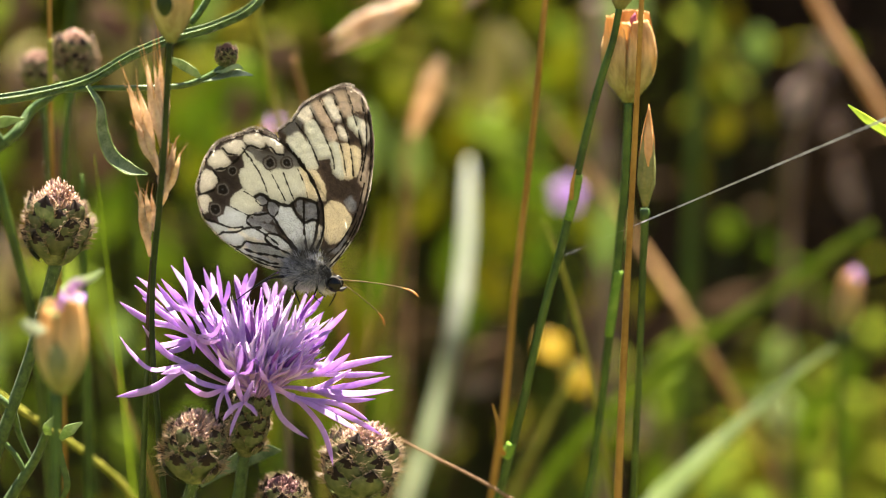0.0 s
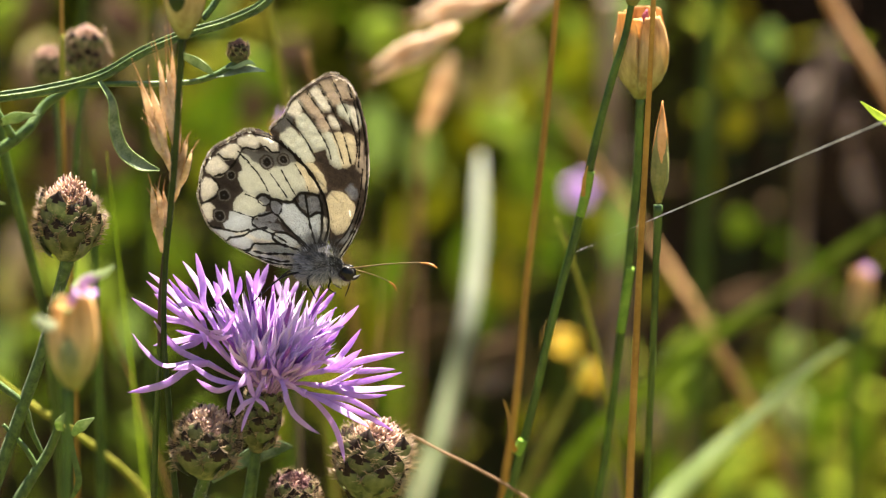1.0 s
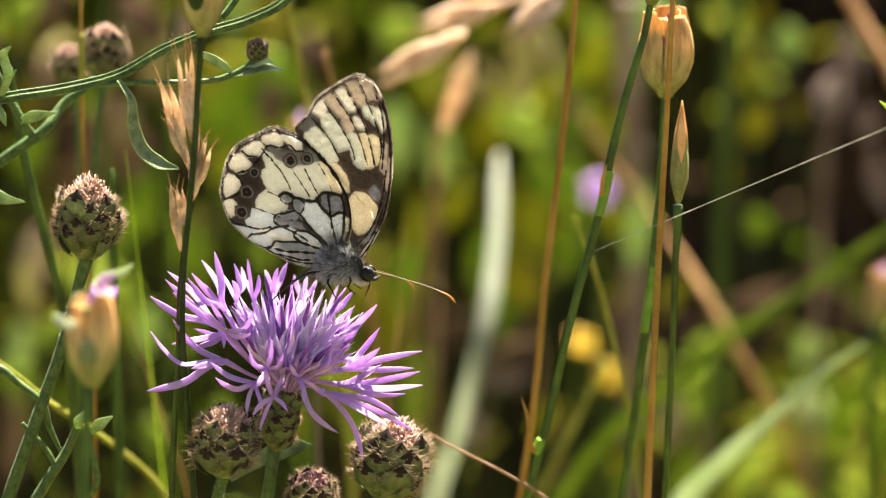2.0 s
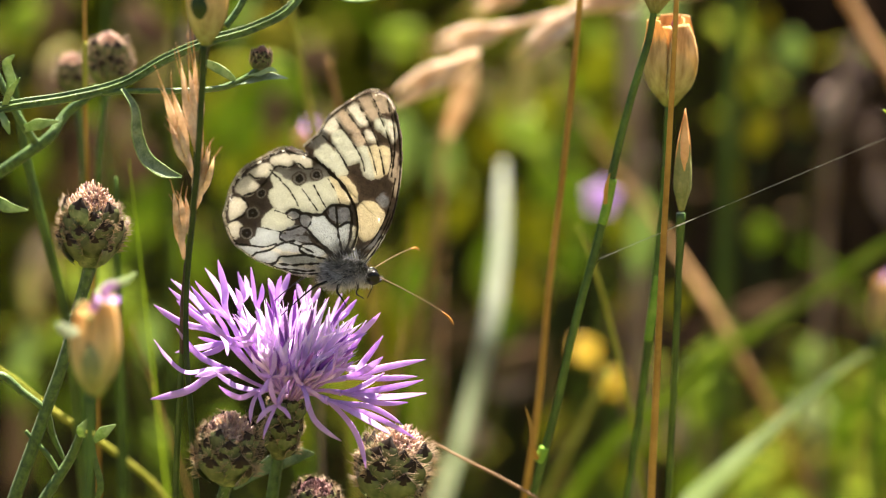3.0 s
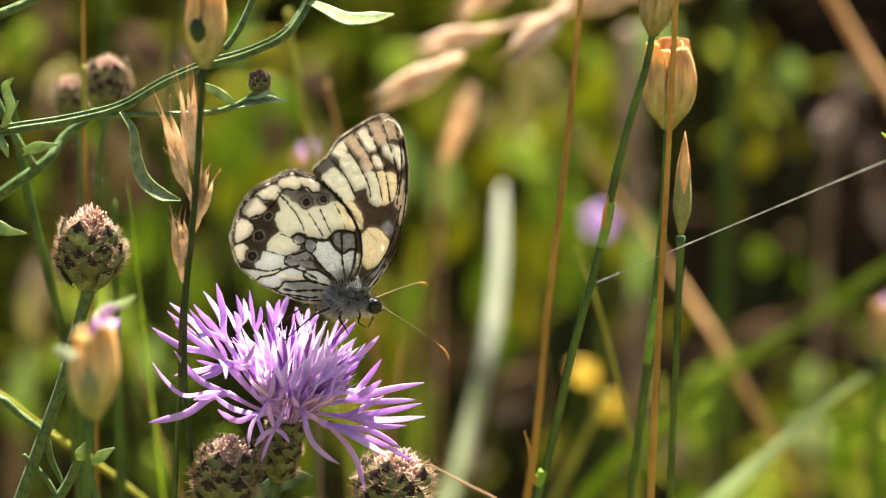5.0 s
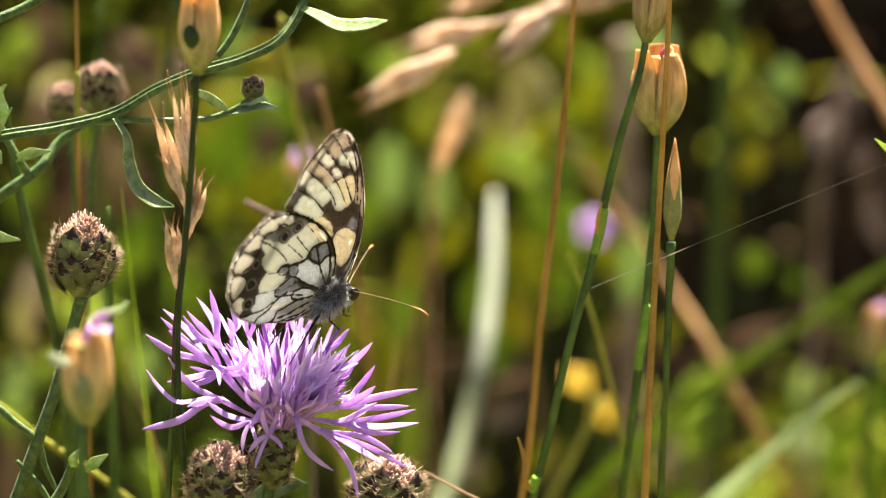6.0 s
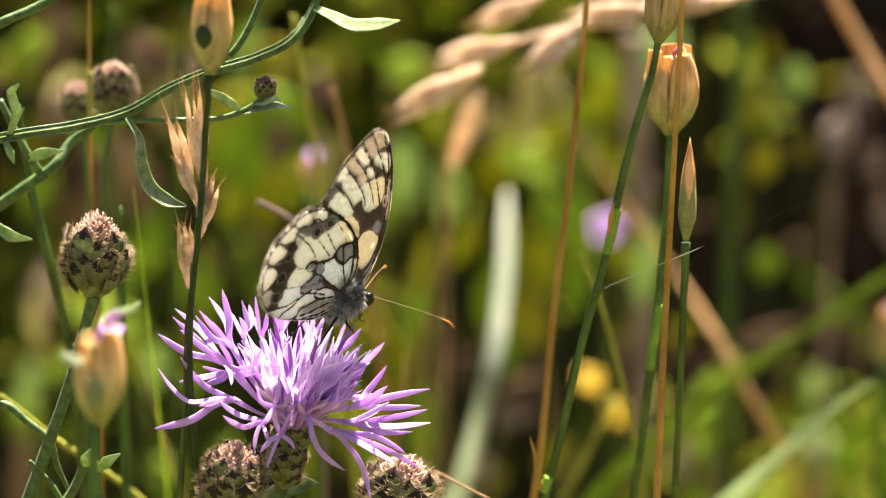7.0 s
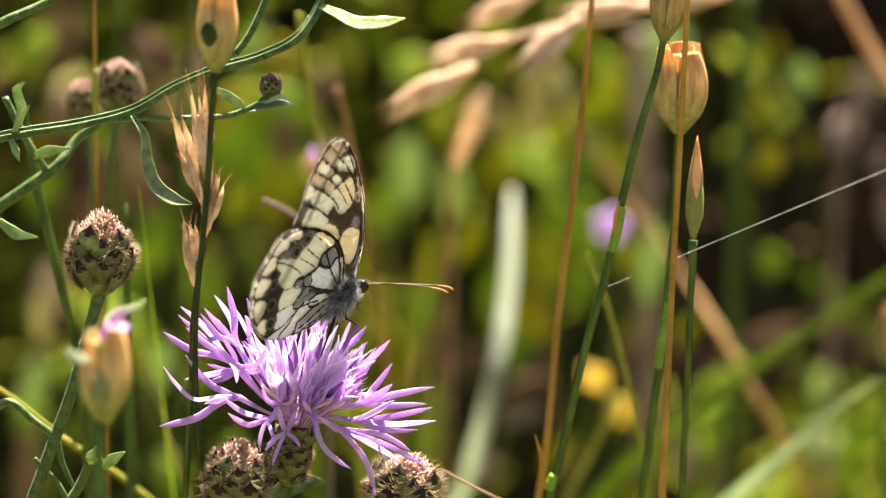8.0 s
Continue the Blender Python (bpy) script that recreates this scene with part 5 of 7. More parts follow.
    leaf_plant((5.6, 430.0, 273.0), 5.6, 9.3, FRESH, "bright green herb leaf on a stalk", -10)
    leaf_plant((26.4, 420.0, 365.9), 4.9, 6.9, OLIVE, "olive-green herb leaf on a thin stalk", 20)
    leaf_plant((3.6, 430.0, 338.9), 4.2, 8.5, STRAW_LEAF, "pale straw-yellow drooping leaf on a stalk", -20)
    leaf_plant((37.2, 430.0, 327.8), 4.2, 8.5, OLIVE, "olive-green herb leaf on a thin stalk", 10)
    leaf_plant((-83.7, 420.0, 357.3), 4.2, 8.4, STRAW_LEAF, "pale straw-yellow drooping leaf on a stalk", 15)
    leaf_plant((-96.8, 400.0, 366.4), 4.1, 6.7, DEAD, "tan dead leaf on a stalk", -20)
    leaf_plant((-129.7, 420.0, 338.0), 4.9, 8.4, OLIVE, "olive-green herb leaf on a thin stalk", 20)
    leaf_plant((-83.4, 420.0, 333.9), 4.2, 9.9, OLIVE, "olive-green herb leaf on a thin stalk", 10)
    leaf_plant((101.7, 390.0, 353.2), 2.7, 6.6, ASH, "greyish-pink withered leaf on a thin stalk", 15)
    leaf_plant((77.0, 440.0, 312.8), 3.6, 6.2, OLIVE, "olive-green herb leaf on a thin stalk", 0)
    leaf_plant((1.9, 430.0, 365.9), 4.2, 6.2, OLIVE, "olive-green herb leaf on a thin stalk", 60)
    leaf_plant((-46.7, 430.0, 328.5), 4.2, 9.3, STRAW_LEAF, "pale straw-yellow drooping leaf on a stalk", 0)
    leaf_plant((50.7, 380, 369.7), 6.5, 9.0, GREENISH, "pale grey-green rounded leaf on a thin stalk", 20)
    leaf_plant((-109.1, 330.0, 363.9), 4.5, 8, DEAD, "tan dead leaf on a stalk", 30)
    leaf_plant((-85.2, 330.0, 377.0), 4, 7, DEAD, "tan dead leaf on a stalk", -60)
    leaf_plant((-107.7, 340.0, 343.8), 4, 8, LITTER, "brown dead leaf on a stalk", 20)
    leaf_plant((-89.6, 340.0, 339.3), 3.5, 8, DEAD, "tan dead leaf on a stalk", 10)
    leaf_plant((-74.0, 320.0, 375.7), 3.2, 5, ASH, "greyish-pink withered leaf on a thin stalk", 0)
    leaf_plant((-73.2, 340.0, 334.7), 4, 7, LITTER, "brown dead leaf on a stalk", 40)
    leaf_plant((10.1, 320.0, 290.8), 4.5, 8, LITTER, "brown dead leaf on a stalk", 70)
    leaf_plant((9.5, 330.0, 281.7), 3, 6, ASH, "greyish-pink withered leaf on a thin stalk", 70)
    leaf_plant((-66.0, 400.0, 336.3), 5.5, 11, FRESH, "bright green herb leaf on a stalk", 15)
    leaf_plant((-91.1, 360.0, 370.7), 3.6, 6, STRAW_LEAF, "pale straw-yellow drooping leaf on a stalk", -60)
    leaf_plant((-130.2, 380.0, 274.6), 3.6, 8, GREENISH, "pale grey-green leaf on a thin stalk", 12)
    leaf_plant((-117.2, 400.0, 304.5), 4.5, 9, OLIVE, "olive-green herb leaf on a thin stalk", -15)
    leaf_plant((-114.1, 400.0, 272.3), 4.5, 9, FRESH, "bright green herb leaf on a stalk", 10)
    leaf_plant((-126.3, 400.0, 326.2), 4, 8, FRESH, "bright green herb leaf on a stalk", 35)
    leaf_plant((-115.3, 320.0, 310.4), 2.6, 9, STRAW_LEAF, "pale straw-yellow drooping leaf on a stalk", 4)
    leaf_plant((-127.3, 400.0, 366.4), 4.5, 8, FRESH, "bright green herb leaf on a stalk", 30)
    leaf_plant((-81.5, 400.0, 368.9), 4.5, 8, OLIVE, "olive-green herb leaf on a thin stalk", 10)
    leaf_plant((-92.1, 350.0, 345.6), 2.8, 6, STRAW_LEAF, "pale straw-yellow drooping leaf on a stalk", 10)
    leaf_plant((-108.1, 400.0, 336.2), 4, 8, FRESH, "bright green herb leaf on a stalk", -20)
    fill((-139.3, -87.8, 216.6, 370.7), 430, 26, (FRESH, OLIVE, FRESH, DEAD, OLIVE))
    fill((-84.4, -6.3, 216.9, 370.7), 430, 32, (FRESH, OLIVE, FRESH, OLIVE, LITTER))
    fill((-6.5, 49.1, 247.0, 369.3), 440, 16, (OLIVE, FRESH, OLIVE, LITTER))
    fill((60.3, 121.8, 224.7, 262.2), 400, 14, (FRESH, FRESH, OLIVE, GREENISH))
    simple_plant("dry_grass", [(39.2, 330.0, 383.4), (40.0, 330.0, 365.7), (41.8, 335.0, 342.2), (41.8, 345, 120), (41.8, 355, 0)], [2.0, 2.9, 3.0, 2.6, 2.6], ASH, "broad greyish-pink dead grass stem", "dry grass", group="dry stems")


build_soft_spots()


def build_swaying_spike():
    """Arching dry grass spike that the wind swings; built about its stalk's foot."""
    ob = thing("arching_grass_spike", (126, 150, -12), "arching tan dry grass spike with drooping husks", "grass spike")
    stalk("stem", [(126, 150, -12), (125, 146, 200), (118, 138, 400), (73.5, 128, 429.4), (54.8, 126, 424.5), (35.9, 122, 421.9), (16.3, 120, 418.1), (0.9, 120, 412.9), (-7.3, 120, 407.2)], [1.0, 0.9, 0.8, 0.7, 0.6, 0.55, 0.45, 0.4, 0.3], HUSK, ob)
    spikelet(ob, (-0.1, 118, 410.7), (-16.5, 114, 401.8), 1.7, 3)
    spikelet(ob, (7.1, 118, 415.8), (-9.3, 116, 411.8), 1.5, 3)
    spikelet(ob, (19.3, 118, 420), (7.5, 112, 410.1), 1.7, 3)
    spikelet(ob, (33.7, 120, 421.7), (13.7, 118, 418.9), 1.6, 3)
    spikelet(ob, (46.2, 122, 423), (27.6, 120, 421.5), 1.5, 3)
    spikelet(ob, (11.4, 130, 422.3), (-2.2, 130, 416), 1.4, 3)
    return ob


ARCHING = build_swaying_spike()


def scatter(name, count, area, length, width, mat, label, category, droop=0.3, seg=4, lift=0.0, flat=0.0, keep=None, seed=1):
    """Many blades or leaves in one mesh, standing on the ground."""
    rng = np.random.default_rng(seed)
    verts, faces = [], []
    x0, x1, y0, y1 = area
    for _ in range(count):
        x, y = rng.uniform(x0, x1), rng.uniform(y0, y1)
        x *= 0.25 + (y + 400) / 1400
        if keep and not keep(x, y, rng):
            continue
        foot = bank(y)
        if flat:
            y -= rng.uniform(0, lift * 0.7)
        ln, w = rng.uniform(*length), rng.uniform(*width)
        a = rng.uniform(0, 2 * math.pi)
        lean = rng.uniform(0.05, droop)
        z0 = foot + (rng.uniform(0, lift) if lift else -6.0)
        dx, dy = math.cos(a), math.sin(a)
        tw = a + math.pi / 2 + rng.uniform(-0.5, 0.5)
        base = len(verts)
        for s in range(seg + 1):
            t = s / seg
            hx = ln * (lean * t + droop * t * t * 0.6)
            hz = ln * (t - 0.45 * droop * t * t) * (1 - flat) + z0
            ww = w * (math.sin(math.pi * (0.12 + 0.86 * t)) if flat else (1 - t ** 1.6) + 0.04)
            for e in (-1, 1):
                verts.append(((x + dx * hx + e * math.cos(tw) * ww) * MM, (y + dy * hx + e * math.sin(tw) * ww) * MM, (hz + e * 0.15 * ww) * MM))
            if s:
                k = base + 2 * s
                faces.append((k - 2, k - 1, k + 1, k))
    me = bpy.data.meshes.new(name)
    me.from_pydata(verts, [], faces)
    me.materials.append(mat)
    for p in me.polygons:
        p.use_smooth = True
    return tagged(new(name, me), label, category, kind="stuff")


PATCHES = []


def patch(x, y, r, weight):
    """A spot of the bank where herbs grow thick."""
    PATCHES.append((x, y, r, weight))


patch(-28, 641, 32, 1.00)
patch(-18, 663, 30, 0.90)
patch(-52, 616, 26, 0.45)
patch(-125, 658, 48, 1.00)
patch(-146, 616, 38, 0.75)
patch(-86, 676, 30, 0.90)
patch(26, 636, 26, 0.90)
patch(136, 566, 26, 1.00)
patch(155, 562, 28, 1.00)
patch(100, 570, 18, 0.90)
patch(45, 664, 28, 1.00)
patch(-97, 631, 25, 0.50)
patch(-155, 684, 25, 0.50)


def green_side(x, y, rng):
    k = sum(w * math.exp(-((x - px) ** 2 + (1.7 * (y - py)) ** 2) / (r * r)) for px, py, r, w in PATCHES)
    return rng.uniform() < k * 0.9 + (0.04 if x < 25 else 0.01)


def open_side(x, y, rng):
    """Grass grows on the open side of the bank and thins out over the bare soil."""
    return rng.uniform() < (0.6 if x < 10 else max(0.06, 0.6 - (x - 10) / 60))


def beyond(x, y, rng):
    """The bank to both sides and over its crest."""
    return abs(x) > 240 or y > 830


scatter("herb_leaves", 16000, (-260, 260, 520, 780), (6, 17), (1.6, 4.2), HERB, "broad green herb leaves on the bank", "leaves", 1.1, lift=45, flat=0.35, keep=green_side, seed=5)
scatter("meadow_grass", 500, (-260, 260, 480, 740), (40, 110), (0.6, 1.6), GRASS, "soft green meadow grass on the bank", "grass", 0.7, keep=open_side, seed=3)
scatter("dry_meadow_grass", 320, (-260, 260, 480, 740), (40, 130), (0.5, 1.2), GRASS_DRY, "dry straw-coloured meadow grass", "grass", 0.6, keep=open_side, seed=4)
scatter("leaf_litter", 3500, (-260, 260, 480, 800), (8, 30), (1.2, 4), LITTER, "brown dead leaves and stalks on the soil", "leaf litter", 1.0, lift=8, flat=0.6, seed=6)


scatter("tall_grass", 46, (-160, 60, 110, 440), (300, 480), (0.35, 0.9), GRASS, "tall thin green grass behind the flowers", "grass", 0.22, seg=6, seed=11)
scatter("tall_dry_grass", 20, (-160, 120, 110, 440), (300, 480), (0.12, 0.4), GRASS_DRY, "tall thin dry grass behind the flowers", "grass", 0.25, seg=6, seed=12)

scatter("low_meadow", 5000, (-1500, 1500, -250, 400), (40, 130), (0.8, 2.0), GRASS, "short green grass round the plants", "grass", 0.8, seg=3, seed=21)
scatter("low_dry_meadow", 2500, (-1500, 1500, -250, 400), (40, 140), (0.6, 1.6), GRASS_DRY, "short dry straw between the green grass", "grass", 0.8, seg=3, seed=22)
scatter("bank_grass", 5000, (-1600, 1600, 480, 1300), (50, 160), (0.8, 2.2), GRASS, "green grass along the bank", "grass", 0.8, seg=3, keep=beyond, seed=23)
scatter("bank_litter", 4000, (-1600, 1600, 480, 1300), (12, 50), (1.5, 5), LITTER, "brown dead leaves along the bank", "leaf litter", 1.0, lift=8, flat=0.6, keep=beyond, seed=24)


# ---- butterfly ----
def in_wing(*xy):
    """Pairs of numbers to points on the wing's plane, in tenths of a millimetre from the wing's root."""
    return np.array(xy, float).reshape(-1, 2) * 0.1


def closed_curve(pts, sub=8):
    p = [Vector((*q, 0)) for q in pts]
    p = p[-2:] + p + p[:2]
    return np.array([(v.x, v.y) for v in spline([q for q in p], sub)][2 * sub:-2 * sub])


def poly_dist(px, py, poly):
    """Signed distance from points to a polygon, negative inside."""
    d = np.full(px.shape, 1e9)
    inside = np.zeros(px.shape, bool)
    n = len(poly)
    for i in range(n):
        ax, ay = poly[i]
        bx, by = poly[(i + 1) % n]
        ex, ey = bx - ax, by - ay
        t = np.clip(((px - ax) * ex + (py - ay) * ey) / (ex * ex + ey * ey + 1e-12), 0, 1)
        d = np.minimum(d, np.hypot(px - ax - t * ex, py - ay - t * ey))
        cross = ((ay > py) != (by > py)) & (px < ex * (py - ay) / (ey + 1e-12) + ax)
        inside ^= cross
    return np.where(inside, -d, d)


def line_dist(px, py, pts):
    d = np.full(px.shape, 1e9)
    for (ax, ay), (bx, by) in zip(pts, pts[1:]):
        ex, ey = bx - ax, by - ay
        t = np.clip(((px - ax) * ex + (py - ay) * ey) / (ex * ex + ey * ey + 1e-12), 0, 1)
        d = np.minimum(d, np.hypot(px - ax - t * ex, py - ay - t * ey))
    return d


def wing_mesh(name, outline, ground_col, patches, veins, eyes, bow, hub=(0.0, 0.0), na=420, nr=220):
    """A wing as a fan from its hub, with its pigment in the attribute 'pigment'."""
    edge = spline([Vector((*q, 0)) for q in ([*outline, outline[0]] if hub != (0.0, 0.0) else outline)], 12)
    edge = np.array([(v.x, v.y) for v in edge]) - np.array(hub)
    seg = np.r_[0, np.cumsum(np.hypot(*np.diff(edge, axis=0).T))]
    s = np.linspace(0, seg[-1], na)
    ex, ey = np.interp(s, seg, edge[:, 0]), np.interp(s, seg, edge[:, 1])
    # a slightly scalloped, worn margin
    k = 0.008 * np.sin(s * 1.9) + 0.004 * np.sin(s * 5.3) + np.array([0.026 * noise.noise(Vector((q * 2.2, 0, 1))) + 0.022 * noise.noise(Vector((q * 6.0, 0, 7))) for q in s])
    f = np.linspace(0.02, 1, nr)
    worn = 1 + np.outer(k, f ** 10)
    X, Y = hub[0] + np.outer(ex, f) * worn, hub[1] + np.outer(ey, f) * worn
    col = np.empty(X.shape + (3,))
    col[:] = ground_col
    rough = np.array([[noise.noise(Vector((x * 1.3, y * 1.3, 5))) + 0.6 * noise.noise(Vector((x * 5, y * 5, 9))) for x, y in zip(r, q)] for r, q in zip(X, Y)])
    col *= (1 + 0.35 * rough)[..., None]
    for poly, c, soft in patches:
        d = poly_dist(X, Y, closed_curve(poly, 5)) + (0.34 if c == GREY else 0.19) * rough - (0.12 if c == GREY else 0.22)
        a = np.clip(0.5 - d / soft, 0, 1)[..., None]
        col = col * (1 - a) + (np.array(c) * (1 + (0.45 if c == GREY else 0.08) * rough[..., None])) * a
    for pts, w in veins:
        d = line_dist(X, Y, [(v.x, v.y) for v in spline([Vector((*q, 0)) for q in pts], 4)]) + 0.13 * rough
        a = np.clip(2.1 - d / w, 0, 0.98)[..., None]
        col = col * (1 - a) + np.array((0.010, 0.008, 0.007)) * a
    for x, y, r in eyes:
        d = np.hypot(X - x, Y - y) / r + 0.24 * rough
        for lo, hi, c in ((0, 1.55, (0.07, 0.058, 0.05)), (0, 1.22, (0.19, 0.18, 0.175)), (0, 0.96, (0.022, 0.018, 0.016)), (0, 0.2, (0.10, 0.10, 0.11))):
            a = np.clip((hi - d) / 0.18, 0, 1)[..., None]
            col = col * (1 - a) + np.array(c) * a
    # dark line and pale fringe along the outer margin, dusky root
    rim = np.clip((f - 0.987) / 0.008, 0, 1)[None, :, None] * np.ones(X.shape)[..., None]
    col = col * (1 - 0.75 * rim) + np.array((0.045, 0.034, 0.028)) * 0.75 * rim
    rim = np.clip((f - 0.996) / 0.003, 0, 1)[None, :, None] * np.ones(X.shape)[..., None]
    col = col * (1 - 0.7 * rim) + np.array((0.20, 0.17, 0.14)) * 0.7 * rim
    rr = np.hypot(X, Y) + 0.8 * rough
    specks = np.array([[noise.noise(Vector((x * 7, y * 7, 2))) + 0.7 * noise.noise(Vector((x * 15, y * 15, 4))) for x, y in zip(r, q)] for r, q in zip(X, Y)])
    a = (np.clip(specks * 2.4 - 0.25, 0, 1) * np.clip((11 - rr) / 9, 0.10, 0.75))[..., None]
    col = col * (1 - a) + np.array((0.022, 0.019, 0.018)) * a
    a = np.clip((3.4 - rr) / 2.6, 0, 0.72)[..., None]
    col = col * (1 - a) + np.array((0.07, 0.068, 0.07)) * a
    Z = bow * np.sin(np.clip(np.hypot(X, Y) / 26, 0, 1) * math.pi) + 0.06 * rough
    verts = np.stack([X, Z, Y], -1).reshape(-1, 3) * MM
    faces = [(i * nr + j, i * nr + j + 1, (i + 1) * nr + j + 1, (i + 1) * nr + j) for i in range(na - 1) for j in range(nr - 1)]
    me = bpy.data.meshes.new(name)
    me.from_pydata(verts.tolist(), [], faces)
    lay = me.color_attributes.new("pigment", "FLOAT_COLOR", "POINT")
    lay.data.foreach_set("color", np.concatenate([np.clip(col, 0, 1), np.ones(X.shape + (1,))], -1).reshape(-1).astype(np.float32))
    for p in me.polygons:
        p.use_smooth = True
    me.materials.append(WING)
    return me


CREAM = (0.52, 0.525, 0.465)
WARM = (0.59, 0.54, 0.42)
GREY = (0.24, 0.245, 0.265)
DUSK = (0.17, 0.165, 0.16)
TAN = (0.47, 0.41, 0.345)
PALE = (0.60, 0.58, 0.52)
WHITE = (0.51, 0.535, 0.545)


FORE_RIM = in_wing(22.9, -21.7, 35.5, -10.7, 48.2, 4.3, 59.2, 19.3, 69.4, 37.4, 77.1, 57.8, 83.3, 78.2, 88.6, 98.4, 92.3, 122.6, 94.4, 146.7, 94.8, 166.7, 92.7, 186.6, 89.9, 206.4, 85.3, 220.6, 78.3, 231.6, 68.7, 240.2, 56.7, 243.1, 45.2, 240.6, 31.3, 234.8, 14.8, 226.5, 2.4, 219.9, -7.6, 211.8, -15.2, 201.2, -22.8, 191.5, -35.4, 183.2, -43.7, 177.4, -38.3, 166.3, -26.3, 154.5, -11.9, 137.1, -0, 120.5, 9.3, 100.5, 15.5, 82.9, 18, 52.2, 14.8, 19.6)


def forewing_mesh():
    rim = FORE_RIM
    patches = (
        (in_wing(21.5, 60.4, 25.9, 71.8, 35.9, 78.6, 45.6, 75.6, 53.6, 67.7, 59.9, 55.8, 57.2, 43.5, 49.6, 32, 39.5, 22, 30.4, 20.1, 23.2, 28, 20.3, 44.1), WARM, 0.22),
        (in_wing(-4, 124.4, 5.8, 123, 13.8, 117.6, 20.9, 104.8, 23.9, 91.2, 21.2, 81.4, 15.5, 82.9, 8.5, 98.9, 2.3, 113.2), WARM, 0.22),
        (in_wing(-25.8, 172.2, -15, 176.4, -5.4, 167.8, 2.4, 154.3, 9.4, 138.4, 12.5, 128, 4.2, 126.2, -5.6, 126, -13.6, 137.1, -22.2, 153, -29.3, 164.1), CREAM, 0.22),
        (in_wing(-3.3, 186.2, 8.3, 192.9, 15.4, 184.2, 23.3, 172.4, 31.1, 155.7, 34.1, 145.3, 25.1, 141.9, 14.4, 140.1, 6.5, 154.4, 1.1, 167.9), CREAM, 0.22),
        (in_wing(31.3, 165.3, 39.4, 163.9, 45.9, 159.2, 51.9, 137.7, 55.6, 121.7, 48.9, 111.9, 42.4, 115.8, 36.9, 125.3, 34.9, 143), CREAM, 0.22),
        (in_wing(47.5, 160.1, 58.1, 159.5, 63.5, 146, 65.5, 126, 62.8, 113.9, 55.4, 112.9, 54.1, 125.7, 50.4, 143.3), WARM, 0.22),
        (in_wing(61.3, 157.2, 74.2, 154.2, 78, 141.5, 74.5, 126.2, 69.4, 116.4, 66.2, 122, 65, 140.4), WARM, 0.22),
        (in_wing(79, 147.1, 85.4, 144.9, 83.4, 126.4, 78.1, 103, 74.1, 108.5, 76.1, 123.8), TAN, 0.3),
        (in_wing(21.2, 219.5, 35.2, 226.1, 41.4, 213.5, 47.6, 201.6, 45.8, 194.4, 38.5, 195.1, 29.9, 207.7), PALE, 0.35),
        (in_wing(7.2, 215.2, 18.7, 220.2, 25, 208.4, 32, 194.9, 36.7, 185.4, 26.1, 188.4, 14.2, 200.2), TAN, 0.4),
        (in_wing(-12.9, 194.9, -6.1, 206.2, 3.9, 212.8, 6.9, 204, 2.6, 194.4, -5.6, 191.8), PALE, 0.4),
        (in_wing(-35.5, 178.4, -27.1, 185, -17.1, 193.2, -9, 189.3, -15.8, 179.6, -27.4, 173.7), DUSK, 0.4),
        (in_wing(37.7, 228.5, 51.6, 234.3, 57.9, 224.9, 64.1, 213.1, 64.8, 205.1, 54.9, 201, 49.4, 207.2, 43.9, 216.7), TAN, 0.35),
        (in_wing(56.5, 236.8, 67.8, 233.8, 74, 222, 76.2, 210.1, 69.7, 206.8, 63.4, 215.4, 58.7, 227.3), TAN, 0.3),
        (in_wing(71, 231.5, 78.2, 226, 83.6, 214.2, 84.2, 205.5, 78.5, 205.4, 74.7, 217.2), TAN, 0.3),
        (in_wing(59.7, 196.3, 68.7, 199.6, 75.9, 194.2, 79.7, 180.7, 75.5, 173.4, 66.7, 181.2, 60.3, 187.5), CREAM, 0.25),
        (in_wing(45.6, 185.6, 53.6, 179.4, 56.7, 169.1, 50.2, 168.9, 43.8, 176.8), PALE, 0.4),
        (in_wing(27.6, 182.9, 38.2, 179.9, 42.9, 170.4, 36.2, 166.2, 29, 172.5), TAN, 0.4),
        (in_wing(79.1, 194.2, 85.5, 188.8, 87.6, 170.5, 83.3, 162.4, 79.5, 174.3), PALE, 0.35),
        (in_wing(53.1, 79, 62.2, 85.7, 67.7, 77, 65.1, 67.2, 58.5, 65.4), GREY, 0.35),
        (in_wing(28.5, 7, 42.7, 15.5, 53.6, 28.9, 51, 19.8, 38.3, 4), GREY, 0.5),
        (in_wing(22.2, -17.7, 34, -4.2, 46.6, 5.9, 57.6, 22.5, 52.3, 7.7, 38.8, -9, 27.9, -20.7), PALE, 0.4),
        (in_wing(77.8, 90.1, 84.6, 102.3, 88.2, 122.5, 86.9, 96, 80.9, 79.7), TAN, 0.35),
    )
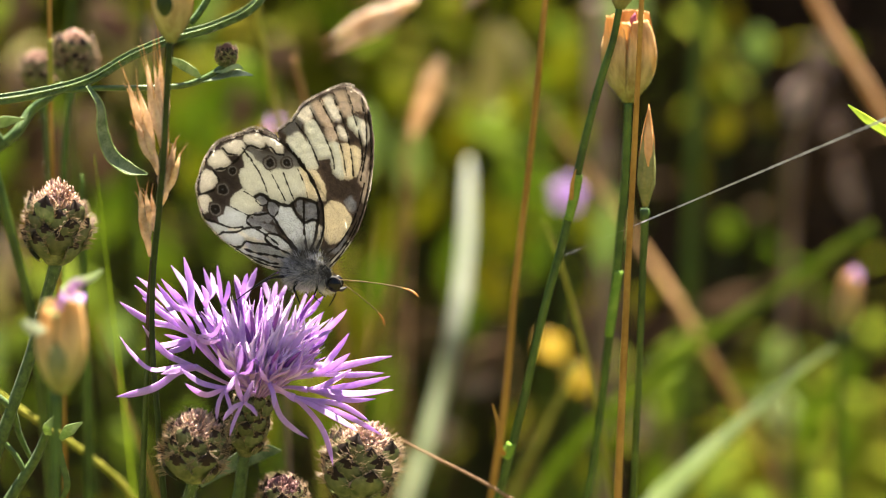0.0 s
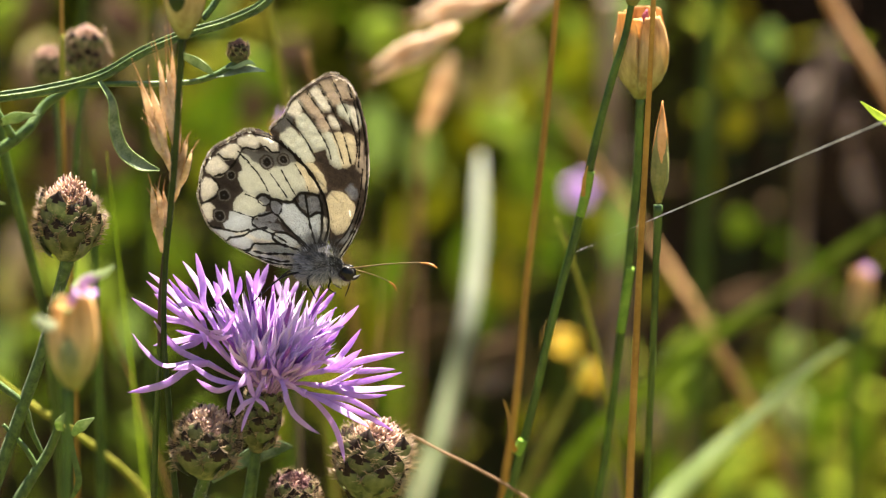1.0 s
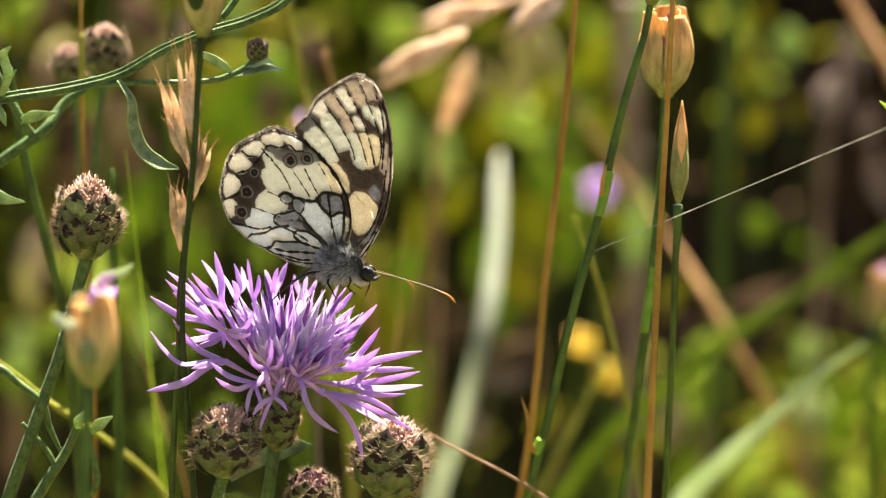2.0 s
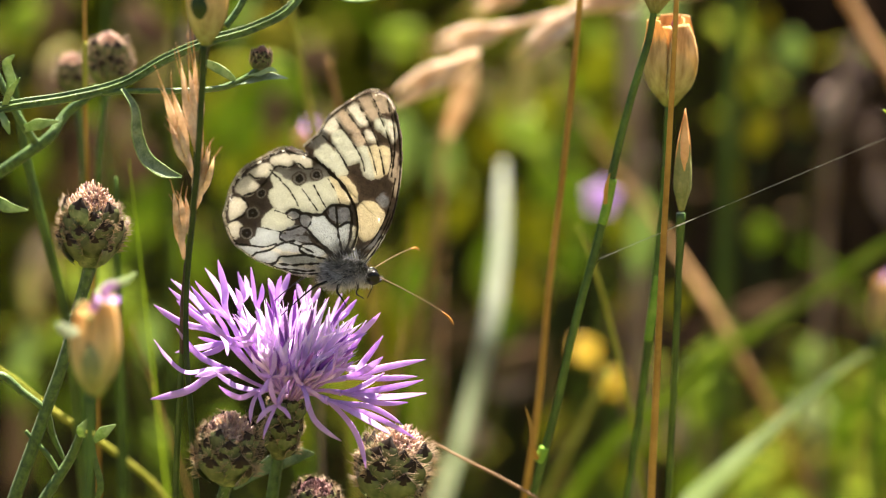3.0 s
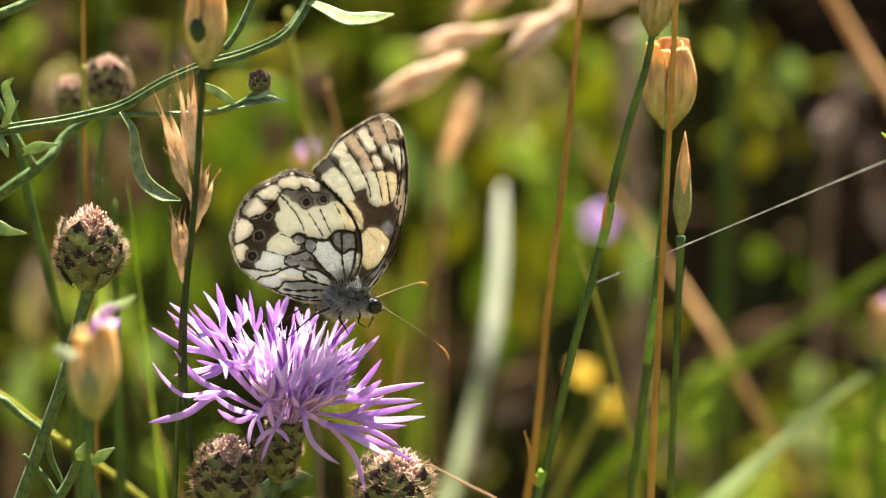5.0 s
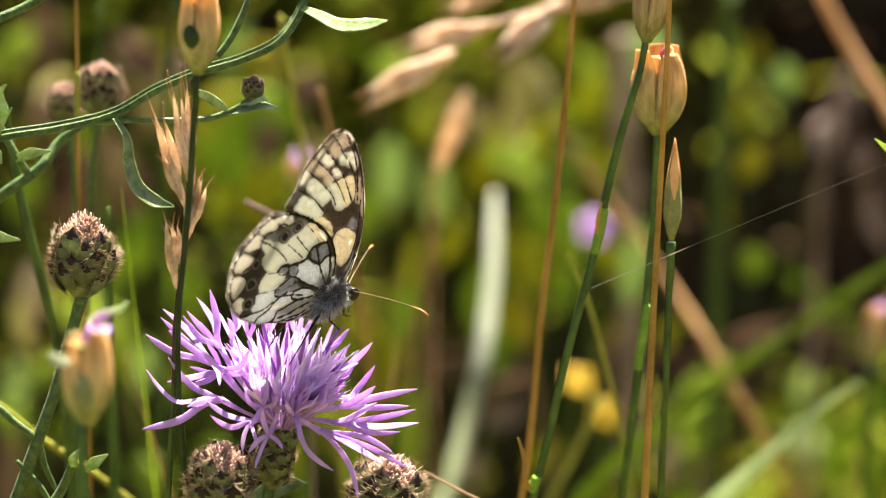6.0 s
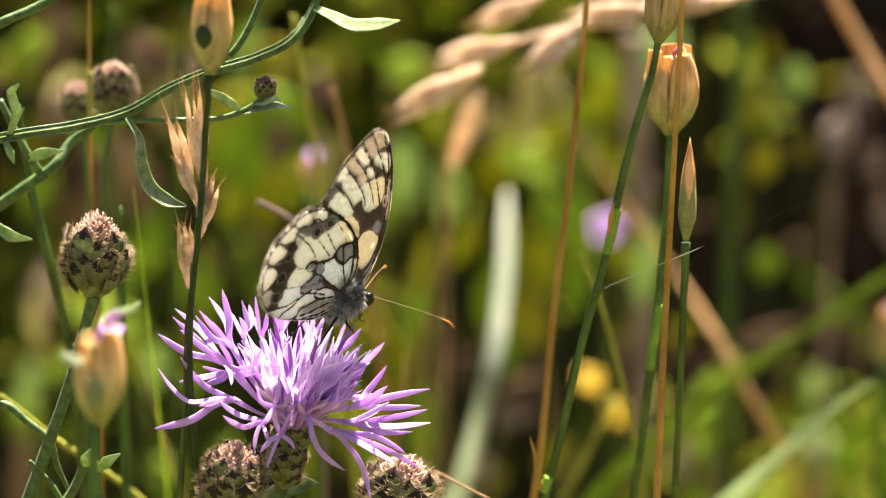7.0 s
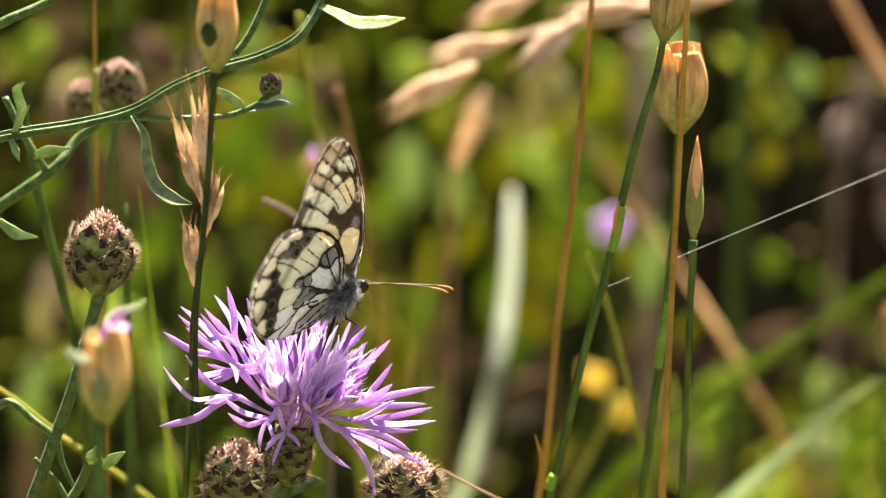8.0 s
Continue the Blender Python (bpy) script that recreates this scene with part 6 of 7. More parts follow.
    veins = (
        (in_wing(-16.3, 190.8, 1.1, 167.1, 16.6, 131.3), 0.06),
        (in_wing(4.7, 211.2, 21.8, 178.7, 37.3, 139.8, 38.6, 125.4), 0.06),
        (in_wing(19.6, 222.6, 38.4, 187.9, 50.5, 149.7, 55.6, 117.7), 0.055),
        (in_wing(36.9, 230.9, 50.1, 201.7, 62.1, 156.4, 66.1, 116.4), 0.055),
        (in_wing(55.7, 237.6, 66.4, 206, 75.5, 174.2, 78.8, 138.3, 70.9, 111.7), 0.055),
        (in_wing(77.4, 228.4, 84.8, 194.4, 84.9, 156.9, 75.8, 110.2), 0.06),
        (in_wing(24.6, -19.2, 46.6, 5.9, 66.1, 37.3, 79, 68.4, 86.1, 98.4, 90.9, 134.6, 91.7, 174.6, 88.3, 206.4), 0.07),
        (in_wing(17.6, -0.7, 40.2, 16.3, 59.7, 43.6, 71.7, 71.4, 81.4, 106.3), 0.06),
        (in_wing(29.8, -6, 52.6, 20.7, 69.7, 52), 0.07),
    )
    return wing_mesh("forewing", rim, (0.090, 0.069, 0.058), patches, veins, (), -0.10, (5.32, 4.67))


HIND_RIM = in_wing(12, 4.9, 19.8, 23.8, 22.9, 48.3, 21.8, 72.5, 17.3, 88.6, 10.3, 106.2, 0.1, 124.5, -11.8, 140.3, -23.8, 154.5, -35.8, 164.7, -49.6, 172.5, -64.3, 177.8, -79.1, 179.1, -91.7, 173.2, -105.9, 168.1, -121.8, 162.1, -132.8, 155.4, -141.4, 145.5, -149.3, 133.2, -154.7, 120.9, -158.5, 107.8, -163.9, 94.7, -161.9, 80, -159.9, 65.4, -154.5, 50.8, -145.7, 39.6, -131.1, 23.6, -114.8, 11.8, -98.4, 1.6, -77.9, -10.9, -57.3, -19.3, -40.8, -22.1, -19.9, -16.5)


def hindwing_mesh():
    rim = HIND_RIM
    patches = (
        (in_wing(-152.9, 47.6, -130.7, 38.4, -97.3, 37.6, -64.2, 32, -39.7, 18, -27.7, 5.3, -34, -14.5, -53.2, -18.3, -77.9, -10.1, -103.3, 5.6, -126.2, 21.3, -142.4, 37.2), PALE, 0.3),
        (in_wing(-143.6, 129.3, -136.5, 143.2, -126.4, 146.7, -119.2, 138.7, -114.4, 131.6, -121.3, 124.1, -133, 122.2), PALE, 0.25),
        (in_wing(-156.1, 103, -148.9, 119.4, -140.7, 117.2, -132.7, 106.8, -138, 97.7, -149, 92.6, -156.6, 89.1), PALE, 0.22),
        (in_wing(-161.1, 78.4, -152.6, 83.5, -146, 79.6, -143, 71.5, -147.5, 61.6, -155.9, 60.6, -160.6, 70.3), PALE, 0.22),
        (in_wing(-123.8, 152.4, -110.3, 159.1, -96.9, 162.7, -91.4, 153.1, -95.8, 145.7, -106.6, 143.9, -117.3, 145.3), PALE, 0.25),
        (in_wing(-91, 166, -76.8, 171.9, -67, 170.5, -63.2, 158.5, -67.5, 152, -77.3, 155.8, -87.1, 160.4), PALE, 0.22),
        (in_wing(-62.9, 169, -51.4, 169.2, -41.7, 162.2, -35.3, 153.5, -38, 145.4, -46.2, 148.4, -55, 156.3), PALE, 0.25),
        (in_wing(-85.6, 153.2, -67.6, 147.1, -44.7, 142.8, -22.4, 143.3, -14.5, 132.2, -18.9, 122.4, -46.9, 120.2, -64.8, 128.6, -79.4, 138.8), DUSK, 0.7),
        (in_wing(-93.2, 149, -84.2, 145.2, -76.3, 132.4, -68.4, 118.9, -62.3, 102.8, -60.2, 87.5, -70.9, 89.6, -79.3, 85.4, -89, 93.2, -96.9, 107.7, -97.4, 119.8, -88.9, 124.9, -92.7, 136.9), CREAM, 0.22),
        (in_wing(-80.3, 138, -68.1, 129.4, -55.2, 120.8, -47.2, 108.8, -40.2, 93.6, -33.9, 81.6, -30, 75.3, -36.6, 74.3, -47.3, 77.2, -56.2, 82.7, -62.4, 98.8, -70.1, 117.2), CREAM, 0.22),
        (in_wing(-51, 120.1, -37.8, 122, -30.6, 115.7, -23.7, 95.7, -20.7, 81.2, -28.3, 75.3, -34.7, 83.2, -41.7, 99.3), CREAM, 0.22),
        (in_wing(-34.5, 121.3, -22.1, 124, -12.2, 125, -6, 112.2, -0.6, 96.2, -0, 86.5, -9.1, 86.3, -17.4, 82.1, -22.3, 85.2, -28.3, 107.7), CREAM, 0.22),
        (in_wing(-10.6, 125, -3.3, 122, 3, 111.7, 9.2, 94, 11.4, 82, 4.7, 79.4, -0.1, 85.7, -3.7, 104.2), WARM, 0.22),
        (in_wing(-111.9, 78.8, -104.2, 87.2, -94.1, 91.5, -85.1, 86, -77.8, 80.5, -71.3, 74.2, -69, 67.7, -75.9, 60.2, -84.3, 56.8, -96.6, 60.5, -106.5, 65.1, -113, 69.9), CREAM, 0.22),
        (in_wing(-119.8, 66.4, -111.5, 63.4, -96.7, 58.9, -91, 54.1, -90.4, 46, -96.4, 40.1, -107.3, 39, -119.7, 41.9, -130.4, 46.5, -131.9, 50.6, -123.4, 56.5), WHITE, 0.25),
        (in_wing(-47.7, 59.4, -38.4, 70.2, -28.5, 68, -18, 57.7, -10.1, 47.4, -7.9, 33.6, -5.9, 14.1, -15.1, 9.8, -24.8, 18.5, -35.2, 32.9, -43.2, 44, -50.4, 52), WHITE, 0.22),
        (in_wing(-4.2, 49.2, 4.1, 51.8, 10.5, 47.9, 11.1, 37.4, 6.6, 22.6, -0.3, 10.2, -4.2, 19.1, -6.2, 35.3), WHITE, 0.25),
        (in_wing(14.5, 43.2, 20.2, 40.9, 21.6, 27.9, 17.9, 13.2, 11.3, 8.9, 8.1, 14.5, 11.7, 27.7), PALE, 0.25),
        (in_wing(-75.3, 81.4, -66.9, 85.7, -60.4, 81, -61.4, 73.6, -68.1, 71.8), GREY, 0.2),
        (in_wing(-59.8, 72.9, -50.6, 76.3, -44.1, 70.8, -46.9, 60.2, -53.6, 56.8, -59.3, 61.5), GREY, 0.2),
        (in_wing(-81.8, 55.2, -70, 62, -59.3, 59.1, -52.9, 53.5, -57.2, 47.7, -67.9, 49.1, -78.7, 50.4), GREY, 0.2),
        (in_wing(-16.7, 78, -10.9, 81.4, -7.7, 74.2, -8.2, 54.7, -13.8, 61.1, -17.8, 69.1), GREY, 0.2),
        (in_wing(-4.5, 74.3, 4.6, 76.1, 12.8, 74.7, 13.4, 64.2, 10.7, 54.4, 0.8, 53.4, -4.9, 56.4), GREY, 0.2),
        (in_wing(-88.6, 51.8, -76.3, 47.2, -62.2, 44.3, -51.6, 39.7, -47.7, 31.7, -60.8, 35.4, -75.6, 39.9, -86.4, 42.8), GREY, 0.3),
        (in_wing(-99, 36.8, -84.8, 39.6, -72.3, 39.2, -64.2, 32.9, -61.2, 22.3, -74.4, 25.2, -89.2, 29.7), WHITE, 0.22),
        (in_wing(-57.7, 27.3, -49.4, 27.6, -39.7, 21.3, -30.8, 12.6, -35.8, 9.2, -48.1, 13.7, -56.3, 19.2), WHITE, 0.22),
        (in_wing(-150.6, 43.5, -135.6, 40.7, -120.8, 34.5, -129.2, 31, -141.7, 33.1), WHITE, 0.22),
        (in_wing(-127.6, 28.6, -114.2, 31.5, -101.8, 26.1, -96.1, 21.3, -102.1, 15.4, -114.7, 14.2, -124.6, 19.7), WHITE, 0.22),
        (in_wing(-92.9, 16.5, -77.2, 14.5, -60.5, 15.8, -49.9, 9.6, -43.5, 2.4, -56.8, 1.2, -73.3, 4.8, -85.7, 8.5), WHITE, 0.22),
        (in_wing(-108.2, 9.5, -90, 3.5, -73.5, -2.6, -58.7, -7.9, -52.2, -14.2, -65.5, -13.8, -81.9, -6.1, -98.4, 1.6), WHITE, 0.22),
    )
    veins = (
        (in_wing(-77.7, 83.8, -71, 87.2, -62.7, 85.8, -57.9, 80.2, -49.7, 78, -38.3, 73.4, -28.4, 72.1, -20, 78.8, -13.3, 83, -6.7, 82.3, -0.2, 80.9, 6.3, 78.6, 12, 76.3), 0.15),
        (in_wing(12, 76.3, 14.2, 64.2, 13.1, 50.4, 10.2, 35.7, 5.7, 19.4, 0.5, 8.6), 0.12),
        (in_wing(-58.8, 78.6, -60.7, 69.6, -58.4, 61.5, -52, 55.2, -46, 61, -43.3, 70, -48.1, 76.4), 0.07),
        (in_wing(-61.4, 72.8, -68.1, 71, -75.4, 76.5, -77.7, 83.8), 0.07),
        (in_wing(-58.5, 60.7, -73.5, 57.9, -87.6, 55.9, -91.2, 48.4, -83.9, 40.5), 0.1),
        (in_wing(-52, 55.2, -43.3, 40.8, -32.9, 26.4, -23.3, 14.4, -14.4, 4.9), 0.12),
        (in_wing(-22.6, 74.6, -19.6, 62.5, -12.4, 53, -5.9, 48.3, 4.1, 52.6, 13.1, 51.3), 0.13),
        (in_wing(-6.8, 80.7, -7.2, 64.5, -7.6, 48.3, -6.4, 27.1, -4.4, 9.3), 0.1),
        (in_wing(-120, 31.3, -105.8, 32.5, -95.7, 36.9, -83.1, 39.7, -70.7, 39.2), 0.11),
        (in_wing(-132.7, 27.7, -126.7, 31.1, -119.2, 31.3), 0.09),
        (in_wing(-147, 49.4, -130.5, 43.3, -114, 38, -97.3, 39.3), 0.08),
        (in_wing(-83.9, 39.7, -70.8, 33.5, -59.4, 26.5, -46.4, 16.2), 0.09),
        (in_wing(-59.7, 15.8, -64.5, 23.9, -61.8, 29.7, -52.7, 30.7, -42, 27, -30.7, 17.5, -18.5, 5.6), 0.11),
        (in_wing(-64.5, 23.1, -56.4, 15.1, -45, 8.9, -30.2, 2.8), 0.11),
        (in_wing(-124.8, 13.1, -110.6, 10.3, -99.8, 11.4, -94.6, 18.1, -81.3, 16.9, -64.7, 15.7, -48.2, 11.3), 0.11),
        (in_wing(-135.4, 20.2, -118.9, 14.1, -110.6, 11.1), 0.08),
        (in_wing(-95.7, 8.2, -77.5, 2.2, -56.8, -0.4, -38.6, -3.2), 0.1),
        (in_wing(-90.1, -1.4, -72, -6.6, -57.1, -11.9, -46.4, -12.4), 0.1),
        (in_wing(-113.1, 10.2, -90.2, -2.2, -65.5, -13.8, -42.4, -18), 0.07),
        (in_wing(-82, 135.5, -71.7, 120.4, -62.4, 98.8, -58.6, 85.1), 0.05),
        (in_wing(-55.1, 122.4, -45.7, 103.2, -34, 80), 0.045),
        (in_wing(-35.4, 118.8, -27, 95.6, -20.8, 80.4), 0.045),
        (in_wing(-13.9, 124.2, -4.6, 101.8, -0.2, 81.7), 0.045),
        (in_wing(-93.9, 153, -87.6, 143.5, -80.4, 135.6), 0.05),
        (in_wing(-93.3, 90.7, -81, 83.7, -74.5, 79), 0.045),
        (in_wing(-113.1, 68.2, -100.8, 62, -88.4, 56.7), 0.04),
        (in_wing(-133.9, 121.4, -115.5, 125.1, -102.7, 136.7, -92.4, 148.2, -85.5, 156.4, -67.5, 152, -54.2, 155.5, -44.6, 146, -33.9, 144.7), 0.09),
        (in_wing(-123.8, 152.4, -115.7, 144.5, -102.5, 143.2), 0.09),
        (in_wing(10.5, 11.4, 18.3, 27.8, 21.3, 49.9, 20.2, 72.5, 14, 90.9, 2.3, 115.7, -11.9, 136.3, -27.9, 154.4, -45.7, 166.9, -66.9, 174.5), 0.11),
        (in_wing(8.5, 100.5, -0.1, 118, -13.6, 134.6), 0.06),
        (in_wing(-138.1, 119.7, -130.2, 105.2, -132.1, 97.1, -145.8, 88.6, -159.2, 85), 0.1),
        (in_wing(-158.4, 58.9, -150.4, 49.3, -138.8, 46.3), 0.1),
    )
    eyes = ((-10.98, 12.03, 0.62), (-12.48, 9.32, 0.8), (-13.65, 6.44, 0.78), (-5.48, 13.29, 0.72), (-3.01, 13.35, 0.66))
    return wing_mesh("hindwing", rim, (0.055, 0.044, 0.039), patches, veins, eyes, -0.14)


def fringe_mesh(margin):
    """Short pale scales standing out along a wing's outer margin, in the wing's plane."""
    line = spline([Vector((x, 0, y)) for x, y in margin], 16)
    bm = bmesh.new()
    for a, b in zip(line, line[1:]):
        t = b - a
        out = Vector((t.z, 0, -t.x)).normalized()
        if out.dot(a) < 0:
            out = -out
        for k in range(5):
            p = a.lerp(b, (k + random.random()) / 5)
            d = (out + t.normalized() * random.uniform(-0.4, 0.4)) * random.uniform(0.12, 0.34) + Vector((0, random.uniform(-0.06, 0.06), 0))
            e = t.normalized() * 0.035
            v = [bm.verts.new(q) for q in (p - out * 0.08 - e, p - out * 0.08 + e, p - out * 0.08 + Vector((0, 0.03, 0)), p + d)]
            for q in ((0, 1, 3), (1, 2, 3), (2, 0, 3)):
                bm.faces.new([v[i] for i in q])
    for v in bm.verts:
        v.co *= MM
    me = bpy.data.meshes.new("fringe")
    bm.to_mesh(me)
    bm.free()
    me.materials.append(FRINGE)
    return me


def hairs(bm, centre, size, n, length, sweep_dir, mat=0):
    """Short tapering hairs over an ellipsoid."""
    c = Vector(centre)
    for i in range(n):
        u = 1 - 2 * (i + 0.5) / n
        a = i * 2.399963
        r = math.sqrt(1 - u * u)
        o = Vector((r * math.cos(a), r * math.sin(a), u))
        p = c + Vector((o.x * size[0], o.y * size[1], o.z * size[2])) * 0.96
        d = (o + Vector(sweep_dir) + Vector((random.uniform(-0.4, 0.4), random.uniform(-0.4, 0.4), random.uniform(-0.4, 0.4)))).normalized() * (length * random.uniform(0.6, 1.3))
        s = o.orthogonal().normalized() * 0.045
        t = o.cross(s).normalized() * 0.045
        v = [bm.verts.new(p + s), bm.verts.new(p - s * 0.5 + t * 0.8), bm.verts.new(p - s * 0.5 - t * 0.8), bm.verts.new(p + d)]
        for q in ((0, 1, 3), (1, 2, 3), (2, 0, 3)):
            bm.faces.new([v[k] for k in q]).material_index = mat


def ellipsoid(bm, centre, size, mat=0):
    made = bmesh.ops.create_uvsphere(bm, u_segments=20, v_segments=12, radius=1.0)["verts"]
    for v in made:
        v.co = Vector((v.co.x * size[0], v.co.y * size[1], v.co.z * size[2])) + Vector(centre)
    for f in bm.faces:
        f.smooth = True


def build_butterfly():
    """Built about the wings' root, head towards +x; posed along the clip."""
    ob = thing("butterfly", (0, 0, 0), "marbled cream and brown butterfly with closed wings on a flower", "butterfly")
    fore, hind = forewing_mesh(), hindwing_mesh()
    fringes = {"forewing": fringe_mesh(FORE_RIM[15:26]), "hindwing": fringe_mesh(HIND_RIM[11:32])}
    for side, lean in ((-1, 0.3), (1, -0.6)):
        for me, off, name, dx, dz, k in ((fore, 0.12, "forewing", 0.15, 0.3, 1.0), (hind, 0.19, "hindwing", -0.1, 0.32, 1.0)):
            w = new(name, me)
            w.parent = ob
            w.matrix_local = pose(0, -off * MM, 0, -lean) if side < 0 else pose(dx * MM, off * MM, dz * MM, -lean) @ Matrix.Diagonal((k, -1.0, k, 1))
            new("fringe", fringes[name]).parent = w
            tagged(w, "cream and brown chequered wing with dark veins" if name == "forewing" else "cream and grey wing with dark veins and small eyespots")
    bm = bmesh.new()
    ellipsoid(bm, (-0.3, 0, -2.5), (3.4, 1.5, 1.9))
    thorax = part("thorax", bm, SKIN, ob)
    bm = bmesh.new()
    hairs(bm, (-0.6, 0, -2.5), (3.2, 1.6, 2.0), 3200, 1.0, (-0.9, 0, 0.1))
    hairs(bm, (-0.6, 0, -3.0), (3.1, 1.62, 1.8), 1100, 1.1, (-0.7, 0, -0.2), 1)
    hairs(bm, (-0.4, 0, -1.0), (3.2, 0.9, 1.3), 900, 1.3, (-0.5, 0, 0.8))
    part("fur", bm, (FUR, FUR_WHITE), thorax, "grey and white fur")
    bm = bmesh.new()
    sweep(bm, [(-2.6, 0, -1.4), (-5.0, 0, -0.3), (-7.8, 0, 1.2), (-9.8, 0, 2.4)], [1.3, 1.3, 1.1, 0.8, 0.15], [0.4, 0.2, 0.18, 0.16, 0.08], sides=12, sub=5)
    part("abdomen", bm, FUR, ob)
    bm = bmesh.new()
    ellipsoid(bm, (3.3, 0, -3.9), (1.15, 1.05, 1.1))
    hairs(bm, (2.8, 0, -3.6), (1.1, 1.0, 1.1), 300, 0.6, (0.0, 0, 0.5))
    sweep(bm, [(3.7, -0.3, -4.5), (4.5, -0.35, -4.7), (5.2, -0.35, -4.4)], [0.3, 0.28, 0.08], sides=6, sub=3)
    sweep(bm, [(3.7, 0.3, -4.5), (4.5, 0.35, -4.7), (5.2, 0.35, -4.4)], [0.3, 0.28, 0.08], sides=6, sub=3)
    hairs(bm, (2.6, 0, -4.6), (1.1, 0.8, 0.7), 200, 0.6, (-0.2, 0, -0.8), 1)
    head = part("head", bm, (SKIN, FUR_WHITE), ob)
    for s in (-1, 1):
        bm = bmesh.new()
        ellipsoid(bm, (3.6, s * 0.75, -3.9), (1.0, 0.55, 1.08))
        part("eye", bm, BLACK, head, "glossy black eye")
    bm = bmesh.new()
    sweep(bm, [(3.8, 0, -4.7), (3.4, 0, -5.8), (2.6, 0, -7.2)], [0.12, 0.1, 0.07], sides=6, sub=4)
    part("proboscis", bm, BLACK, head)
    for s in (-1, 1):
        for pts in (((0.6, s * 0.9, -3.3), (1.2, s * 1.3, -4.4), (0.8, s * 1.5, -5.4), (1.8, s * 1.6, -6.4)), ((-1.0, s * 1.0, -3.2), (-2.0, s * 1.8, -4.2), (-1.4, s * 2.2, -5.6), (-1.0, s * 2.4, -6.6)),
                    ((-2.8, s * 1.0, -2.9), (-5.0, s * 1.9, -2.9), (-7.5, s * 2.3, -4.2), (-10.5, s * 2.4, -6.3))):
            bm = bmesh.new()
            sweep(bm, pts, [0.24, 0.2, 0.14, 0.1, 0.07], sides=6, sub=4)
            part("leg", bm, BLACK, ob)
    feelers = []
    for s in (-1, 1):
        # along its own x from the head, bent towards the club
        bm = bmesh.new()
        sweep(bm, [(0, 0, 0), (4.3, 0, 0.25), (8.7, 0, 0.3), (11.4, 0, 0.15), (12.6, 0, -0.05)], [0.075, 0.065, 0.065, 0.07, 0.1], sides=6, sub=5, mat=0)
        sweep(bm, [(11.5, 0, 0.13), (12.6, 0, -0.05), (13.3, 0, -0.4), (13.8, 0, -0.8)], [0.09, 0.15, 0.16, 0.06], sides=8, sub=4, mat=1)
        me = bpy.data.meshes.new("antenna")
        for v in bm.verts:
            v.co *= MM
        bm.to_mesh(me)
        bm.free()
        me.materials.append(ANTENNA)
        me.materials.append(CLUB)
        a = new("antenna", me)
        a.parent = ob
        tagged(a, "thin clubbed antenna")
        feelers.append(a)
    return ob, feelers


BUTTERFLY, FEELERS = build_butterfly()


def sway(ob, rows):
    """Tip a plant about its foot by small angles (seconds, degrees about y, degrees about x)."""
    p = ob.location.copy()
    walk(ob, [(t, pose(p.x, p.y, p.z, rx, ry, 0)) for t, ry, rx in rows])


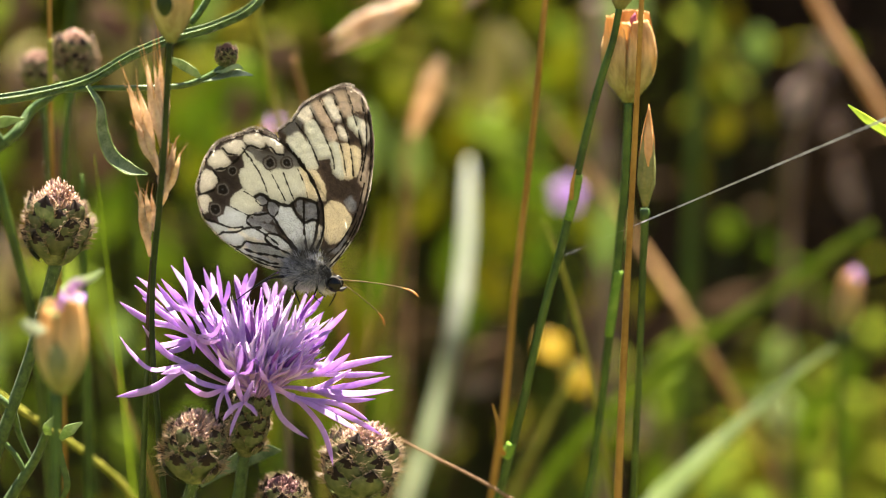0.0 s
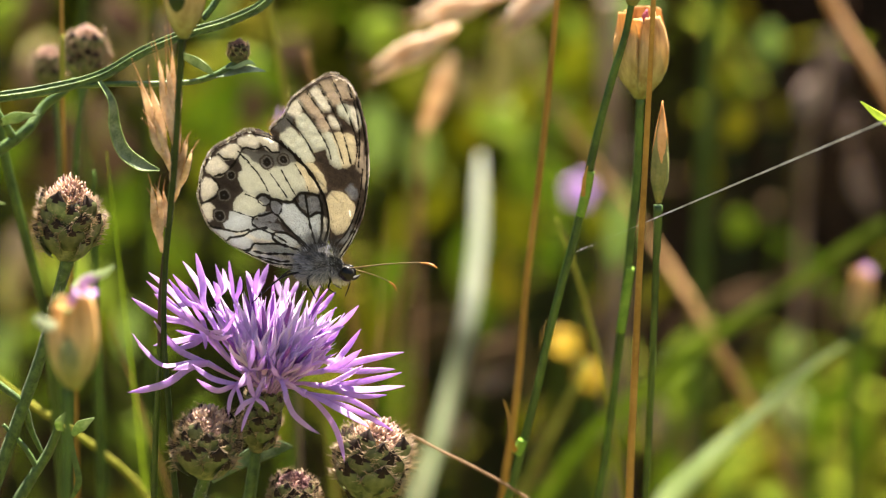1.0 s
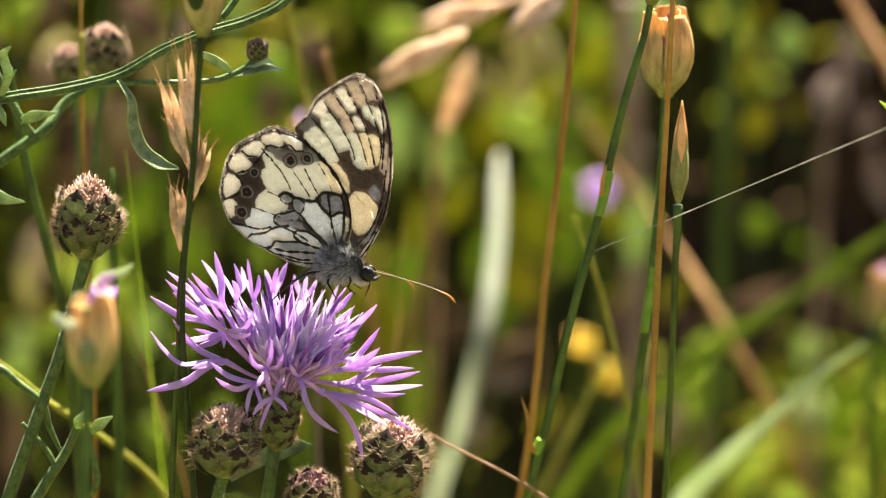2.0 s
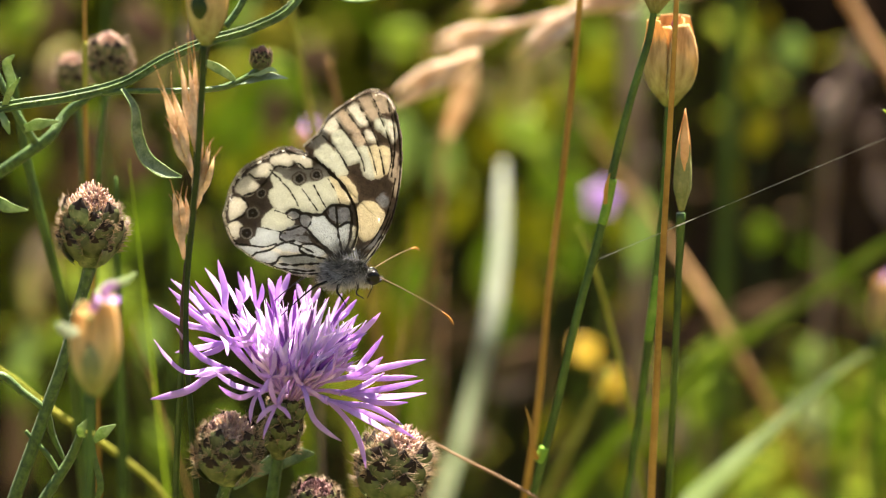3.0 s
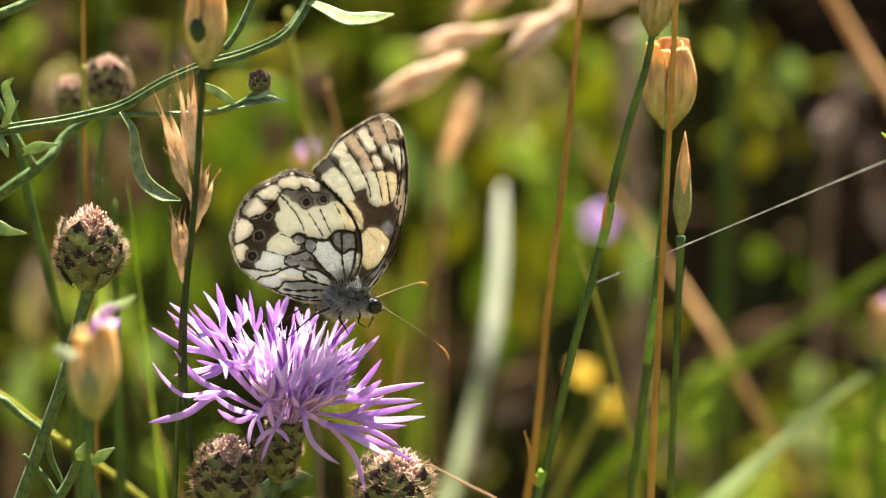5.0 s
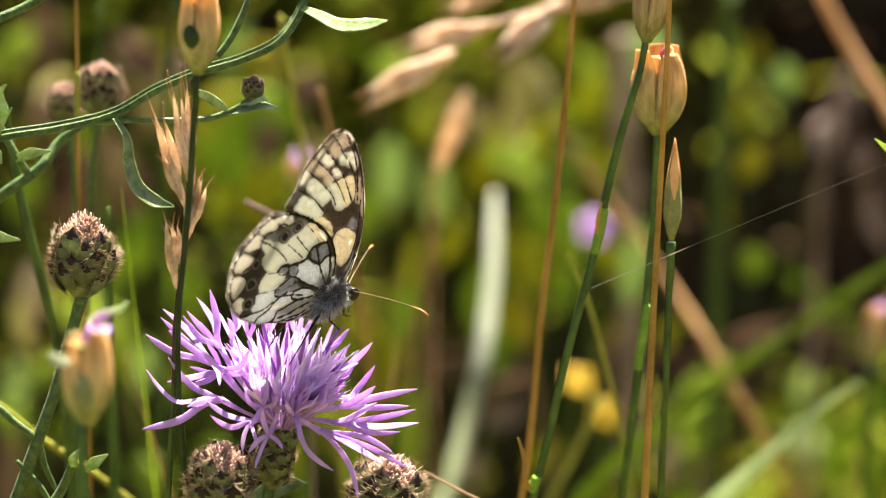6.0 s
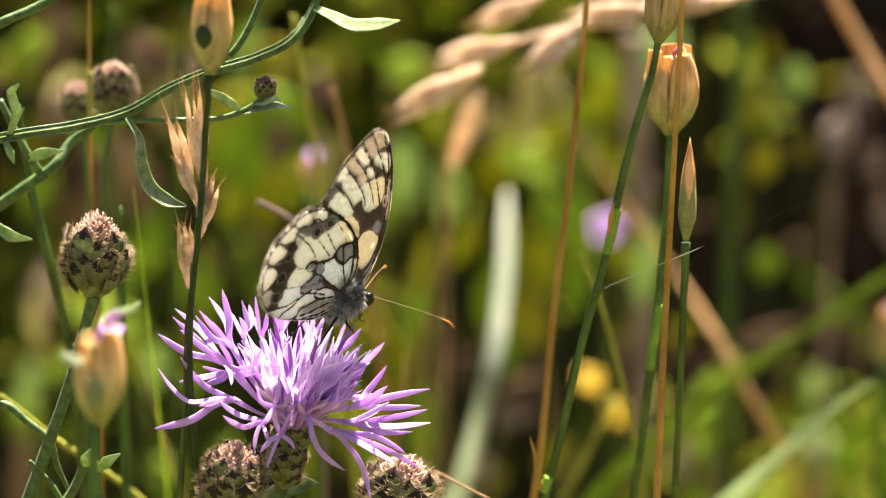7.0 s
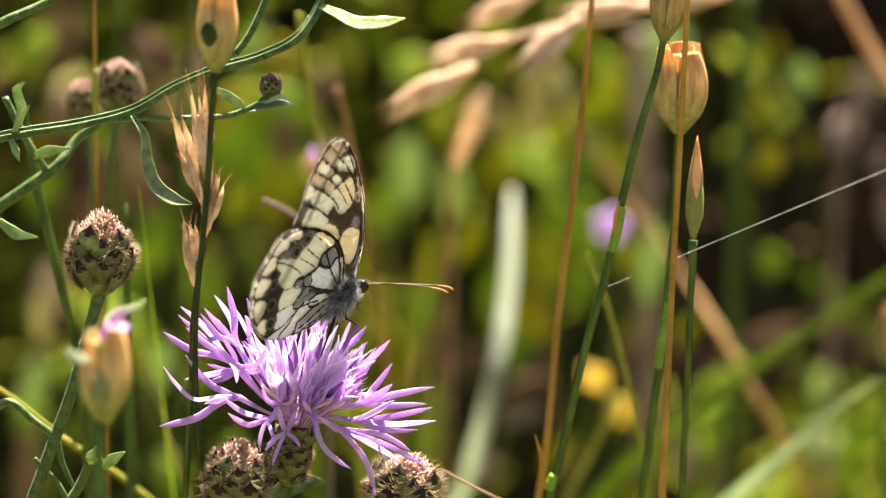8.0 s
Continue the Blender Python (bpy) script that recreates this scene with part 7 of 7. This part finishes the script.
def motions():
    walk(BUTTERFLY, [
        (0, pose(-0.01879, -0.00040, 0.39910, -2.2, -1.3, -12.0)),
        (0.5, pose(-0.01909, -0.00041, 0.39931, -1.6, -2.9, -11.4)),
        (1, pose(-0.01914, -0.00040, 0.39952, -1.3, -9.2, -11.5)),
        (1.5, pose(-0.01899, -0.00041, 0.39938, -2.4, -8.9, -17.4)),
        (3, pose(-0.01861, -0.00036, 0.39953, 11.1, -7.0, 14.5)),
        (3.5, pose(-0.01895, -0.00039, 0.39961, 14.3, -10.5, 20.1)),
        (4, pose(-0.01801, -0.00038, 0.39892, 11.6, -1.0, 13.2)),
        (4.5, pose(-0.01758, -0.00037, 0.39846, 8.0, 1.0, 14.3)),
        (5.8, pose(-0.01969, -0.00039, 0.39975, 12.9, -20.1, 32.5)),
        (6, pose(-0.02003, -0.00037, 0.39954, 18.0, -23.7, 38.0)),
        (6.5, pose(-0.02008, -0.00038, 0.39932, 17.7, -29.0, 42.6)),
        (7, pose(-0.01901, -0.00037, 0.39919, 18.3, -18.0, 43.9)),
        (7.5, pose(-0.02041, -0.00037, 0.39948, 19.5, -30.7, 45.3)),
        (8, pose(-0.02086, -0.00038, 0.39929, 17.6, -33.7, 45.2)),
    ])
    walk(FEELERS[0], [
        (0, pose(0.00340, -0.00040, -0.00320, 0, 1.9, -16.8)),
        (0.5, pose(0.00340, -0.00040, -0.00320, 0, 3.0, -17.7)),
        (1, pose(0.00340, -0.00040, -0.00320, 0, 0.8, -7.2)),
        (1.5, pose(0.00340, -0.00040, -0.00320, 0, 9.5, -1.8)),
        (3, pose(0.00340, -0.00040, -0.00320, 0, 29.1, -30.7)),
        (3.5, pose(0.00340, -0.00040, -0.00320, 0, 30.0, -36.8)),
        (4, pose(0.00340, -0.00040, -0.00320, 0, 36.4, -26.9)),
        (4.5, pose(0.00340, -0.00040, -0.00320, 0, 38.7, -11.6)),
        (5.8, pose(0.00340, -0.00040, -0.00320, 0, 12.2, -65.6)),
        (6, pose(0.00340, -0.00040, -0.00320, 0, -7.4, -76.9)),
        (6.5, pose(0.00340, -0.00040, -0.00320, 0, 1.2, -64.9)),
        (7, pose(0.00340, -0.00040, -0.00320, 0, 20.9, -48.6)),
        (7.5, pose(0.00340, -0.00040, -0.00320, 0, -17.5, -72.1)),
        (8, pose(0.00340, -0.00040, -0.00320, 0, 18.7, -47.4)),
    ])
    walk(FEELERS[1], [
        (0, pose(0.00340, 0.00040, -0.00320, 0, 36.7, 62.7)),
        (0.5, pose(0.00340, 0.00040, -0.00320, 0, 41.6, 61.6)),
        (1, pose(0.00340, 0.00040, -0.00320, 0, 24.8, 72.9)),
        (1.5, pose(0.00340, 0.00040, -0.00320, 0, 30.1, 81.6)),
        (3, pose(0.00340, 0.00040, -0.00320, 0, 9.6, 44.9)),
        (3.5, pose(0.00340, 0.00040, -0.00320, 0, 14.9, 40.1)),
        (4, pose(0.00340, 0.00040, -0.00320, 0, 8.4, 44.0)),
        (4.5, pose(0.00340, 0.00040, -0.00320, 0, 8.9, 40.5)),
        (5.8, pose(0.00340, 0.00040, -0.00320, 0, 7.7, 34.0)),
        (6, pose(0.00340, 0.00040, -0.00320, 0, 13.6, 33.1)),
        (6.5, pose(0.00340, 0.00040, -0.00320, 0, 17.1, 33.6)),
        (7, pose(0.00340, 0.00040, -0.00320, 0, 20.2, 29.1)),
        (7.25, pose(0.00340, 0.00040, -0.00320, 0, 0.0, -50.0)),
        (7.5, pose(0.00340, 0.00040, -0.00320, 0, -29.4, -128.0)),
        (7.75, pose(0.00340, 0.00040, -0.00320, 0, -10.0, -66.0)),
        (8, pose(0.00340, 0.00040, -0.00320, 0, -1.9, -68.2)),
    ])
    sway(SEED_HEADS[0], [(0, 0, 0), (0.5, 0.06, 0), (1, 0.0, 0), (1.5, 0.09, 0), (3, 0.13, 0), (3.5, 0.11, 0), (4, 0.10, 0), (4.5, 0.16, 0), (6, 0.07, 0), (6.5, 0.2, 0), (7, 0.07, 0), (7.5, 0.25, 0), (8, 0.14, 0)])
    sway(SEED_HEADS[1], [(0, 0, 0), (1, 0.03, 0), (1.5, 0.05, 0), (3, 0.04, 0), (4, 0.06, 0), (4.5, 0.09, 0), (6, 0.0, 0), (7, 0.05, 0), (7.5, 0.08, 0), (8, 0.09, 0)])
    # turning the flat silk edge-on and back imitates its glints going and coming
    axis = (SILK_TO - SILK_FROM).normalized()
    walk(SILK, [(t, Matrix.Translation(SILK_FROM * MM) @ Matrix.Rotation(radians(a), 4, axis)) for t, a in
                ((0, 0), (1, 4), (1.5, 24), (1.7, 35), (2.8, 76), (3, 80), (3.5, 86), (4, 88), (4.3, 60), (4.5, 6), (4.7, 10), (5.8, 80), (6.2, 85), (6.6, 88), (7.3, 84), (7.5, 70), (7.8, 14), (8, 0))])
    walk(ARCHING, [(0, pose(0.12148, 0.15, -0.00517)), (0.3, pose(0.12275, 0.15, -0.00234)), (0.6, pose(0.12390, 0.15, -0.00685)), (0.9, pose(0.12684, 0.15, -0.01106)), (1.5, pose(0.12358, 0.15, -0.01127)), (2.8, pose(0.12684, 0.15, -0.01431)), (3.2, pose(0.12600, 0.15, -0.01452)), (3.5, pose(0.12631, 0.15, -0.01116)), (4.5, pose(0.12348, 0.15, -0.01221)), (5.8, pose(0.12401, 0.15, -0.00812)), (6.2, pose(0.12232, 0.15, -0.01085)), (6.5, pose(0.12201, 0.15, -0.01284)), (7, pose(0.12600, 0.15, -0.01200)), (7.4, pose(0.12737, 0.15, -0.00990)), (8, pose(0.12390, 0.15, -0.01190))])


motions()
